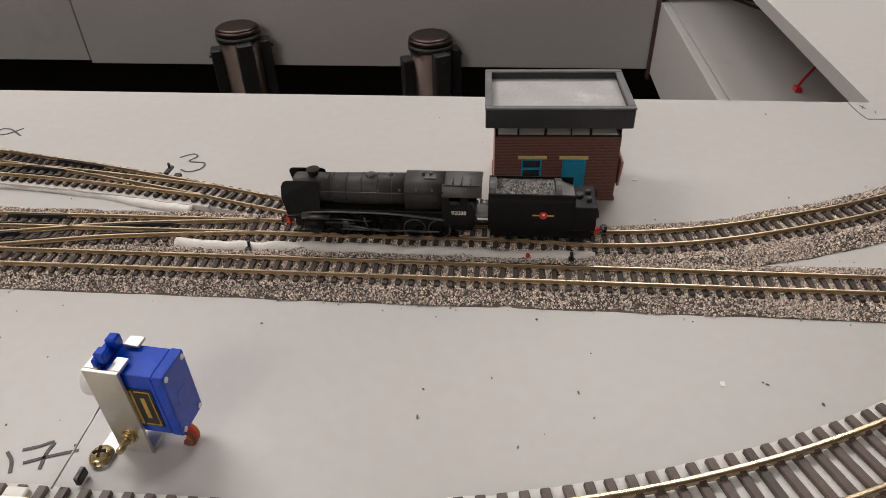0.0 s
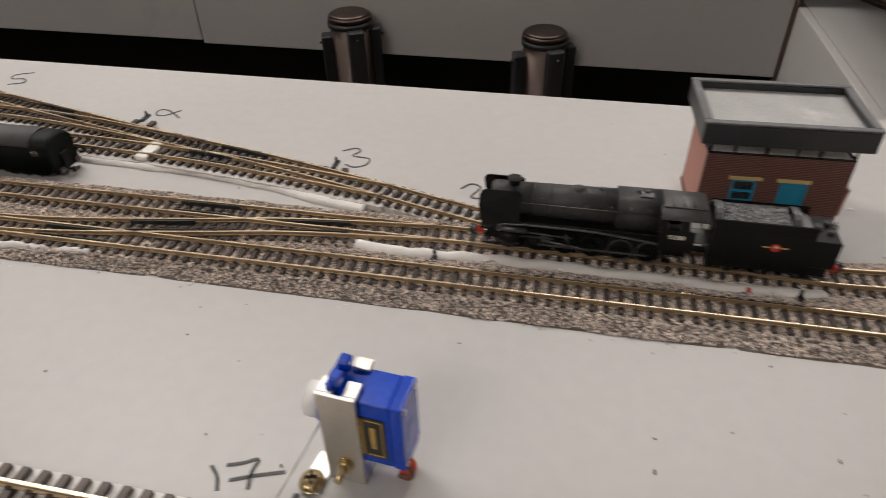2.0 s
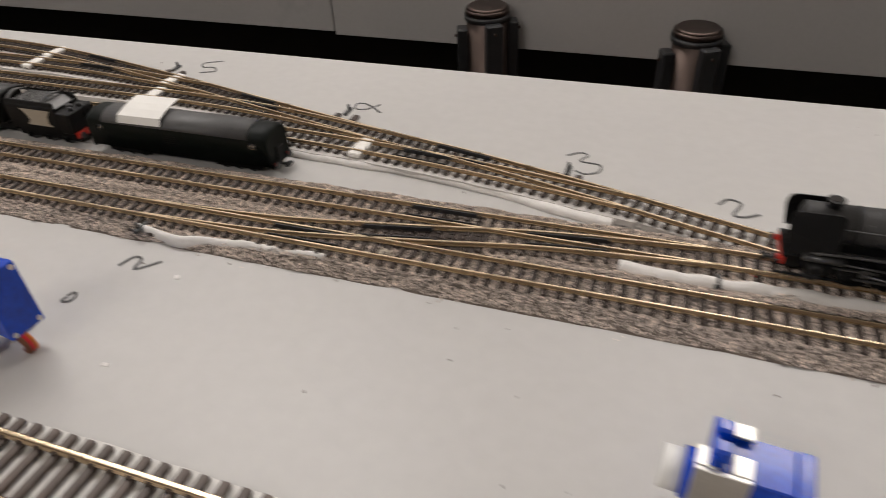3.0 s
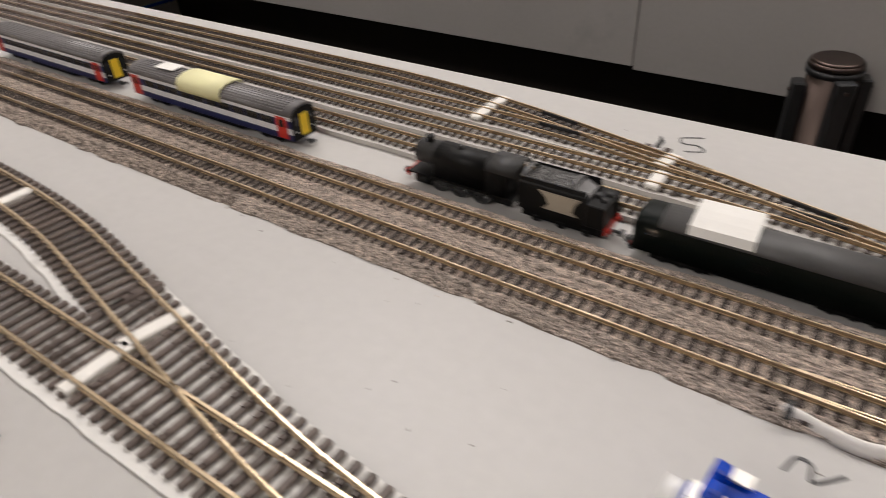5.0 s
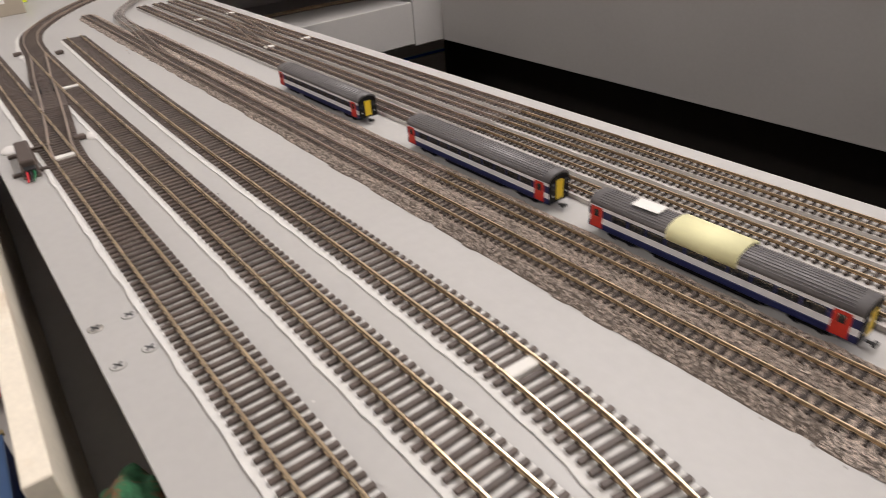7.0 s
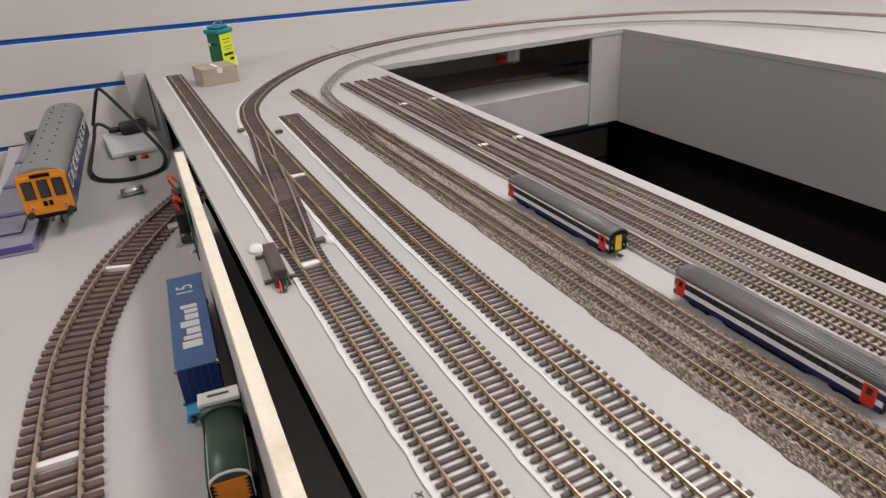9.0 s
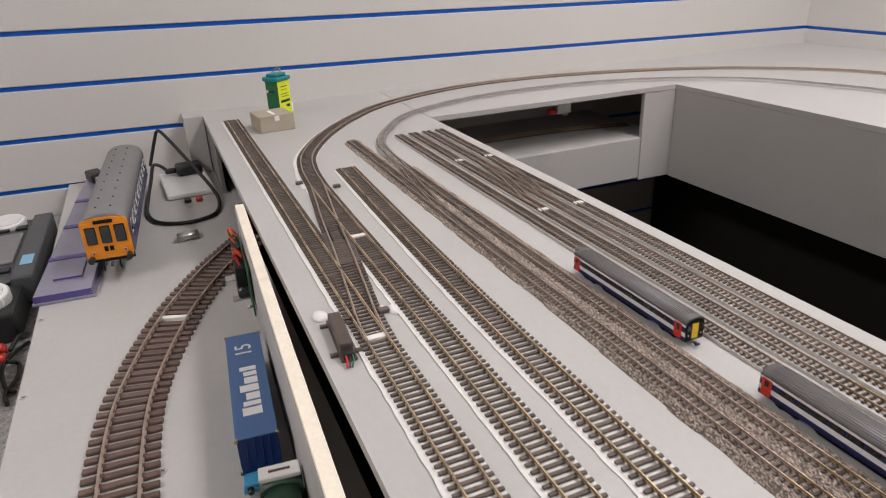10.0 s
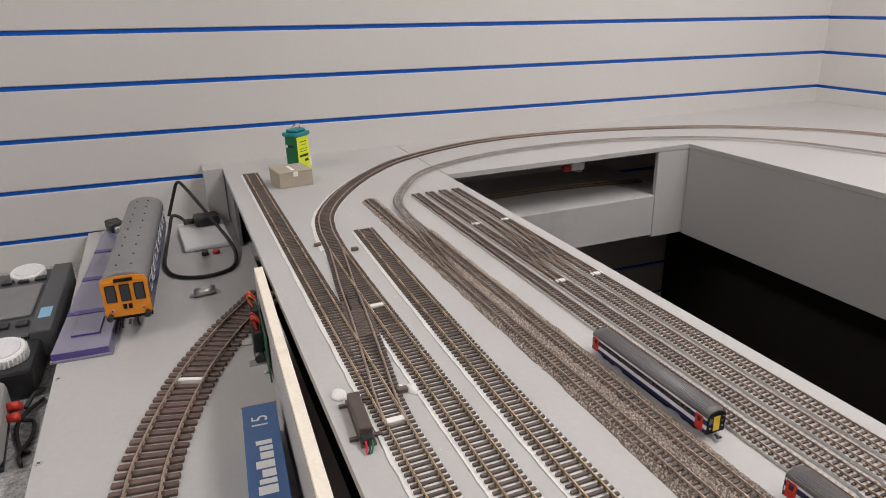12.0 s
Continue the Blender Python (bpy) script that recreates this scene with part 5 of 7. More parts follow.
    part("console", bm_box(0.044, 0.0545, 0.012, 0.028, H, H + 0.0034), GREY_PLASTIC, t)
    # roof with a raised kerb
    e = 0.0045
    x0, x1, y0, y1 = -e, W + e - 0.001, -e, D + e
    part("fascia", bm_box(x0, x1, y0, y0 + 0.0022, 0.0398, 0.0486, 0.0004), FASCIA, t)
    part("fascia", bm_box(x0, x1, y1 - 0.0022, y1, 0.0398, 0.0486, 0.0004), FASCIA, t)
    part("fascia", bm_box(x0, x0 + 0.0022, y0 + 0.0022, y1 - 0.0022, 0.0398, 0.0486, 0.0004), FASCIA, t)
    part("fascia", bm_box(x1 - 0.0022, x1, y0 + 0.0022, y1 - 0.0022, 0.0398, 0.0486, 0.0004), FASCIA, t)
    k = 0.0030
    for a, b_, c, d_ in ((x0 - 0.0003, x1 + 0.0003, y0 - 0.0003, y0 + k), (x0 - 0.0003, x1 + 0.0003, y1 - k, y1 + 0.0003), (x0 - 0.0003, x0 + k, y0 + k, y1 - k), (x1 - k, x1 + 0.0003, y0 + k, y1 - k)):
        part("coping", bm_box(a, b_, c, d_, 0.0487, 0.0496, 0.0003), FASCIA_TOP, t, "worn grey roof coping")
    part("roof", bm_box(x0 + 0.0023, x1 - 0.0023, y0 + 0.0023, y1 - 0.0023, 0.0402, 0.0458), ROOF_GREY, t, "pale grey flat roof with white scuffs")
    b = bm_box(0, 0.0012, 0.003, 0.016, 0.0060, 0.0190, 0.0003)
    bmesh.ops.transform(b, matrix=Matrix.Translation((W + 0.0010, 0.0, 0.0)) @ Matrix.Rotation(radians(4), 4, "Y"), verts=b.verts)
    part("side_board", b, FADED_PINK, t, "loose pinkish board on the side")


signal_box(pose(0.1645, 0.2420, 0.0002, 0, 0, 2.0))


# ---- point servos ----
def servo_unit(at, label):
    """A blue servo held in a bent aluminium bracket, with screw, nut and wires."""
    t = thing("point_servo", label, "servo motor", "point servos", at=at)
    br = part("bracket", bm_box(-0.0060, 0.0060, -0.0006, 0.0006, 0.0, 0.0330, 0.0002), ALU, t, "bent bare aluminium bracket")
    part("foot", bm_box(-0.0060, 0.0060, 0.0007, 0.0150, 0.0, 0.0012, 0.0002), ALU, br)
    part("front_foot", bm_box(-0.0125, -0.0062, -0.0075, 0.0060, 0.0, 0.0008, 0.0001), ALU, br)
    for x0, x1 in ((-0.0060, -0.0012), (0.0018, 0.0060)):
        part("top_lip", bm_box(x0, x1, 0.0007, 0.0060, 0.0318, 0.0330, 0.0002), ALU, br)
    part("top_lip", bm_box(0.0006, 0.0058, 0.0110, 0.0150, 0.0318, 0.0328, 0.0002), ALU, br)
    body = part("servo_case", bm_box(-0.0012, 0.0150, 0.0012, 0.0132, 0.0085, 0.0312, 0.0003), SERVO_BLUE, t)
    part("case_cap", bm_box(0.0151, 0.0190, 0.0010, 0.0134, 0.0083, 0.0314, 0.0005, 2), SERVO_BLUE, body)
    for y, z in ((0.0026, 0.0098), (0.0118, 0.0098), (0.0026, 0.0298), (0.0118, 0.0298)):
        part("case_screw", bm_cyl(0.0009, 0.0004, 10, m=along((0.0189, y, z), (1, y, z))), ALU, body)
    part("case_label", bm_box(0.0005, 0.0135, 0.0009, 0.0012, 0.0115, 0.0262), BLACK_PLASTIC, body, "black label with gold print")
    part("label_field", bm_box(0.0010, 0.0068, 0.0007, 0.0009, 0.0122, 0.0255), GOLD, body, "gold printed field")
    for k in range(7):
        part("label_print", bm_box(0.0014 + 0.0004 * (k % 2), 0.0060 - 0.0008 * (k % 3), 0.0006, 0.0007, 0.0134 + k * 0.0017, 0.0140 + k * 0.0017), BLACK_PLASTIC, body)
    for x0, x1, z0, z1 in ((0.0076, 0.0128, 0.0122, 0.0125), (0.0076, 0.0128, 0.0252, 0.0255), (0.0125, 0.0128, 0.0125, 0.0252), (0.0090, 0.0104, 0.0150, 0.0230)):
        part("label_line", bm_box(x0, x1, 0.0007, 0.0009, z0, z1), GOLD, body)
    logo = bm_cyl(0.0034, 0.00012, 20, m=along((0.0190, 0.0072, 0.0190), (1, 0.0072, 0.0190)))
    part("embossed_mark", logo, SERVO_BLUE, body)
    part("flange", bm_box(-0.0035, -0.0012, 0.0012, 0.0132, 0.0045, 0.0352, 0.0005), SERVO_BLUE, t)
    for y0 in (0.0020, 0.0078):
        part("mount_tab", bm_box(-0.0028, 0.0010, y0, y0 + 0.0038, 0.0332, 0.0368, 0.0006), SERVO_BLUE, t)
    part("gear_tower", bm_rod((-0.0035, 0.0072, 0.0215), (-0.0078, 0.0072, 0.0215), 0.0058, 20), SERVO_BLUE, t)
    part("output_arm", bm_rod((-0.0078, 0.0072, 0.0215), (-0.0128, 0.0072, 0.0215), 0.0050, 18), WHITE, t, "white plastic servo arm")
    part("bolt", bm_rod((0.0005, 0.0010, 0.0075), (0.0005, -0.0068, 0.0075), 0.0011, 12), BRASS, t, "brass bolt")
    nut = bm_cyl(0.0022, 0.0018, 6, m=along((0.0005, -0.0007, 0.0075), (0.0005, -1, 0.0075)))
    part("nut", nut, BRASS, t)
    part("washer", bm_cyl(0.0027, 0.0005, 18, m=along((0.0005, -0.0006, 0.0075), (0.0005, -1, 0.0075))), BRASS, t)
    for x, y in ((-0.0100, -0.0045),):
        b = bmesh.new()
        bmesh.ops.create_uvsphere(b, u_segments=18, v_segments=8, radius=0.0040)
        bmesh.ops.scale(b, vec=(1, 1, 0.55), verts=b.verts)
        bmesh.ops.bisect_plane(b, geom=b.verts[:] + b.edges[:] + b.faces[:], plane_co=(0, 0, 0), plane_no=(0, 0, -1), clear_outer=True)
        for f in b.faces:
            f.smooth = True
        s = part("fixing_screw", placed(b, x, y, 0.0010), BRASS, t, "cross-head yellow metal screw")
        for a in (20, 110):
            bb = bm_box(-0.0020, 0.0020, -0.0004, 0.0004, 0.0018, 0.0024)
            bmesh.ops.transform(bb, matrix=Matrix.Translation((x, y, 0.0010)) @ Matrix.Rotation(radians(a), 4, "Z"), verts=bb.verts)
            # black bars stand in for the shaded cross recess
            part("screw_slot", bb, BLACK_VOID, s)
    for k, mm in enumerate((WIRE_BROWN, WIRE_RED, WIRE_ORANGE)):
        dy = 0.0012 * k
        part("wire", bm_tube([(0.0120, 0.0030 + dy, 0.0090), (0.0172, 0.0030 + dy, 0.0086), (0.0196, 0.0034 + dy, 0.0056), (0.0186, 0.0040 + dy, 0.0018), (0.0150, 0.0046 + dy, 0.0009)], 0.0009), mm, t)
    part("push_rod", bm_rod((-0.0095, 0.0040, 0.0150), (-0.0165, -0.0190, 0.0035), 0.0003, 6), ALU, t, "thin bright wire push rod")


servo_unit(pose(0.0565, 0.0895, 0.0001, 0, 0, -5) @ Matrix.Diagonal((0.94, 1, 1.10, 1)), "blue servo motor on an aluminium bracket beside the curved track")
servo_unit(pose(-0.1750, 0.0945, 0.0001, 0, 0, -5) @ Matrix.Diagonal((0.94, 1, 1.10, 1)), "blue servo motor on a bracket between numbered marks")


# ---- lower side table ----
ZL = -0.115
solid("side_table_top", bm_prism([(-2.008, -0.318), (-0.45, -0.300), (-0.45, -0.020), (-2.008, -0.020)], ZL - 0.018, ZL), BOARD, "grey painted lower side table", "table", kind="structure")
panel("panel_upright", -2.007, -1.950, FRONT - 0.040, FRONT - 0.0005, ZL, 0.0030, "short grey upright against the slotted wall", PANEL)
panel("panel_upright", -2.007, -1.780, FRONT + 0.001, FRONT + 0.008, ZL, -0.0105, "grey board under the table edge", EDGE)
solid("worktop", bm_box(-2.005, 0.4, ROOM_Y0, -0.325, -0.205, -0.175), STONE_FLOOR, "speckled grey granite worktop below the table edge", "worktop", kind="structure")
solid("side_table_apron", bm_prism([(-2.005, -0.312), (-0.46, -0.296), (-0.46, -0.285), (-2.005, -0.300)], -0.200, ZL - 0.0185), PANEL, "grey edge of the lower table", "panel", kind="structure")

CURVE_O = [(-1.53, -0.022), (-1.470, -0.060), (-1.4115, -0.0960), (-1.309, -0.1455), (-1.183, -0.1860), (-1.09, -0.2035), (-0.951, -0.2110), (-0.80, -0.213), (-0.70, -0.213)]
track(CURVE_O, OG, ZL + 0.0002, "large 0-gauge curved track with brown sleepers", "lower tracks", white=[(-1.305, 0.5), (-0.965, 0.5)])
C_LOW = [(-1.86, 0.08), (-1.855, 0.25), (-1.850, 0.45), (-1.852, 0.60), (-1.848, 0.72), (-1.832, 0.84), (-1.815, 0.93)]
track(C_LOW, OO, -0.1124, "00-gauge track on the shelf below the table", "lower tracks")
track([(0.72, 0.35), (0.68, 0.55), (0.60, 0.78), (0.50, 0.98), (0.45, 1.08)], OO, -0.1184, "00-gauge track on the east shelf below the table", "lower tracks")


def plank():
    """A planed board on edge, standing between the two tables."""
    p0, p1 = Vector((-1.345, -0.0475)), Vector((-0.600, -0.0745))
    d = (p1 - p0).normalized()
    n = Vector((-d.y, d.x))
    a = math.degrees(math.atan2(d.y, d.x))
    L = (p1 - p0).length
    t = thing("plank", "raw pine board standing on edge, one face painted grey", "board", at=pose(p0.x, p0.y, ZL, 0, 0, a))
    b = bm_box(0, L, -0.0055, 0.0055, 0.0003, 0.1195, 0.0006)
    part("board", b, PINE, t)
    part("painted_face", bm_box(0.002, L - 0.002, -0.0062, -0.0056, 0.002, 0.1170), PANEL, t, "dark grey painted face")
    return t, a


PLANK, PLANK_A = plank()
# point motor circuit fixed on the plank's face
pc = thing("relay_board", "small circuit board with orange wires screwed to a plank", "circuit board", at=pose(-1.270, -0.0570, -0.045, 0, 0, PLANK_A))
part("circuit_board", bm_box(-0.055, 0.065, -0.0030, -0.0012, -0.040, 0.018, 0.0003), CIRCUIT, pc)
part("terminal_block", bm_box(-0.040, -0.015, -0.0130, -0.0032, -0.008, 0.016, 0.001), BLACK_PLASTIC, pc)
part("terminal_block", bm_box(-0.010, 0.022, -0.0150, -0.0032, -0.022, 0.004, 0.001), BLACK_PLASTIC, pc)
part("motor_can", bm_rod((0.002, -0.010, -0.026), (0.030, -0.010, -0.026), 0.006, 16), GUNMETAL, pc)
part("metal_tab", bm_box(-0.012, 0.002, -0.0270, -0.0150, -0.020, -0.018, 0.0004), ALU, pc, "bright metal tab")
part("metal_tab", bm_box(0.020, 0.032, -0.0230, -0.0030, -0.033, -0.031, 0.0004), ALU, pc)
part("screw", bm_rod((0.050, -0.0030, -0.034), (0.050, -0.0090, -0.034), 0.0018, 10), ALU, pc)
for k, (mm, dx) in enumerate(((WIRE_ORANGE, -0.040), (WIRE_RED, -0.034), (WIRE_ORANGE, -0.028), (WIRE_RED, -0.002), (WIRE_ORANGE, 0.006), (WIRE_RED, 0.013))):
    z = 0.016 if k < 3 else 0.004
    part("wire", bm_tube([(dx, -0.008, z), (dx - 0.006, -0.013, z + 0.010), (dx + 0.004, -0.011, z + 0.018), (dx + 0.008, -0.004, z + 0.012)], 0.0011), mm, pc)


# ---- container wagons and shunter ----
def corrugated(x0, x1, y, z0, z1, d, n):
    b = bmesh.new()
    xs = np.linspace(x0, x1, n * 4 + 1)
    off = [0, 1, 1, 0]
    v = [(b.verts.new((x, y + d * off[k % 4], z0)), b.verts.new((x, y + d * off[k % 4], z1))) for k, x in enumerate(xs)]
    for p, q in zip(v, v[1:]):
        b.faces.new((p[0], q[0], q[1], p[1]))
    bmesh.ops.solidify(b, geom=b.faces[:], thickness=0.0004)
    return b


def container_wagon(at, wagon_label, mark):
    wg = thing("flat_wagon", wagon_label, "wagon", "container wagons", at=at)
    L, w = 0.171, 0.0164
    part("deck", bm_box(-0.012, L + 0.014, -w * 0.98, w * 0.98, 0.0110, 0.0150, 0.0006), CYAN_WAGON, wg, "light blue wagon deck")
    for x in (-0.0125, L + 0.010):
        part("end_step", bm_box(x, x + 0.0045, -w * 1.05, w * 1.05, 0.0060, 0.0110, 0.0004), CYAN_WAGON, wg)
    part("underframe", bm_box(0.030, L - 0.030, -0.008, 0.008, 0.0045, 0.0110), CYAN_WAGON, wg)
    for xb in (0.018, L - 0.018):
        bg = part("bogie", bm_box(xb - 0.016, xb + 0.016, -0.0120, 0.0120, 0.0045, 0.0095, 0.0006), BLACK, wg)
        for xa in (-0.011, 0.011):
            for s in (-1, 1):
                part("wheel", placed(bm_disc_wheel(0.0062, 0.0024, s * 0.0085), xb + xa, 0, 0.0062), GUNMETAL, bg)
    for x, d in ((-0.012, -1), (L + 0.014, 1)):
        for s in (-1, 1):
            part("buffer", bm_rod((x, s * 0.0115, 0.0105), (x + d * 0.005, s * 0.0115, 0.0105), 0.0024, 12), BLACK_PLASTIC, wg)
        part("coupling", bm_box(min(x, x + d * 0.012), max(x, x + d * 0.012), -0.004, 0.004, 0.0052, 0.0064), BLACK_PLASTIC, wg)
    c = thing("freight_container", "blue ribbed freight container with white marking on its roof", "container", "freight containers", at=at @ Matrix.Translation((0, 0, 0.0152)))
    h = 0.0340
    part("body", bm_box(0.0005, L - 0.0005, -w + 0.0005, w - 0.0005, 0, h), BLUE_CONT, c)
    part("roof_panel", bm_box(0, L, -w, w, h, h + 0.0006, 0.0002), BLUE_CONT, c)
    for s in (-1, 1):
        part("side_panel", corrugated(0.003, L - 0.003, s * (w - 0.0004), 0.001, h - 0.001, s * 0.0006, 34), DEEP_BLUE, c, "deep blue ribbed side")
        part("top_rail", bm_box(0, L, s * w - 0.0006, s * w + 0.0006, h - 0.0012, h + 0.0004), BLUE_CONT, c)
    for x in (0.0, L):
        part("end_panel", bm_box(x - 0.0004, x + 0.0004, -w + 0.0006, w - 0.0006, 0.0006, h - 0.0006), DEEP_BLUE, c, "dark blue end doors")
        for y in (-0.009, -0.003, 0.003, 0.009):
            part("lock_rod", bm_rod((x + (0.0008 if x else -0.0008), y, 0.001), (x + (0.0008 if x else -0.0008), y, h - 0.001), 0.0005, 6), DEEP_BLUE, c)
        for s in (-1, 1):
            for z in (0, h):
                part("corner_casting", bm_box(x - 0.0016, x + 0.0016, s * w - 0.0014, s * w + 0.0014, z - 0.0012 + (0.0012 if z == 0 else 0), z + 0.0012, 0.0002), GUNMETAL if z == 0 else BRASS, c)
    # roof marking: plain white shapes for the haulier's name, and its number
    zr = h + 0.00065
    if mark:
        x = 0.141
        for wd, hh in ((0.0100, 0.0165), (0.0060, 0.0150), (0.0092, 0.0120), (0.0095, 0.0165), (0.0090, 0.0120), (0.0062, 0.0120), (0.0060, 0.0150)):
            part("name_bar", bm_box(x - wd * 1.10, x, 0.0080 - hh, 0.0080, zr, zr + 0.0002), WHITE, c, "plain white bar")
            x -= wd * 1.10 + 0.0026
        lettering("15", 0.0225, WHITE, c, Matrix.Translation((0.032, -0.0003, zr + 0.0002)) @ Matrix.Rotation(math.pi, 4, "Z"), "white roof number")
    else:
        for k in range(2):
            part("name_bar", bm_box(L * 0.45, L * 0.45 + 0.018, -0.006 + 0.006 * k, -0.003 + 0.006 * k, zr, zr + 0.0002), WHITE, c, "faint white bar")
    return wg


A1 = math.degrees(math.atan2(-0.0122, 0.173))
container_wagon(pose(-1.1355, -0.0838, ZL + 0.0001, 0, 0, A1), "light blue container flat wagon on the lower table", True)
container_wagon(pose(-0.7370, -0.1105, ZL + 0.0001, 0, 0, A1 + 1), "light blue container flat wagon beside the pine board", False)


def shunter(at):
    t = thing("diesel_shunter", "green diesel shunter with orange end and black teeth", "locomotive", at=at)
    L = 0.092
    part("bonnet", bm_profile(arch(0.0135, 0.0150, 0.0340, 0.0095, 14), 0.0215, L), GREEN_BR, t)
    part("cab", bm_profile(arch(0.0158, 0.0150, 0.0365, 0.0075, 14), 0.0, 0.0210), GREEN_BR, t)
    part("cab_roof", bm_profile([(0.0162 * math.cos(math.pi * k / 12), 0.0366 + 0.0082 * math.sin(math.pi * k / 12)) for k in range(13)], -0.001, 0.0216), GREEN_BR, t)
    part("running_plate", bm_box(-0.002, L + 0.006, -0.0180, 0.0180, 0.0118, 0.0150, 0.0004), BLACK, t)
    part("frame", bm_box(0.002, L, -0.0130, 0.0130, 0.0040, 0.0118), BLACK, t)
    end = part("end_panel", bm_box(L + 0.0001, L + 0.0009, -0.0118, 0.0118, 0.0165, 0.0370, 0.0003), ORANGE, t, "orange end panel")
    for s in (-1, 1):
        for k in range(6):
            z = 0.0175 + k * 0.0034
            b = bm_prism([(s * 0.0135, z - 0.0015), (s * 0.0135, z + 0.0016), (s * 0.0095, z)][:: s], 0, 0.0006)
            bmesh.ops.transform(b, matrix=Matrix(((0, 0, 1, L + 0.0010), (1, 0, 0, 0), (0, 1, 0, 0), (0, 0, 0, 1))), verts=b.verts)
            part("black_tooth", b, BLACK, end)
    part("white_surround", bm_profile([(-0.0142, 0.0340), (-0.0142, 0.0165), (-0.0132, 0.0165), (-0.0132, 0.0340)], L - 0.001, L + 0.0006, smooth=False), WHITE, t)
    part("white_surround", bm_profile([(0.0142 * math.cos(math.pi * k / 12), 0.0340 + 0.0102 * math.sin(math.pi * k / 12) ** 0.8) for k in range(13)] + [(0.0130 * math.cos(math.pi * (12 - k) / 12), 0.0338 + 0.0092 * math.sin(math.pi * k / 12) ** 0.8) for k in range(13)], L - 0.001, L + 0.0006, smooth=False), WHITE, t)
    part("white_surround", bm_profile([(0.0132, 0.0340), (0.0132, 0.0165), (0.0142, 0.0165), (0.0142, 0.0340)], L - 0.001, L + 0.0006, smooth=False), WHITE, t)
    part("buffer_beam", bm_box(L + 0.0045, L + 0.0065, -0.0165, 0.0165, 0.0085, 0.0160, 0.0003), RED, t, "red buffer beam")
    for s in (-1, 1):
        part("buffer", bm_rod((L + 0.0065, s * 0.0112, 0.0125), (L + 0.0125, s * 0.0112, 0.0125), 0.0026, 12), BLACK_PLASTIC, t)
        part("tank_box", bm_box(0.036, 0.075, s * 0.0155 - 0.0022, s * 0.0155 + 0.0022, 0.0150, 0.0220, 0.0006), GREEN_BR, t)
        for k in range(3):
            part("wheel", placed(bm_wheel(0.0088, 0.0024, 10, s * 0.0090), 0.016 + 0.029 * k, 0, 0.0088), GUNMETAL, t)
        part("coupling_rod", bm_box(0.016, 0.074, s * 0.0112 - 0.0005, s * 0.0112 + 0.0005, 0.0068, 0.0086), RED, t)
        part("handrail", bm_rod((0.034, s * 0.0138, 0.0330), (L, s * 0.0138, 0.0330), 0.0004, 6), WHITE, t)
    b = bm_box(-0.0072, 0.0072, -0.0155, 0.0155, 0, 0.0045, 0.0012, 2)
    part("roof_tag", placed(b, 0.011, 0, 0.0447), PAPER, t, "white card tag with a brown slot")
    part("tag_slot", bm_box(0.0100, 0.0125, -0.0080, 0.0080, 0.0493, 0.0496), DARK_WOOD, t)


shunter(pose(-0.9300, -0.0855, ZL + 0.0001, 0, 0, A1 - 2))


# ---- 0-gauge railcar on its clear tray ----
tr = thing("plastic_tray", "clear purple plastic tray under a railcar", "tray", at=pose(-1.424, -0.2810, ZL + 0.0002, 0, 0, 176.5))
part("base_sheet", bm_box(0, 0.55, -0.034, 0.036, 0.004, 0.0125, 0.0006), PURPLE, tr)
part("edge", bm_box(-0.0012, -0.0002, -0.034, 0.036, 0.0, 0.0125, 0.0002), PURPLE_EDGE, tr, "deep purple front edge")
part("lower_sheet", bm_box(-0.004, 0.56, -0.038, 0.038, 0.0, 0.0035, 0.0004), PURPLE, tr)
part("pocket", bm_box(0.045, 0.100, -0.018, 0.018, 0.0127, 0.0150, 0.0005), PURPLE, tr)
part("pocket_edge", bm_box(0.0438, 0.0448, -0.018, 0.018, 0.0127, 0.0150), PURPLE_EDGE, tr)
for x in (0.12, 0.26, 0.40):
    part("rib", bm_box(x, x + 0.014, -0.034, 0.036, 0.0126, 0.0138, 0.0003), PURPLE_EDGE, tr)
part("slot", bm_box(0.335, 0.339, -0.026, 0.004, 0.0126, 0.0150), GREY_PLASTIC, tr)


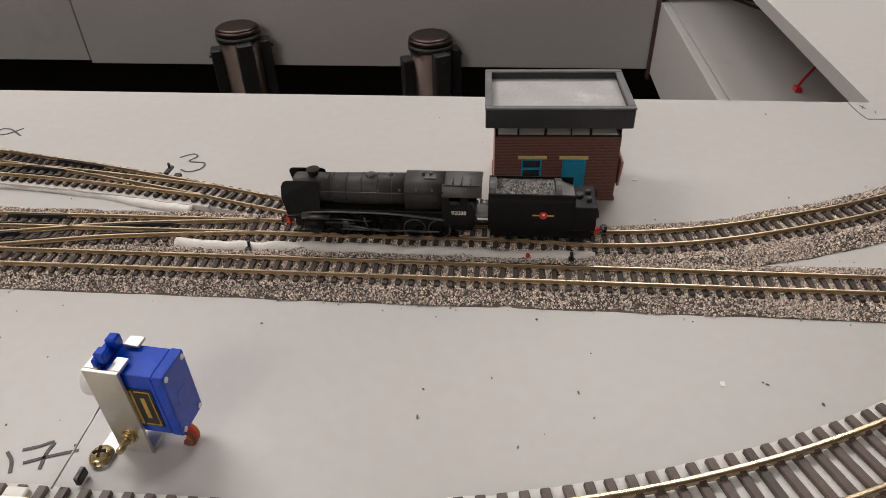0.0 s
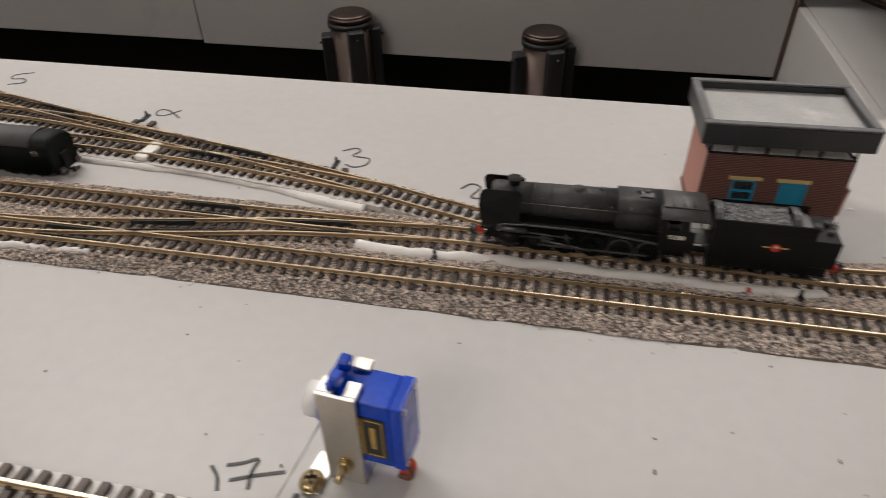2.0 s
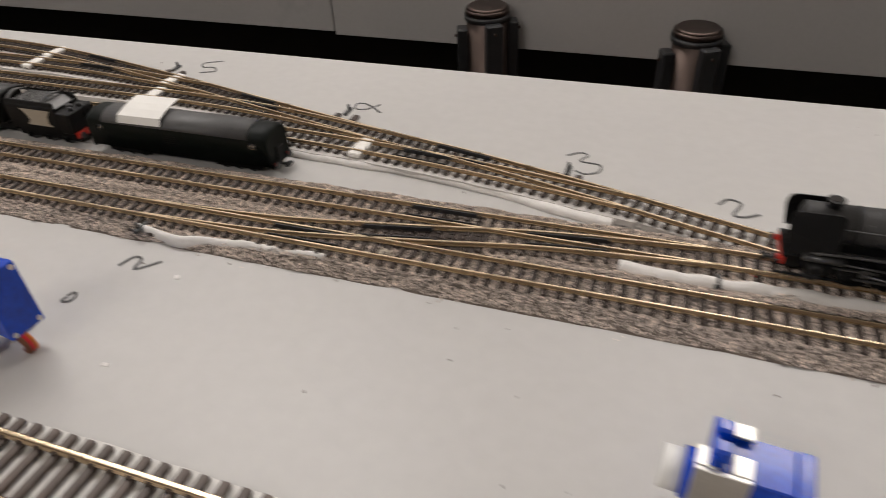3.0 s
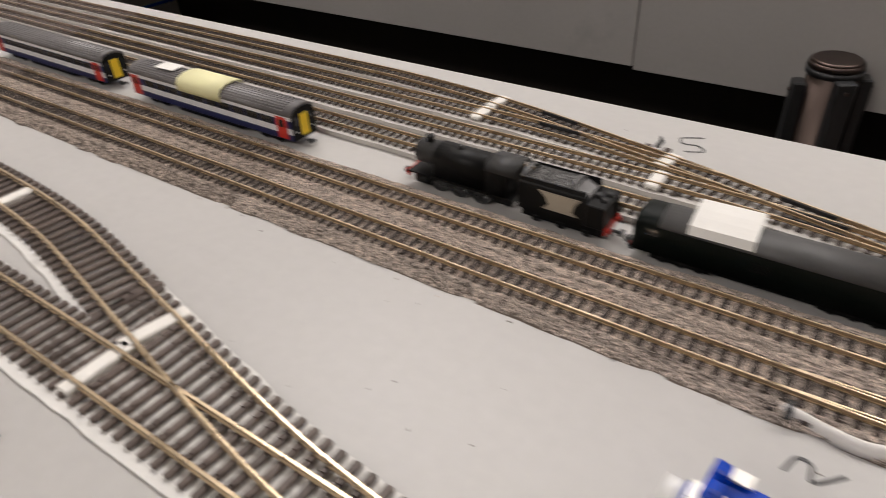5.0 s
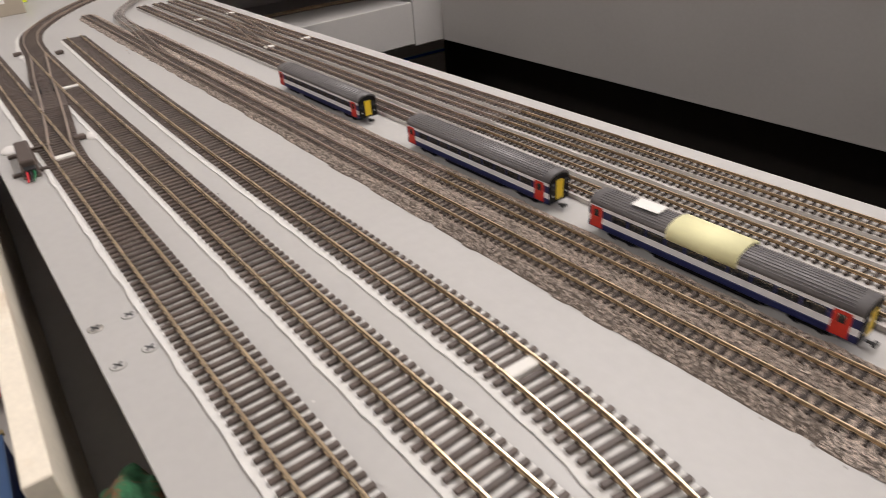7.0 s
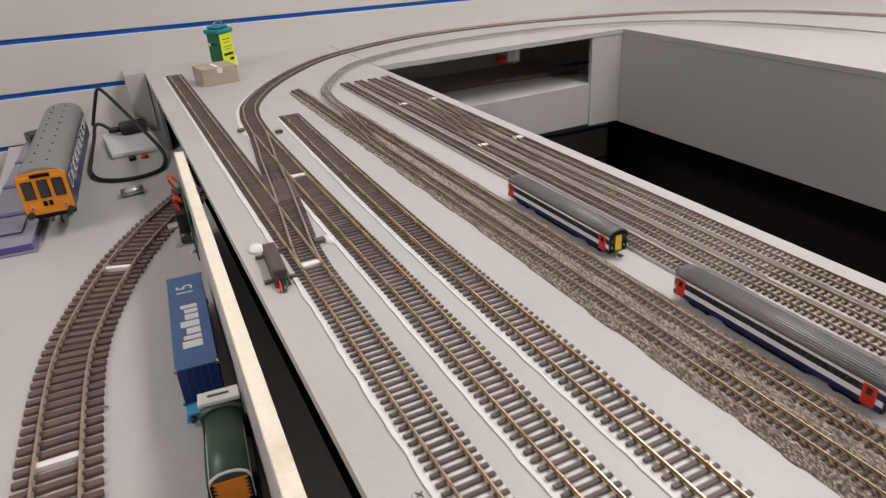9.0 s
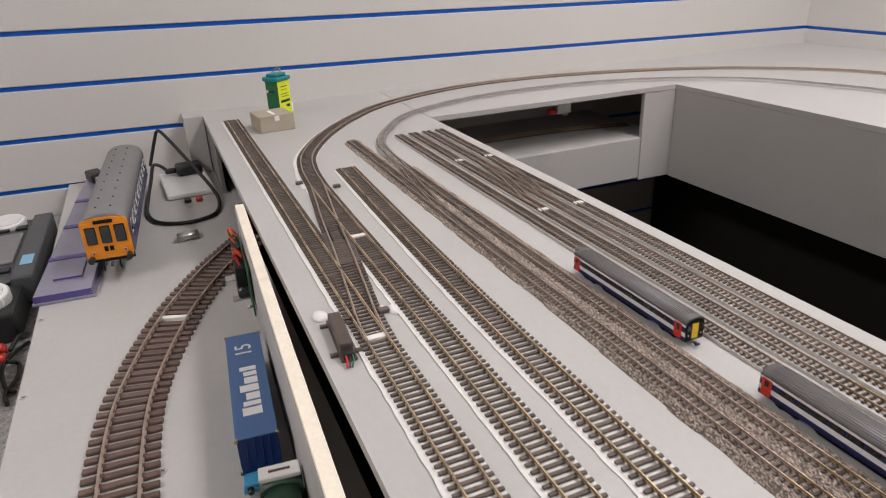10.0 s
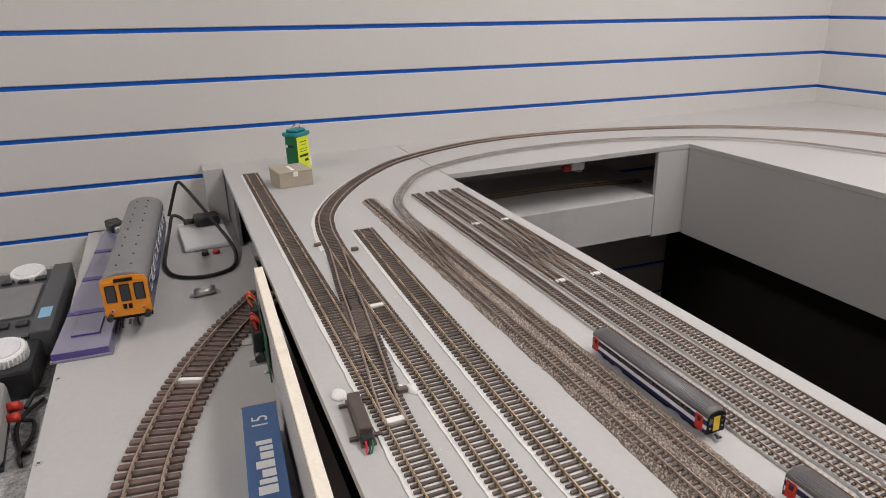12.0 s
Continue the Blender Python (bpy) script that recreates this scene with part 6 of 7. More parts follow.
def o_railcar(at):
    """A single-unit railcar with a domed roof and orange front."""
    t = thing("large_railcar", "large blue railcar with orange front and grey roof", "railcar", at=at)
    L, w = 0.402, 0.0300
    zb, zt = 0.0200, 0.0640
    part("body", bm_box(0.001, L, -w, w, zb, zt, 0.001), NAVY, t)
    st = [(-0.0005, 0.90), (0.004, 0.97), (0.014, 1.0), (L - 0.014, 1.0), (L - 0.004, 0.95), (L, 0.86)]
    b = bmesh.new()
    prof = [(w * 1.01 * math.cos(math.pi * k / 18), 0.0215 * math.sin(math.pi * k / 18) ** 0.75) for k in range(19)]
    rings = [[b.verts.new((x, y * (0.9 + 0.1 * k), zt + 0.0002 + z * k)) for y, z in prof] for x, k in st]
    n = len(prof)
    for a, c in zip(rings, rings[1:]):
        for k in range(n):
            b.faces.new((a[k], c[k], c[(k + 1) % n], a[(k + 1) % n])).smooth = True
    b.faces.new(rings[0])
    b.faces.new(rings[-1][::-1])
    bmesh.ops.recalc_face_normals(b, faces=b.faces[:])
    roof = part("roof", b, ROOF_OO, t, "smooth weathered grey roof")
    for k in range(9):
        for s in (-1, 1):
            part("roof_vent", placed(bm_cyl(0.0016, 0.0016, 10, 0.0012), 0.028 + k * 0.042, s * 0.0095, zt + 0.0203), BLACK, roof)
    f = part("cab_front", bm_box(-0.0030, 0.0008, -w, w, zb - 0.001, zt + 0.0100, 0.0016, 2), ORANGE, t, "bright orange cab front")
    part("front_top", bm_profile([(w * 0.97 * math.cos(math.pi * k / 14), zt + 0.0095 + 0.0060 * math.sin(math.pi * k / 14)) for k in range(15)], -0.0025, 0.0008), ORANGE, f)
    for y, wd in ((-0.0182, 0.0122), (0.0, 0.0118), (0.0182, 0.0122)):
        part("window_frame", bm_box(-0.0042, -0.0028, y - wd / 2 - 0.0005, y + wd / 2 + 0.0005, 0.0425, 0.0675, 0.0005), BLACK, f)
        part("windscreen", bm_box(-0.0047, -0.0042, y - wd / 2 + 0.0002, y + wd / 2 - 0.0002, 0.0432, 0.0668, 0.0004), GLASS_DARK, f)
    part("headcode_box", bm_box(-0.0050, 0.001, -0.012, 0.012, zt + 0.0075, zt + 0.0120, 0.0008), BLACK, f)
    for s in (-1, 1):
        part("grille", bm_box(-0.0038, -0.0028, s * 0.0035 - 0.0024, s * 0.0035 + 0.0024, 0.0310, 0.0380), BLACK, f)
        part("tail_lamp", bm_cyl(0.0026, 0.0016, 14, m=along((-0.0030, s * 0.0200, 0.0300), (-1, s * 0.0200, 0.0300))), ALU, f)
        part("lamp_glass", bm_cyl(0.0017, 0.0006, 12, m=along((-0.0046, s * 0.0200, 0.0300), (-1, s * 0.0200, 0.0300))), RED, f)
        part("buffer", bm_rod((-0.003, s * 0.0240, 0.0215), (-0.0120, s * 0.0240, 0.0215), 0.0042, 14), BLACK_PLASTIC, t)
        for k in range(9):
            x = 0.022 + k * 0.0415
            part("window", bm_box(x, x + 0.018, s * w - 0.0003, s * w + 0.0003, 0.0430, 0.0590, 0.0008), GLASS_DARK, t)
            part("window_surround", bm_box(x - 0.0012, x + 0.0192, s * w - 0.0002, s * w + 0.0002, 0.0418, 0.0602, 0.0008), SILVER, t)
            part("door", bm_box(x + 0.0245, x + 0.0385, s * w - 0.0003, s * w + 0.0003, 0.0220, 0.0620, 0.0004), NAVY, t)
            part("door_window", bm_box(x + 0.0275, x + 0.0355, s * w - 0.0006, s * w + 0.0006, 0.0440, 0.0590, 0.0004), SILVER, t)
    part("buffer_beam", bm_box(-0.0028, 0.003, -w, w, 0.0160, 0.0240, 0.0006), BLACK, t)
    part("underframe", bm_box(0.10, 0.32, -0.020, 0.020, 0.0080, 0.0200, 0.001), BLACK, t)
    part("coupling_hook", bm_box(-0.014, -0.003, -0.002, 0.002, 0.0110, 0.0150, 0.0005), GUNMETAL, t)
    for s in (-1, 1):
        part("brake_pipe", bm_tube([(-0.003, s * 0.010, 0.017), (-0.010, s * 0.010, 0.014), (-0.010, s * 0.011, 0.006)], 0.0012), BLACK, t)
    for xb in (0.055, L - 0.055):
        bg = part("bogie", bm_box(xb - 0.034, xb + 0.034, -0.0240, 0.0240, 0.0060, 0.0160, 0.001), BLACK, t)
        for xa in (-0.024, 0.024):
            for s in (-1, 1):
                part("wheel", placed(bm_disc_wheel(0.0105, 0.0045, s * 0.0170), xb + xa, 0, 0.0105), GUNMETAL, bg)


o_railcar(pose(-1.4600, -0.2170, ZL + 0.0160, 0, 0, 176.5))

# ---- clutter on the lower table ----
ad = thing("socket_plate", "white plastic plate with a black plug and switches", "socket", at=pose(-1.874, -0.0950, ZL + 0.0003, 0, 0, 3))
part("plate", bm_box(-0.080, 0.085, -0.046, 0.044, 0, 0.010, 0.003, 2), WHITE, ad)
part("plug", bm_box(-0.075, -0.030, -0.014, 0.036, 0.0102, 0.030, 0.006, 2), BLACK_PLASTIC, ad, "black mains plug")
part("plug_neck", bm_rod((-0.052, -0.014, 0.020), (-0.052, -0.034, 0.020), 0.006, 12), BLACK_PLASTIC, ad)
solid("push_button", placed(bm_cyl(0.0065, 0.007, 16, 0.006), 0, 0, 0), RED, "small red plastic cap on the table", "cap", at=pose(-1.762, -0.0820, ZL + 0.0003))
solid("push_button", placed(bm_cyl(0.0065, 0.007, 16, 0.006), 0, 0, 0), BLACK_PLASTIC, "small black plastic cap on the table", "cap", at=pose(-1.762, -0.1020, ZL + 0.0003))
solid("power_cable", bm_tube([(-1.926, -0.126, -0.095), (-1.930, -0.140, -0.082), (-1.925, -0.152, -0.080), (-1.89, -0.160, -0.098), (-1.80, -0.170, -0.1105), (-1.72, -0.172, -0.1112), (-1.665, -0.155, -0.1112), (-1.642, -0.110, -0.1112), (-1.66, -0.066, -0.1112), (-1.712, -0.051, -0.1100), (-1.76, -0.054, -0.098), (-1.85, -0.080, -0.070), (-1.945, -0.118, -0.027), (-1.966, -0.131, -0.020), (-1.970, -0.142, -0.045), (-1.970, -0.158, -0.090)], 0.0034, 10), WIRE_BLACK, "thick looped black power cable", "cable")
tb = thing("metal_tube", "two short silver tubes in a clear bag", "tube", at=pose(-1.568, -0.115, ZL + 0.0003, 0, 0, 98))
part("tube", bm_rod((-0.016, 0, 0.0062), (0.016, 0, 0.0062), 0.0060, 18), ALU, tb)
part("tube", bm_rod((-0.014, 0.011, 0.0052), (0.018, 0.011, 0.0052), 0.0048, 18), ALU, tb)
bx = thing("black_fob", "small black and silver device by the wall", "device", at=pose(-1.965, -0.262, ZL + 0.012, 0, 0, 20))
part("case", bm_box(-0.020, 0.022, -0.014, 0.014, 0, 0.020, 0.003), BLACK_PLASTIC, bx)
part("clip", bm_box(0.0225, 0.034, -0.009, 0.009, 0.001, 0.014, 0.002), ALU, bx)


def control_dial(parent, x, y, z, r):
    """A ribbed white knob, leaning a little towards the operator."""
    m = Matrix.Translation((x, y, z)) @ Matrix.Rotation(radians(8), 4, "Y")
    d = part("dial", bm_cyl(r, 0.017, 40, r * 0.95, m), WHITE, parent, "ribbed white control dial")
    for k in range(36):
        a = k * math.tau / 36
        bb = bm_box(-0.0009, 0.0009, -0.0009, 0.0009, 0.001, 0.0155)
        bmesh.ops.transform(bb, matrix=m @ Matrix.Translation((r * math.cos(a), r * math.sin(a), 0)), verts=bb.verts)
        part("rib", bb, WHITE, d)
    part("dial_top", bm_cyl(r * 0.80, 0.0012, 40, r * 0.76, m @ Matrix.Translation((0, 0, 0.0171))), SILVER, d)


ct = thing("train_controller", "dark grey train controller with two white dials on granite", "controller", "controllers", at=pose(0, 0, -0.1748))
part("case", bm_box(-1.865, -1.455, -0.640, -0.350, 0.0, 0.044, 0.005, 2), BLACK_PLASTIC, ct)
part("side_rail", bm_box(-1.850, -1.552, -0.365, -0.335, 0.012, 0.056, 0.003, 2), GREY_PLASTIC, ct)
part("deck", bm_box(-1.845, -1.560, -0.630, -0.3655, 0.0442, 0.0490, 0.002), GREY_PLASTIC, ct)
part("display", bm_box(-1.765, -1.630, -0.600, -0.372, 0.0492, 0.0535, 0.0012), ROOF_OO, ct, "pale grey display panel")
for k in range(8):
    for x in (-1.795, -1.600):
        part("key", bm_box(x - 0.008, x + 0.008, -0.388 - k * 0.026, -0.371 - k * 0.026, 0.0492, 0.0540, 0.001), BLACK_PLASTIC, ct)
part("badge", bm_box(-1.640, -1.600, -0.358, -0.341, 0.0561, 0.0566), PALE_BLUE, ct, "pale blue badge")
control_dial(ct, -1.822, -0.402, 0.0445, 0.027)
control_dial(ct, -1.500, -0.388, 0.0445, 0.031)
h = thing("handset", "light grey handset with red buttons and lead plugs", "handset", "controllers", at=pose(-1.362, -0.420, -0.1747, 0, 0, 6))
part("case", bm_box(-0.072, 0.080, -0.075, 0.052, 0.006, 0.046, 0.010, 3), LIGHT_PLASTIC, h)
part("base", bm_box(-0.068, 0.076, -0.071, 0.050, 0.0, 0.0058, 0.001), BLACK_PLASTIC, h)
for k in range(3):
    part("button", bm_box(-0.055 + k * 0.034, -0.036 + k * 0.034, 0.004, 0.024, 0.0455, 0.0500, 0.002), RED if k != 1 else BLACK_PLASTIC, h)
for k, z in enumerate((0.014, 0.026, 0.020)):
    part("lead_plug", bm_rod((-0.045 + k * 0.018, 0.052, z), (-0.045 + k * 0.018, 0.066, z), 0.0055, 12), RED, h, "red lead plug")
for pts in ([(-1.395, -0.352, -0.155), (-1.420, -0.344, -0.150), (-1.455, -0.340, -0.165), (-1.470, -0.352, -0.171), (-1.48, -0.38, -0.171)],
            [(-1.375, -0.354, -0.160), (-1.385, -0.345, -0.171), (-1.350, -0.342, -0.171), (-1.315, -0.350, -0.171), (-1.29, -0.345, -0.171)],
            [(-1.440, -0.340, -0.171), (-1.405, -0.356, -0.168), (-1.375, -0.362, -0.170), (-1.330, -0.352, -0.171), (-1.315, -0.340, -0.171)]):
    solid("control_cable", bm_tube(pts, 0.0026, 8), WIRE_BLACK, "black lead curling beside the grey handset", "cable", "control cables")

# patterned cloth pushed between the table and the plank
b = bmesh.new()
bmesh.ops.create_uvsphere(b, u_segments=48, v_segments=24, radius=1)
for v in b.verts:
    k = 1 + 0.16 * noise.noise(v.co * 2.2) + 0.05 * noise.noise(v.co * 7)
    v.co = Vector((v.co.x * 0.050 * k, v.co.y * 0.020 * k, v.co.z * 0.040 * k))
for f in b.faces:
    f.smooth = True
# cloth's green is deepened for the shade below the table edge
CLOTH = mat("patterned_green_cloth", (0.025, 0.12, 0.05), 0.9, var=0.45, scale=200, fine=900, bump=0.7, stain=(0.28, 0.05, 0.02), stain_at=0.5, stain_scale=70)
solid("patterned_cloth", b, CLOTH, "crumpled green and orange patterned cloth", "cloth", at=pose(-0.573, -0.0500, ZL + 0.0680, 0, 0, -3))

# ---- things on the main table ----
cb = thing("card_box", "small plain grey-brown card box, lid taped", "box", at=pose(-1.735, 0.0455, 0.0002, 0, 0, 7))
part("box_body", bm_box(-0.066, 0, 0.0, 0.0640, 0, 0.0280, 0.0008), CARDBOARD, cb)
part("lid", bm_box(-0.0665, 0.0005, -0.0005, 0.0645, 0.0282, 0.0292, 0.0004), CARDBOARD, cb)
part("tape", bm_box(-0.052, -0.012, 0.028, 0.0340, 0.0293, 0.0297), PAPER, cb, "torn pale tape")
part("tape", bm_box(0.0006, 0.0010, 0.027, 0.036, 0.0200, 0.0290), PAPER, cb)
gb = thing("glue_box", "green carton with a fluorescent yellow label", "carton", at=pose(-1.868, 0.1300, 0.0002, 0, 0, 40))
part("carton", bm_box(-0.030, 0.0, -0.036, 0.0, 0, 0.0720, 0.0006), GREEN_BOX, gb)
part("label_panel", bm_box(0.0001, 0.0005, -0.0355, -0.0005, 0.001, 0.0710), LIME, gb, "fluorescent yellow label panel")
for z, y0, y1, hh in ((0.060, -0.028, -0.008, 0.0016), (0.054, -0.026, -0.010, 0.0012), (0.046, -0.028, -0.006, 0.0012), (0.041, -0.028, -0.006, 0.0012), (0.030, -0.031, -0.004, 0.0050), (0.020, -0.016, -0.005, 0.0050), (0.010, -0.030, -0.014, 0.0022)):
    part("print_bar", bm_box(0.0006, 0.0008, y0, y1, z, z + hh), BLACK_PLASTIC if z != 0.010 else GREEN_BOX, gb)
part("side_mark", bm_box(-0.024, -0.008, -0.0364, -0.0361, 0.0500, 0.0550), BLACK_PLASTIC, gb)
part("side_mark", bm_cyl(0.0030, 0.0003, 14, m=along((-0.026, -0.0361, 0.0525), (-0.026, -1, 0.0525))), WHITE, gb)
part("top_cap", bm_box(-0.034, 0.004, -0.040, 0.004, 0.0722, 0.0800, 0.002), TEAL_PLASTIC, gb, "teal plastic top")
part("lid_neck", bm_box(-0.028, -0.002, -0.034, -0.002, 0.0802, 0.0860, 0.002), TEAL_PLASTIC, gb)
part("coil", bm_tube([(-0.024, -0.020, 0.0860), (-0.020, -0.010, 0.0930), (-0.012, -0.008, 0.0935), (-0.005, -0.016, 0.0880)], 0.0012), BRASS, gb)
part("pale_flap", bm_box(-0.012, -0.004, 0.0002, 0.010, 0.006, 0.024, 0.001), PAPER, gb)

pm = thing("point_motor", "dark brown surface point motor beside a turnout", "point motor", at=pose(-0.9700, -0.0170, 0.0001, 0, 0, -4))
part("base", bm_box(-0.034, 0.034, -0.0065, 0.0065, 0, 0.0022, 0.0005), SLEEPER, pm)
part("housing", bm_box(-0.028, 0.026, -0.0055, 0.0055, 0.0022, 0.0125, 0.0016, 2), SLEEPER, pm)
for x in (-0.026, 0.022):
    part("fixing_lug", bm_box(x - 0.002, x + 0.002, -0.0130, 0.0130, 0, 0.0026, 0.0004), SLEEPER, pm)
part("drive_bar", bm_box(-0.030, -0.026, 0.004, 0.022, 0.0028, 0.0042), SLEEPER, pm)
part("terminal", bm_box(0.026, 0.034, -0.0045, 0.0045, 0.0022, 0.0080, 0.0006), BLACK_PLASTIC, pm)
for k, mm in enumerate((WIRE_RED, WIRE_BLACK, GREEN_BOX)):
    part("wire", bm_tube([(0.033, -0.0025 + 0.0025 * k, 0.006), (0.039, -0.0028 + 0.0025 * k, 0.0045), (0.043, -0.0040 + 0.0020 * k, 0.0010)], 0.0008), mm, pm)


def blob(x, y, rx, ry, h, label):
    b = bmesh.new()
    bmesh.ops.create_uvsphere(b, u_segments=18, v_segments=9, radius=1)
    for v in b.verts:
        k = 1 + 0.18 * noise.noise(v.co * 2 + Vector((x * 50, y * 50, 0)))
        v.co = Vector((v.co.x * rx * k, v.co.y * ry * k, v.co.z * h))
    bmesh.ops.bisect_plane(b, geom=b.verts[:] + b.edges[:] + b.faces[:], plane_co=(0, 0, 0), plane_no=(0, 0, -1), clear_outer=True)
    for f in b.faces:
        f.smooth = True
    solid("filler_blob", b, GLUE, label, "filler", "filler blobs", at=pose(x, y, 0.0001))


blob(-1.016, -0.0235, 0.0095, 0.0070, 0.0045, "round blob of white filler beside a point motor")
blob(-0.998, 0.0385, 0.0090, 0.0055, 0.0042, "smeared blob of white filler beside a turnout")
blob(-1.005, 0.0300, 0.0050, 0.0030, 0.0030, "small blob of white filler")
tb2 = thing("tie_bar", "dark turnout tie bar lever beside the rail", "tie bar", "tie bars")
for x, y, s in ((-0.998, 0.0290, 1.0), (-1.400, 0.0420, 1.0), (-1.360, 0.0850, 1.0)):
    part("lever", bm_box(x - 0.0030, x + 0.0030, y - 0.0050, y + 0.0050, 0.0005, 0.0050, 0.0008), SLEEPER, tb2)
for x, y in ((-0.004, 0.2545), (-0.128, 0.2860), (-0.262, 0.3170), (0.060, 0.1930), (0.198, 0.1925), (-0.166, 0.1655)):
    t = thing("tie_bar", "small black turnout tie bar at the sleeper ends", "tie bar", "tie bars", at=pose(x, y, 0.0035))
    part("bar", bm_box(-0.0012, 0.0012, -0.0040, 0.0040, 0, 0.0016, 0.0003), BLACK_PLASTIC, t)
    off = -0.0035 if y > 0.23 else 0.0015
    for dx in (-0.0052, 0.0052):
        part("long_timber", bm_box(dx - 0.0016, dx + 0.0016, off - 0.0030, off + 0.0030, -0.0020, -0.0002, 0.0002), SLEEPER_N, t)
    part("pin", placed(bm_cyl(0.0007, 0.0030, 10), 0, 0.0015 if y > 0.23 else -0.0015, 0.0012), BLACK_PLASTIC, t)
t = thing("tie_bar", "turnout tie bar joined to a servo rod", "tie bar", "tie bars", at=pose(0.0450, 0.0775, 0.0010))
part("bar", bm_box(-0.0009, 0.0009, -0.0024, 0.0024, 0, 0.0034, 0.0004), BLACK_PLASTIC, t)

# ---- marks on the table ----
def ink(name, strokes, width, label, z=0.0003, material=INK):
    """Pen strokes as thin ribbons."""
    b = bmesh.new()
    for s in strokes:
        line = resample(smooth_line(s, 6), 0.0008)
        merge(b, sweep([(p + Vector((0, 0, z - 0.0002)), d) for p, d in line], [(-width / 2, 0), (width / 2, 0), (width / 2, 0.0002), (-width / 2, 0.0002)]))
    return solid(name, b, material, label, "pen mark", "pen marks")


ink("pen_mark", [[(0.0150, 0.0858), (0.0185, 0.0825), (0.0205, 0.0785)], [(0.0195, 0.0868), (0.0240, 0.0885), (0.0280, 0.0905), (0.0278, 0.0860), (0.0290, 0.0805)], [(0.0225, 0.0822), (0.0290, 0.0850), (0.0375, 0.0880)], [(0.0352, 0.0895), (0.0358, 0.0898)]], 0.0011, "handwritten number 17 in black marker on grey paint")
ink("pen_mark", [[(-0.008, 0.2755), (-0.002, 0.2795), (0.0015, 0.2770), (-0.001, 0.2715), (0.008, 0.2700), (0.0085, 0.2640), (0.003, 0.2605), (-0.002, 0.2625)]], 0.0009, "handwritten number 3 in black marker on grey paint")
ink("pen_mark", [[(-0.118, 0.3060), (-0.124, 0.2985), (-0.130, 0.2985), (-0.131, 0.3045), (-0.125, 0.3045), (-0.114, 0.2965)]], 0.0010, "handwritten loop mark in black marker on grey paint")
ink("pen_mark", [[(-0.246, 0.3425), (-0.256, 0.3370), (-0.2535, 0.3310), (-0.246, 0.3320), (-0.2415, 0.3270), (-0.250, 0.3225)]], 0.0010, "handwritten number 5 in black marker on grey paint")
ink("pen_mark", [[(0.060, 0.2500), (0.064, 0.2550), (0.069, 0.2525), (0.066, 0.2440), (0.070, 0.2430), (0.076, 0.2465)]], 0.0011, "handwritten number 2 in marker beside the ladder track")
ink("pen_mark", [[(-0.1625, 0.1455), (-0.160, 0.1520), (-0.156, 0.1515), (-0.1545, 0.1455), (-0.147, 0.1525)]], 0.0012, "handwritten number 2 in marker beside the ballast")
ink("pen_mark", [[(-0.1690, 0.1250), (-0.1675, 0.1275), (-0.1655, 0.1255), (-0.1660, 0.1225), (-0.1690, 0.1220), (-0.1685, 0.1245)]], 0.0010, "small handwritten 6 in marker on grey paint")
ink("pencil_line", [[(0.374, 0.3600), (0.3745, 0.3480), (0.3760, 0.3380)], [(0.3760, 0.3378), (0.384, 0.3380), (0.40, 0.3382)], [(0.379, 0.352), (0.381, 0.356)], [(0.381, 0.352), (0.379, 0.356)], [(0.384, 0.346), (0.385, 0.349)]], 0.0005, "thin pencil outline and initials on grey paint", material=PENCIL)
screw_at = [(-0.694, -0.015, 0), (-0.694, -0.032, 0), (-0.658, -0.015, 0), (-0.655, -0.031, 0), (-1.200, -0.303, ZL), (-1.379, -0.305, ZL), (-1.02, -0.175, ZL)]
for x, y, z in screw_at:
    t = thing("countersunk_screw", "painted-over countersunk screw head", "screw", "screws", at=pose(x, y, z + 0.00015))
    part("head", bm_cyl(0.0040, 0.0004, 18, 0.0034), ALU if z == 0 and y < -0.03 and x < -0.69 else BOARD, t)
    # dark bars on the head stand in for shade in the cross slot
    for a in (35, 125):
        bb = bm_box(-0.0026, 0.0026, -0.0005, 0.0005, 0.0004, 0.0006)
        bmesh.ops.transform(bb, matrix=Matrix.Rotation(radians(a), 4, "Z"), verts=bb.verts)
        part("slot", bb, INK, t)
g = np.random.default_rng(12)
b = bmesh.new()
spots = [(0.167, 0.127), (0.078, 0.149), (0.025, 0.099), (0.321, 0.342), (0.259, 0.131), (0.305, 0.250), (0.239, 0.228), (-1.271, -0.026), (-1.162, 0.224), (-1.282, 0.151), (-0.02, 0.135), (0.13, 0.33)]
spots += [(g.uniform(-1.6, 0.36), g.uniform(0.0, 0.35)) for _ in range(46)] + [(g.uniform(-0.35, 0.36), g.uniform(0.09, 0.165)) for _ in range(30)]
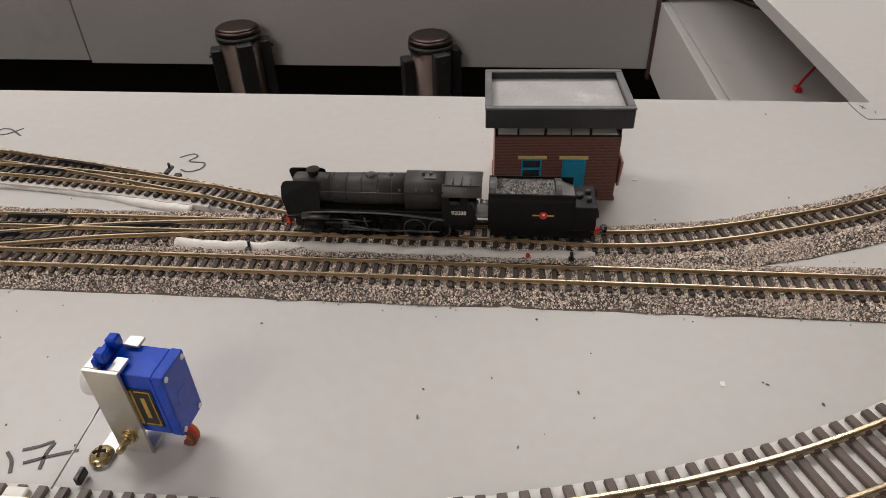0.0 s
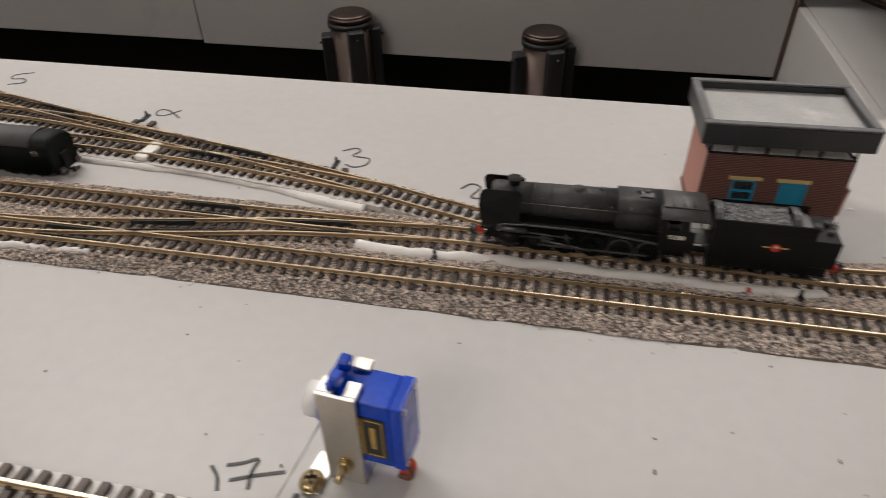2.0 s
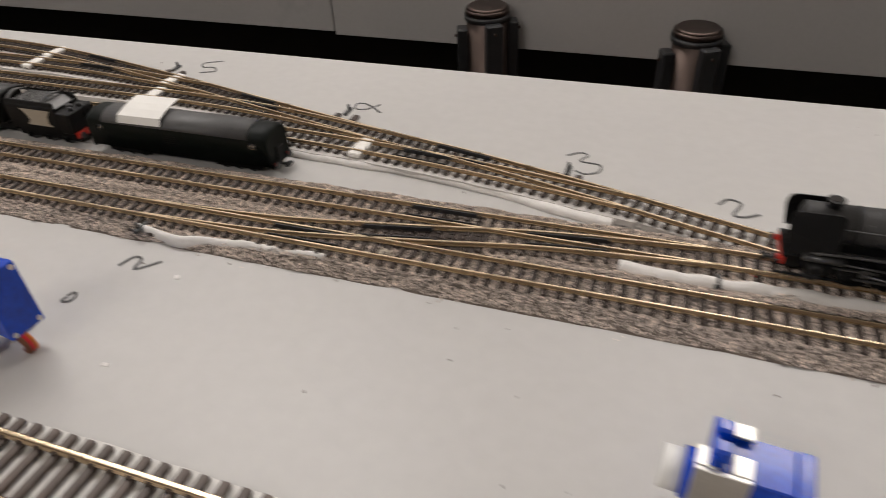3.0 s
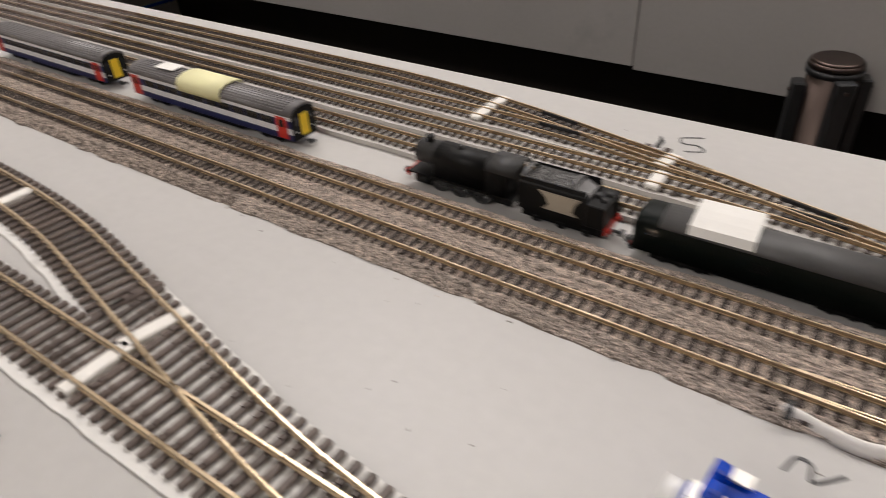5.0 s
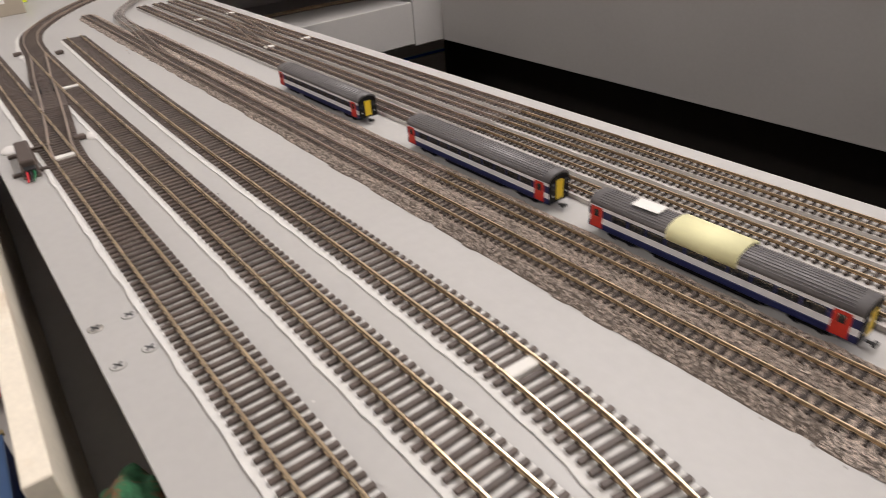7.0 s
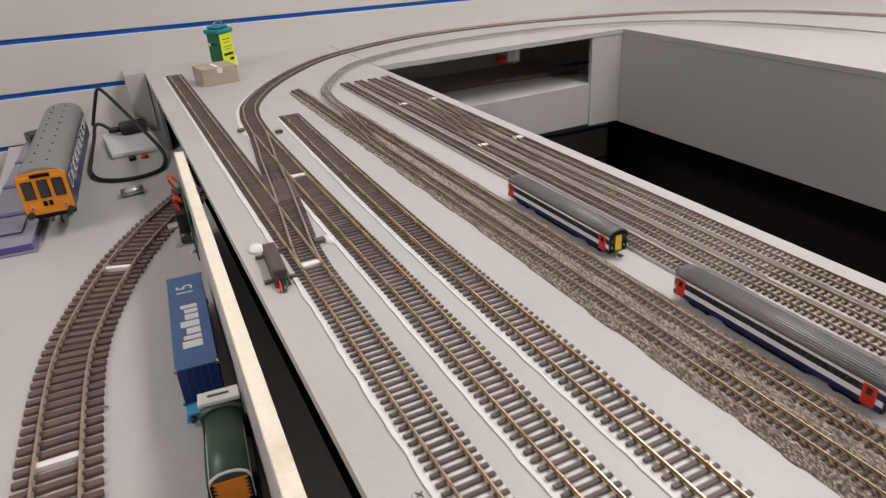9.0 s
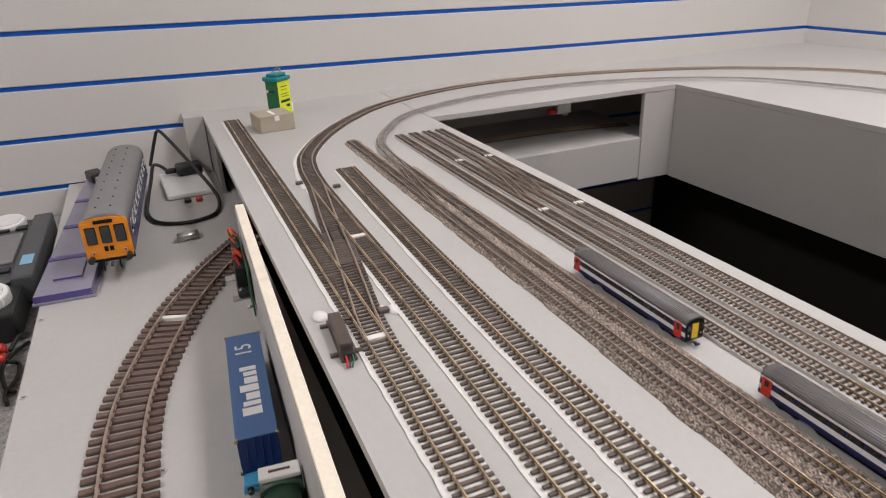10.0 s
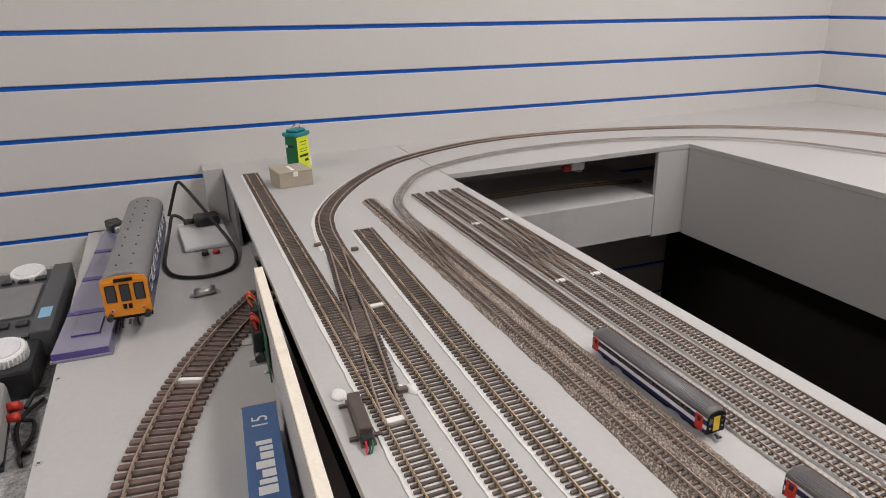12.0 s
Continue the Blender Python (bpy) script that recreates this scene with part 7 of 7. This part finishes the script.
for x, y in spots:
    s = g.uniform(0.0002, 0.0006)
    merge(b, bm_box(-s * g.uniform(0.5, 1.6), s, -s * 0.5, s * 0.5, 0, s * 0.7), Matrix.Translation((x, y, 0.0001)) @ Matrix.Rotation(g.uniform(0, 6), 4, "Z"))
tagged(new("crumbs", mesh_of("crumbs", b, BALLAST_BED)), "tiny dark crumbs scattered on the grey paint", "crumbs", kind="stuff")
b = bmesh.new()
for _ in range(46):
    x, y, s = g.uniform(-1.6, 0.36), g.uniform(0.0, 0.34), g.uniform(0.0005, 0.0012)
    merge(b, bm_box(-s, s, -s * 0.7, s * 0.7, 0, 0.0002), Matrix.Translation((x, y, 0.0001)) @ Matrix.Rotation(g.uniform(0, 6), 4, "Z"))
tagged(new("paint_flecks", mesh_of("paint_flecks", b, GLUE)), "pale flecks of filler on the table", "flecks", kind="stuff")
for x, y, s in ((-0.06, 0.176, 0.003), (0.072, 0.1995, 0.0008), (0.180, 0.1915, 0.0012)):
    t = solid("rust_stain", bm_cyl(s, 0.0012, 12, s * 0.6), RED if s < 0.003 else CARDBOARD, "small dab of red marking paint at a joint", "paint dab", "paint dabs", at=pose(x, y, 0.0045))

# under the table: track feed lamps in the opening, and a red lead on the east shelf
u = thing("feed_connector", "white connector with a small red light under the table", "connector", at=pose(-1.800, 0.722, -0.0465))
part("connector_body", bm_box(-0.008, 0.008, -0.004, 0.030, -0.010, 0.0360, 0.001), WHITE, u)
part("red_cap", bm_box(-0.008, 0.010, -0.026, -0.006, -0.010, 0.002, 0.002), RED, u, "red connector cap")
part("clip", bm_box(-0.006, 0.012, 0.008, 0.020, -0.0140, -0.0102, 0.001), ALU, u)
lead = thing("red_lead", "red lead and clip lying on the grey shelf", "lead", at=pose(0, 0, 0))
part("wire", bm_tube([(0.473, 0.655, -0.1165), (0.485, 0.668, -0.108), (0.51, 0.69, -0.095), (0.56, 0.73, -0.080), (0.64, 0.78, -0.060)], 0.0014), WIRE_RED, lead)
part("clip", bm_box(0.470, 0.4765, 0.648, 0.658, -0.1183, -0.1130, 0.001), WIRE_RED, lead)
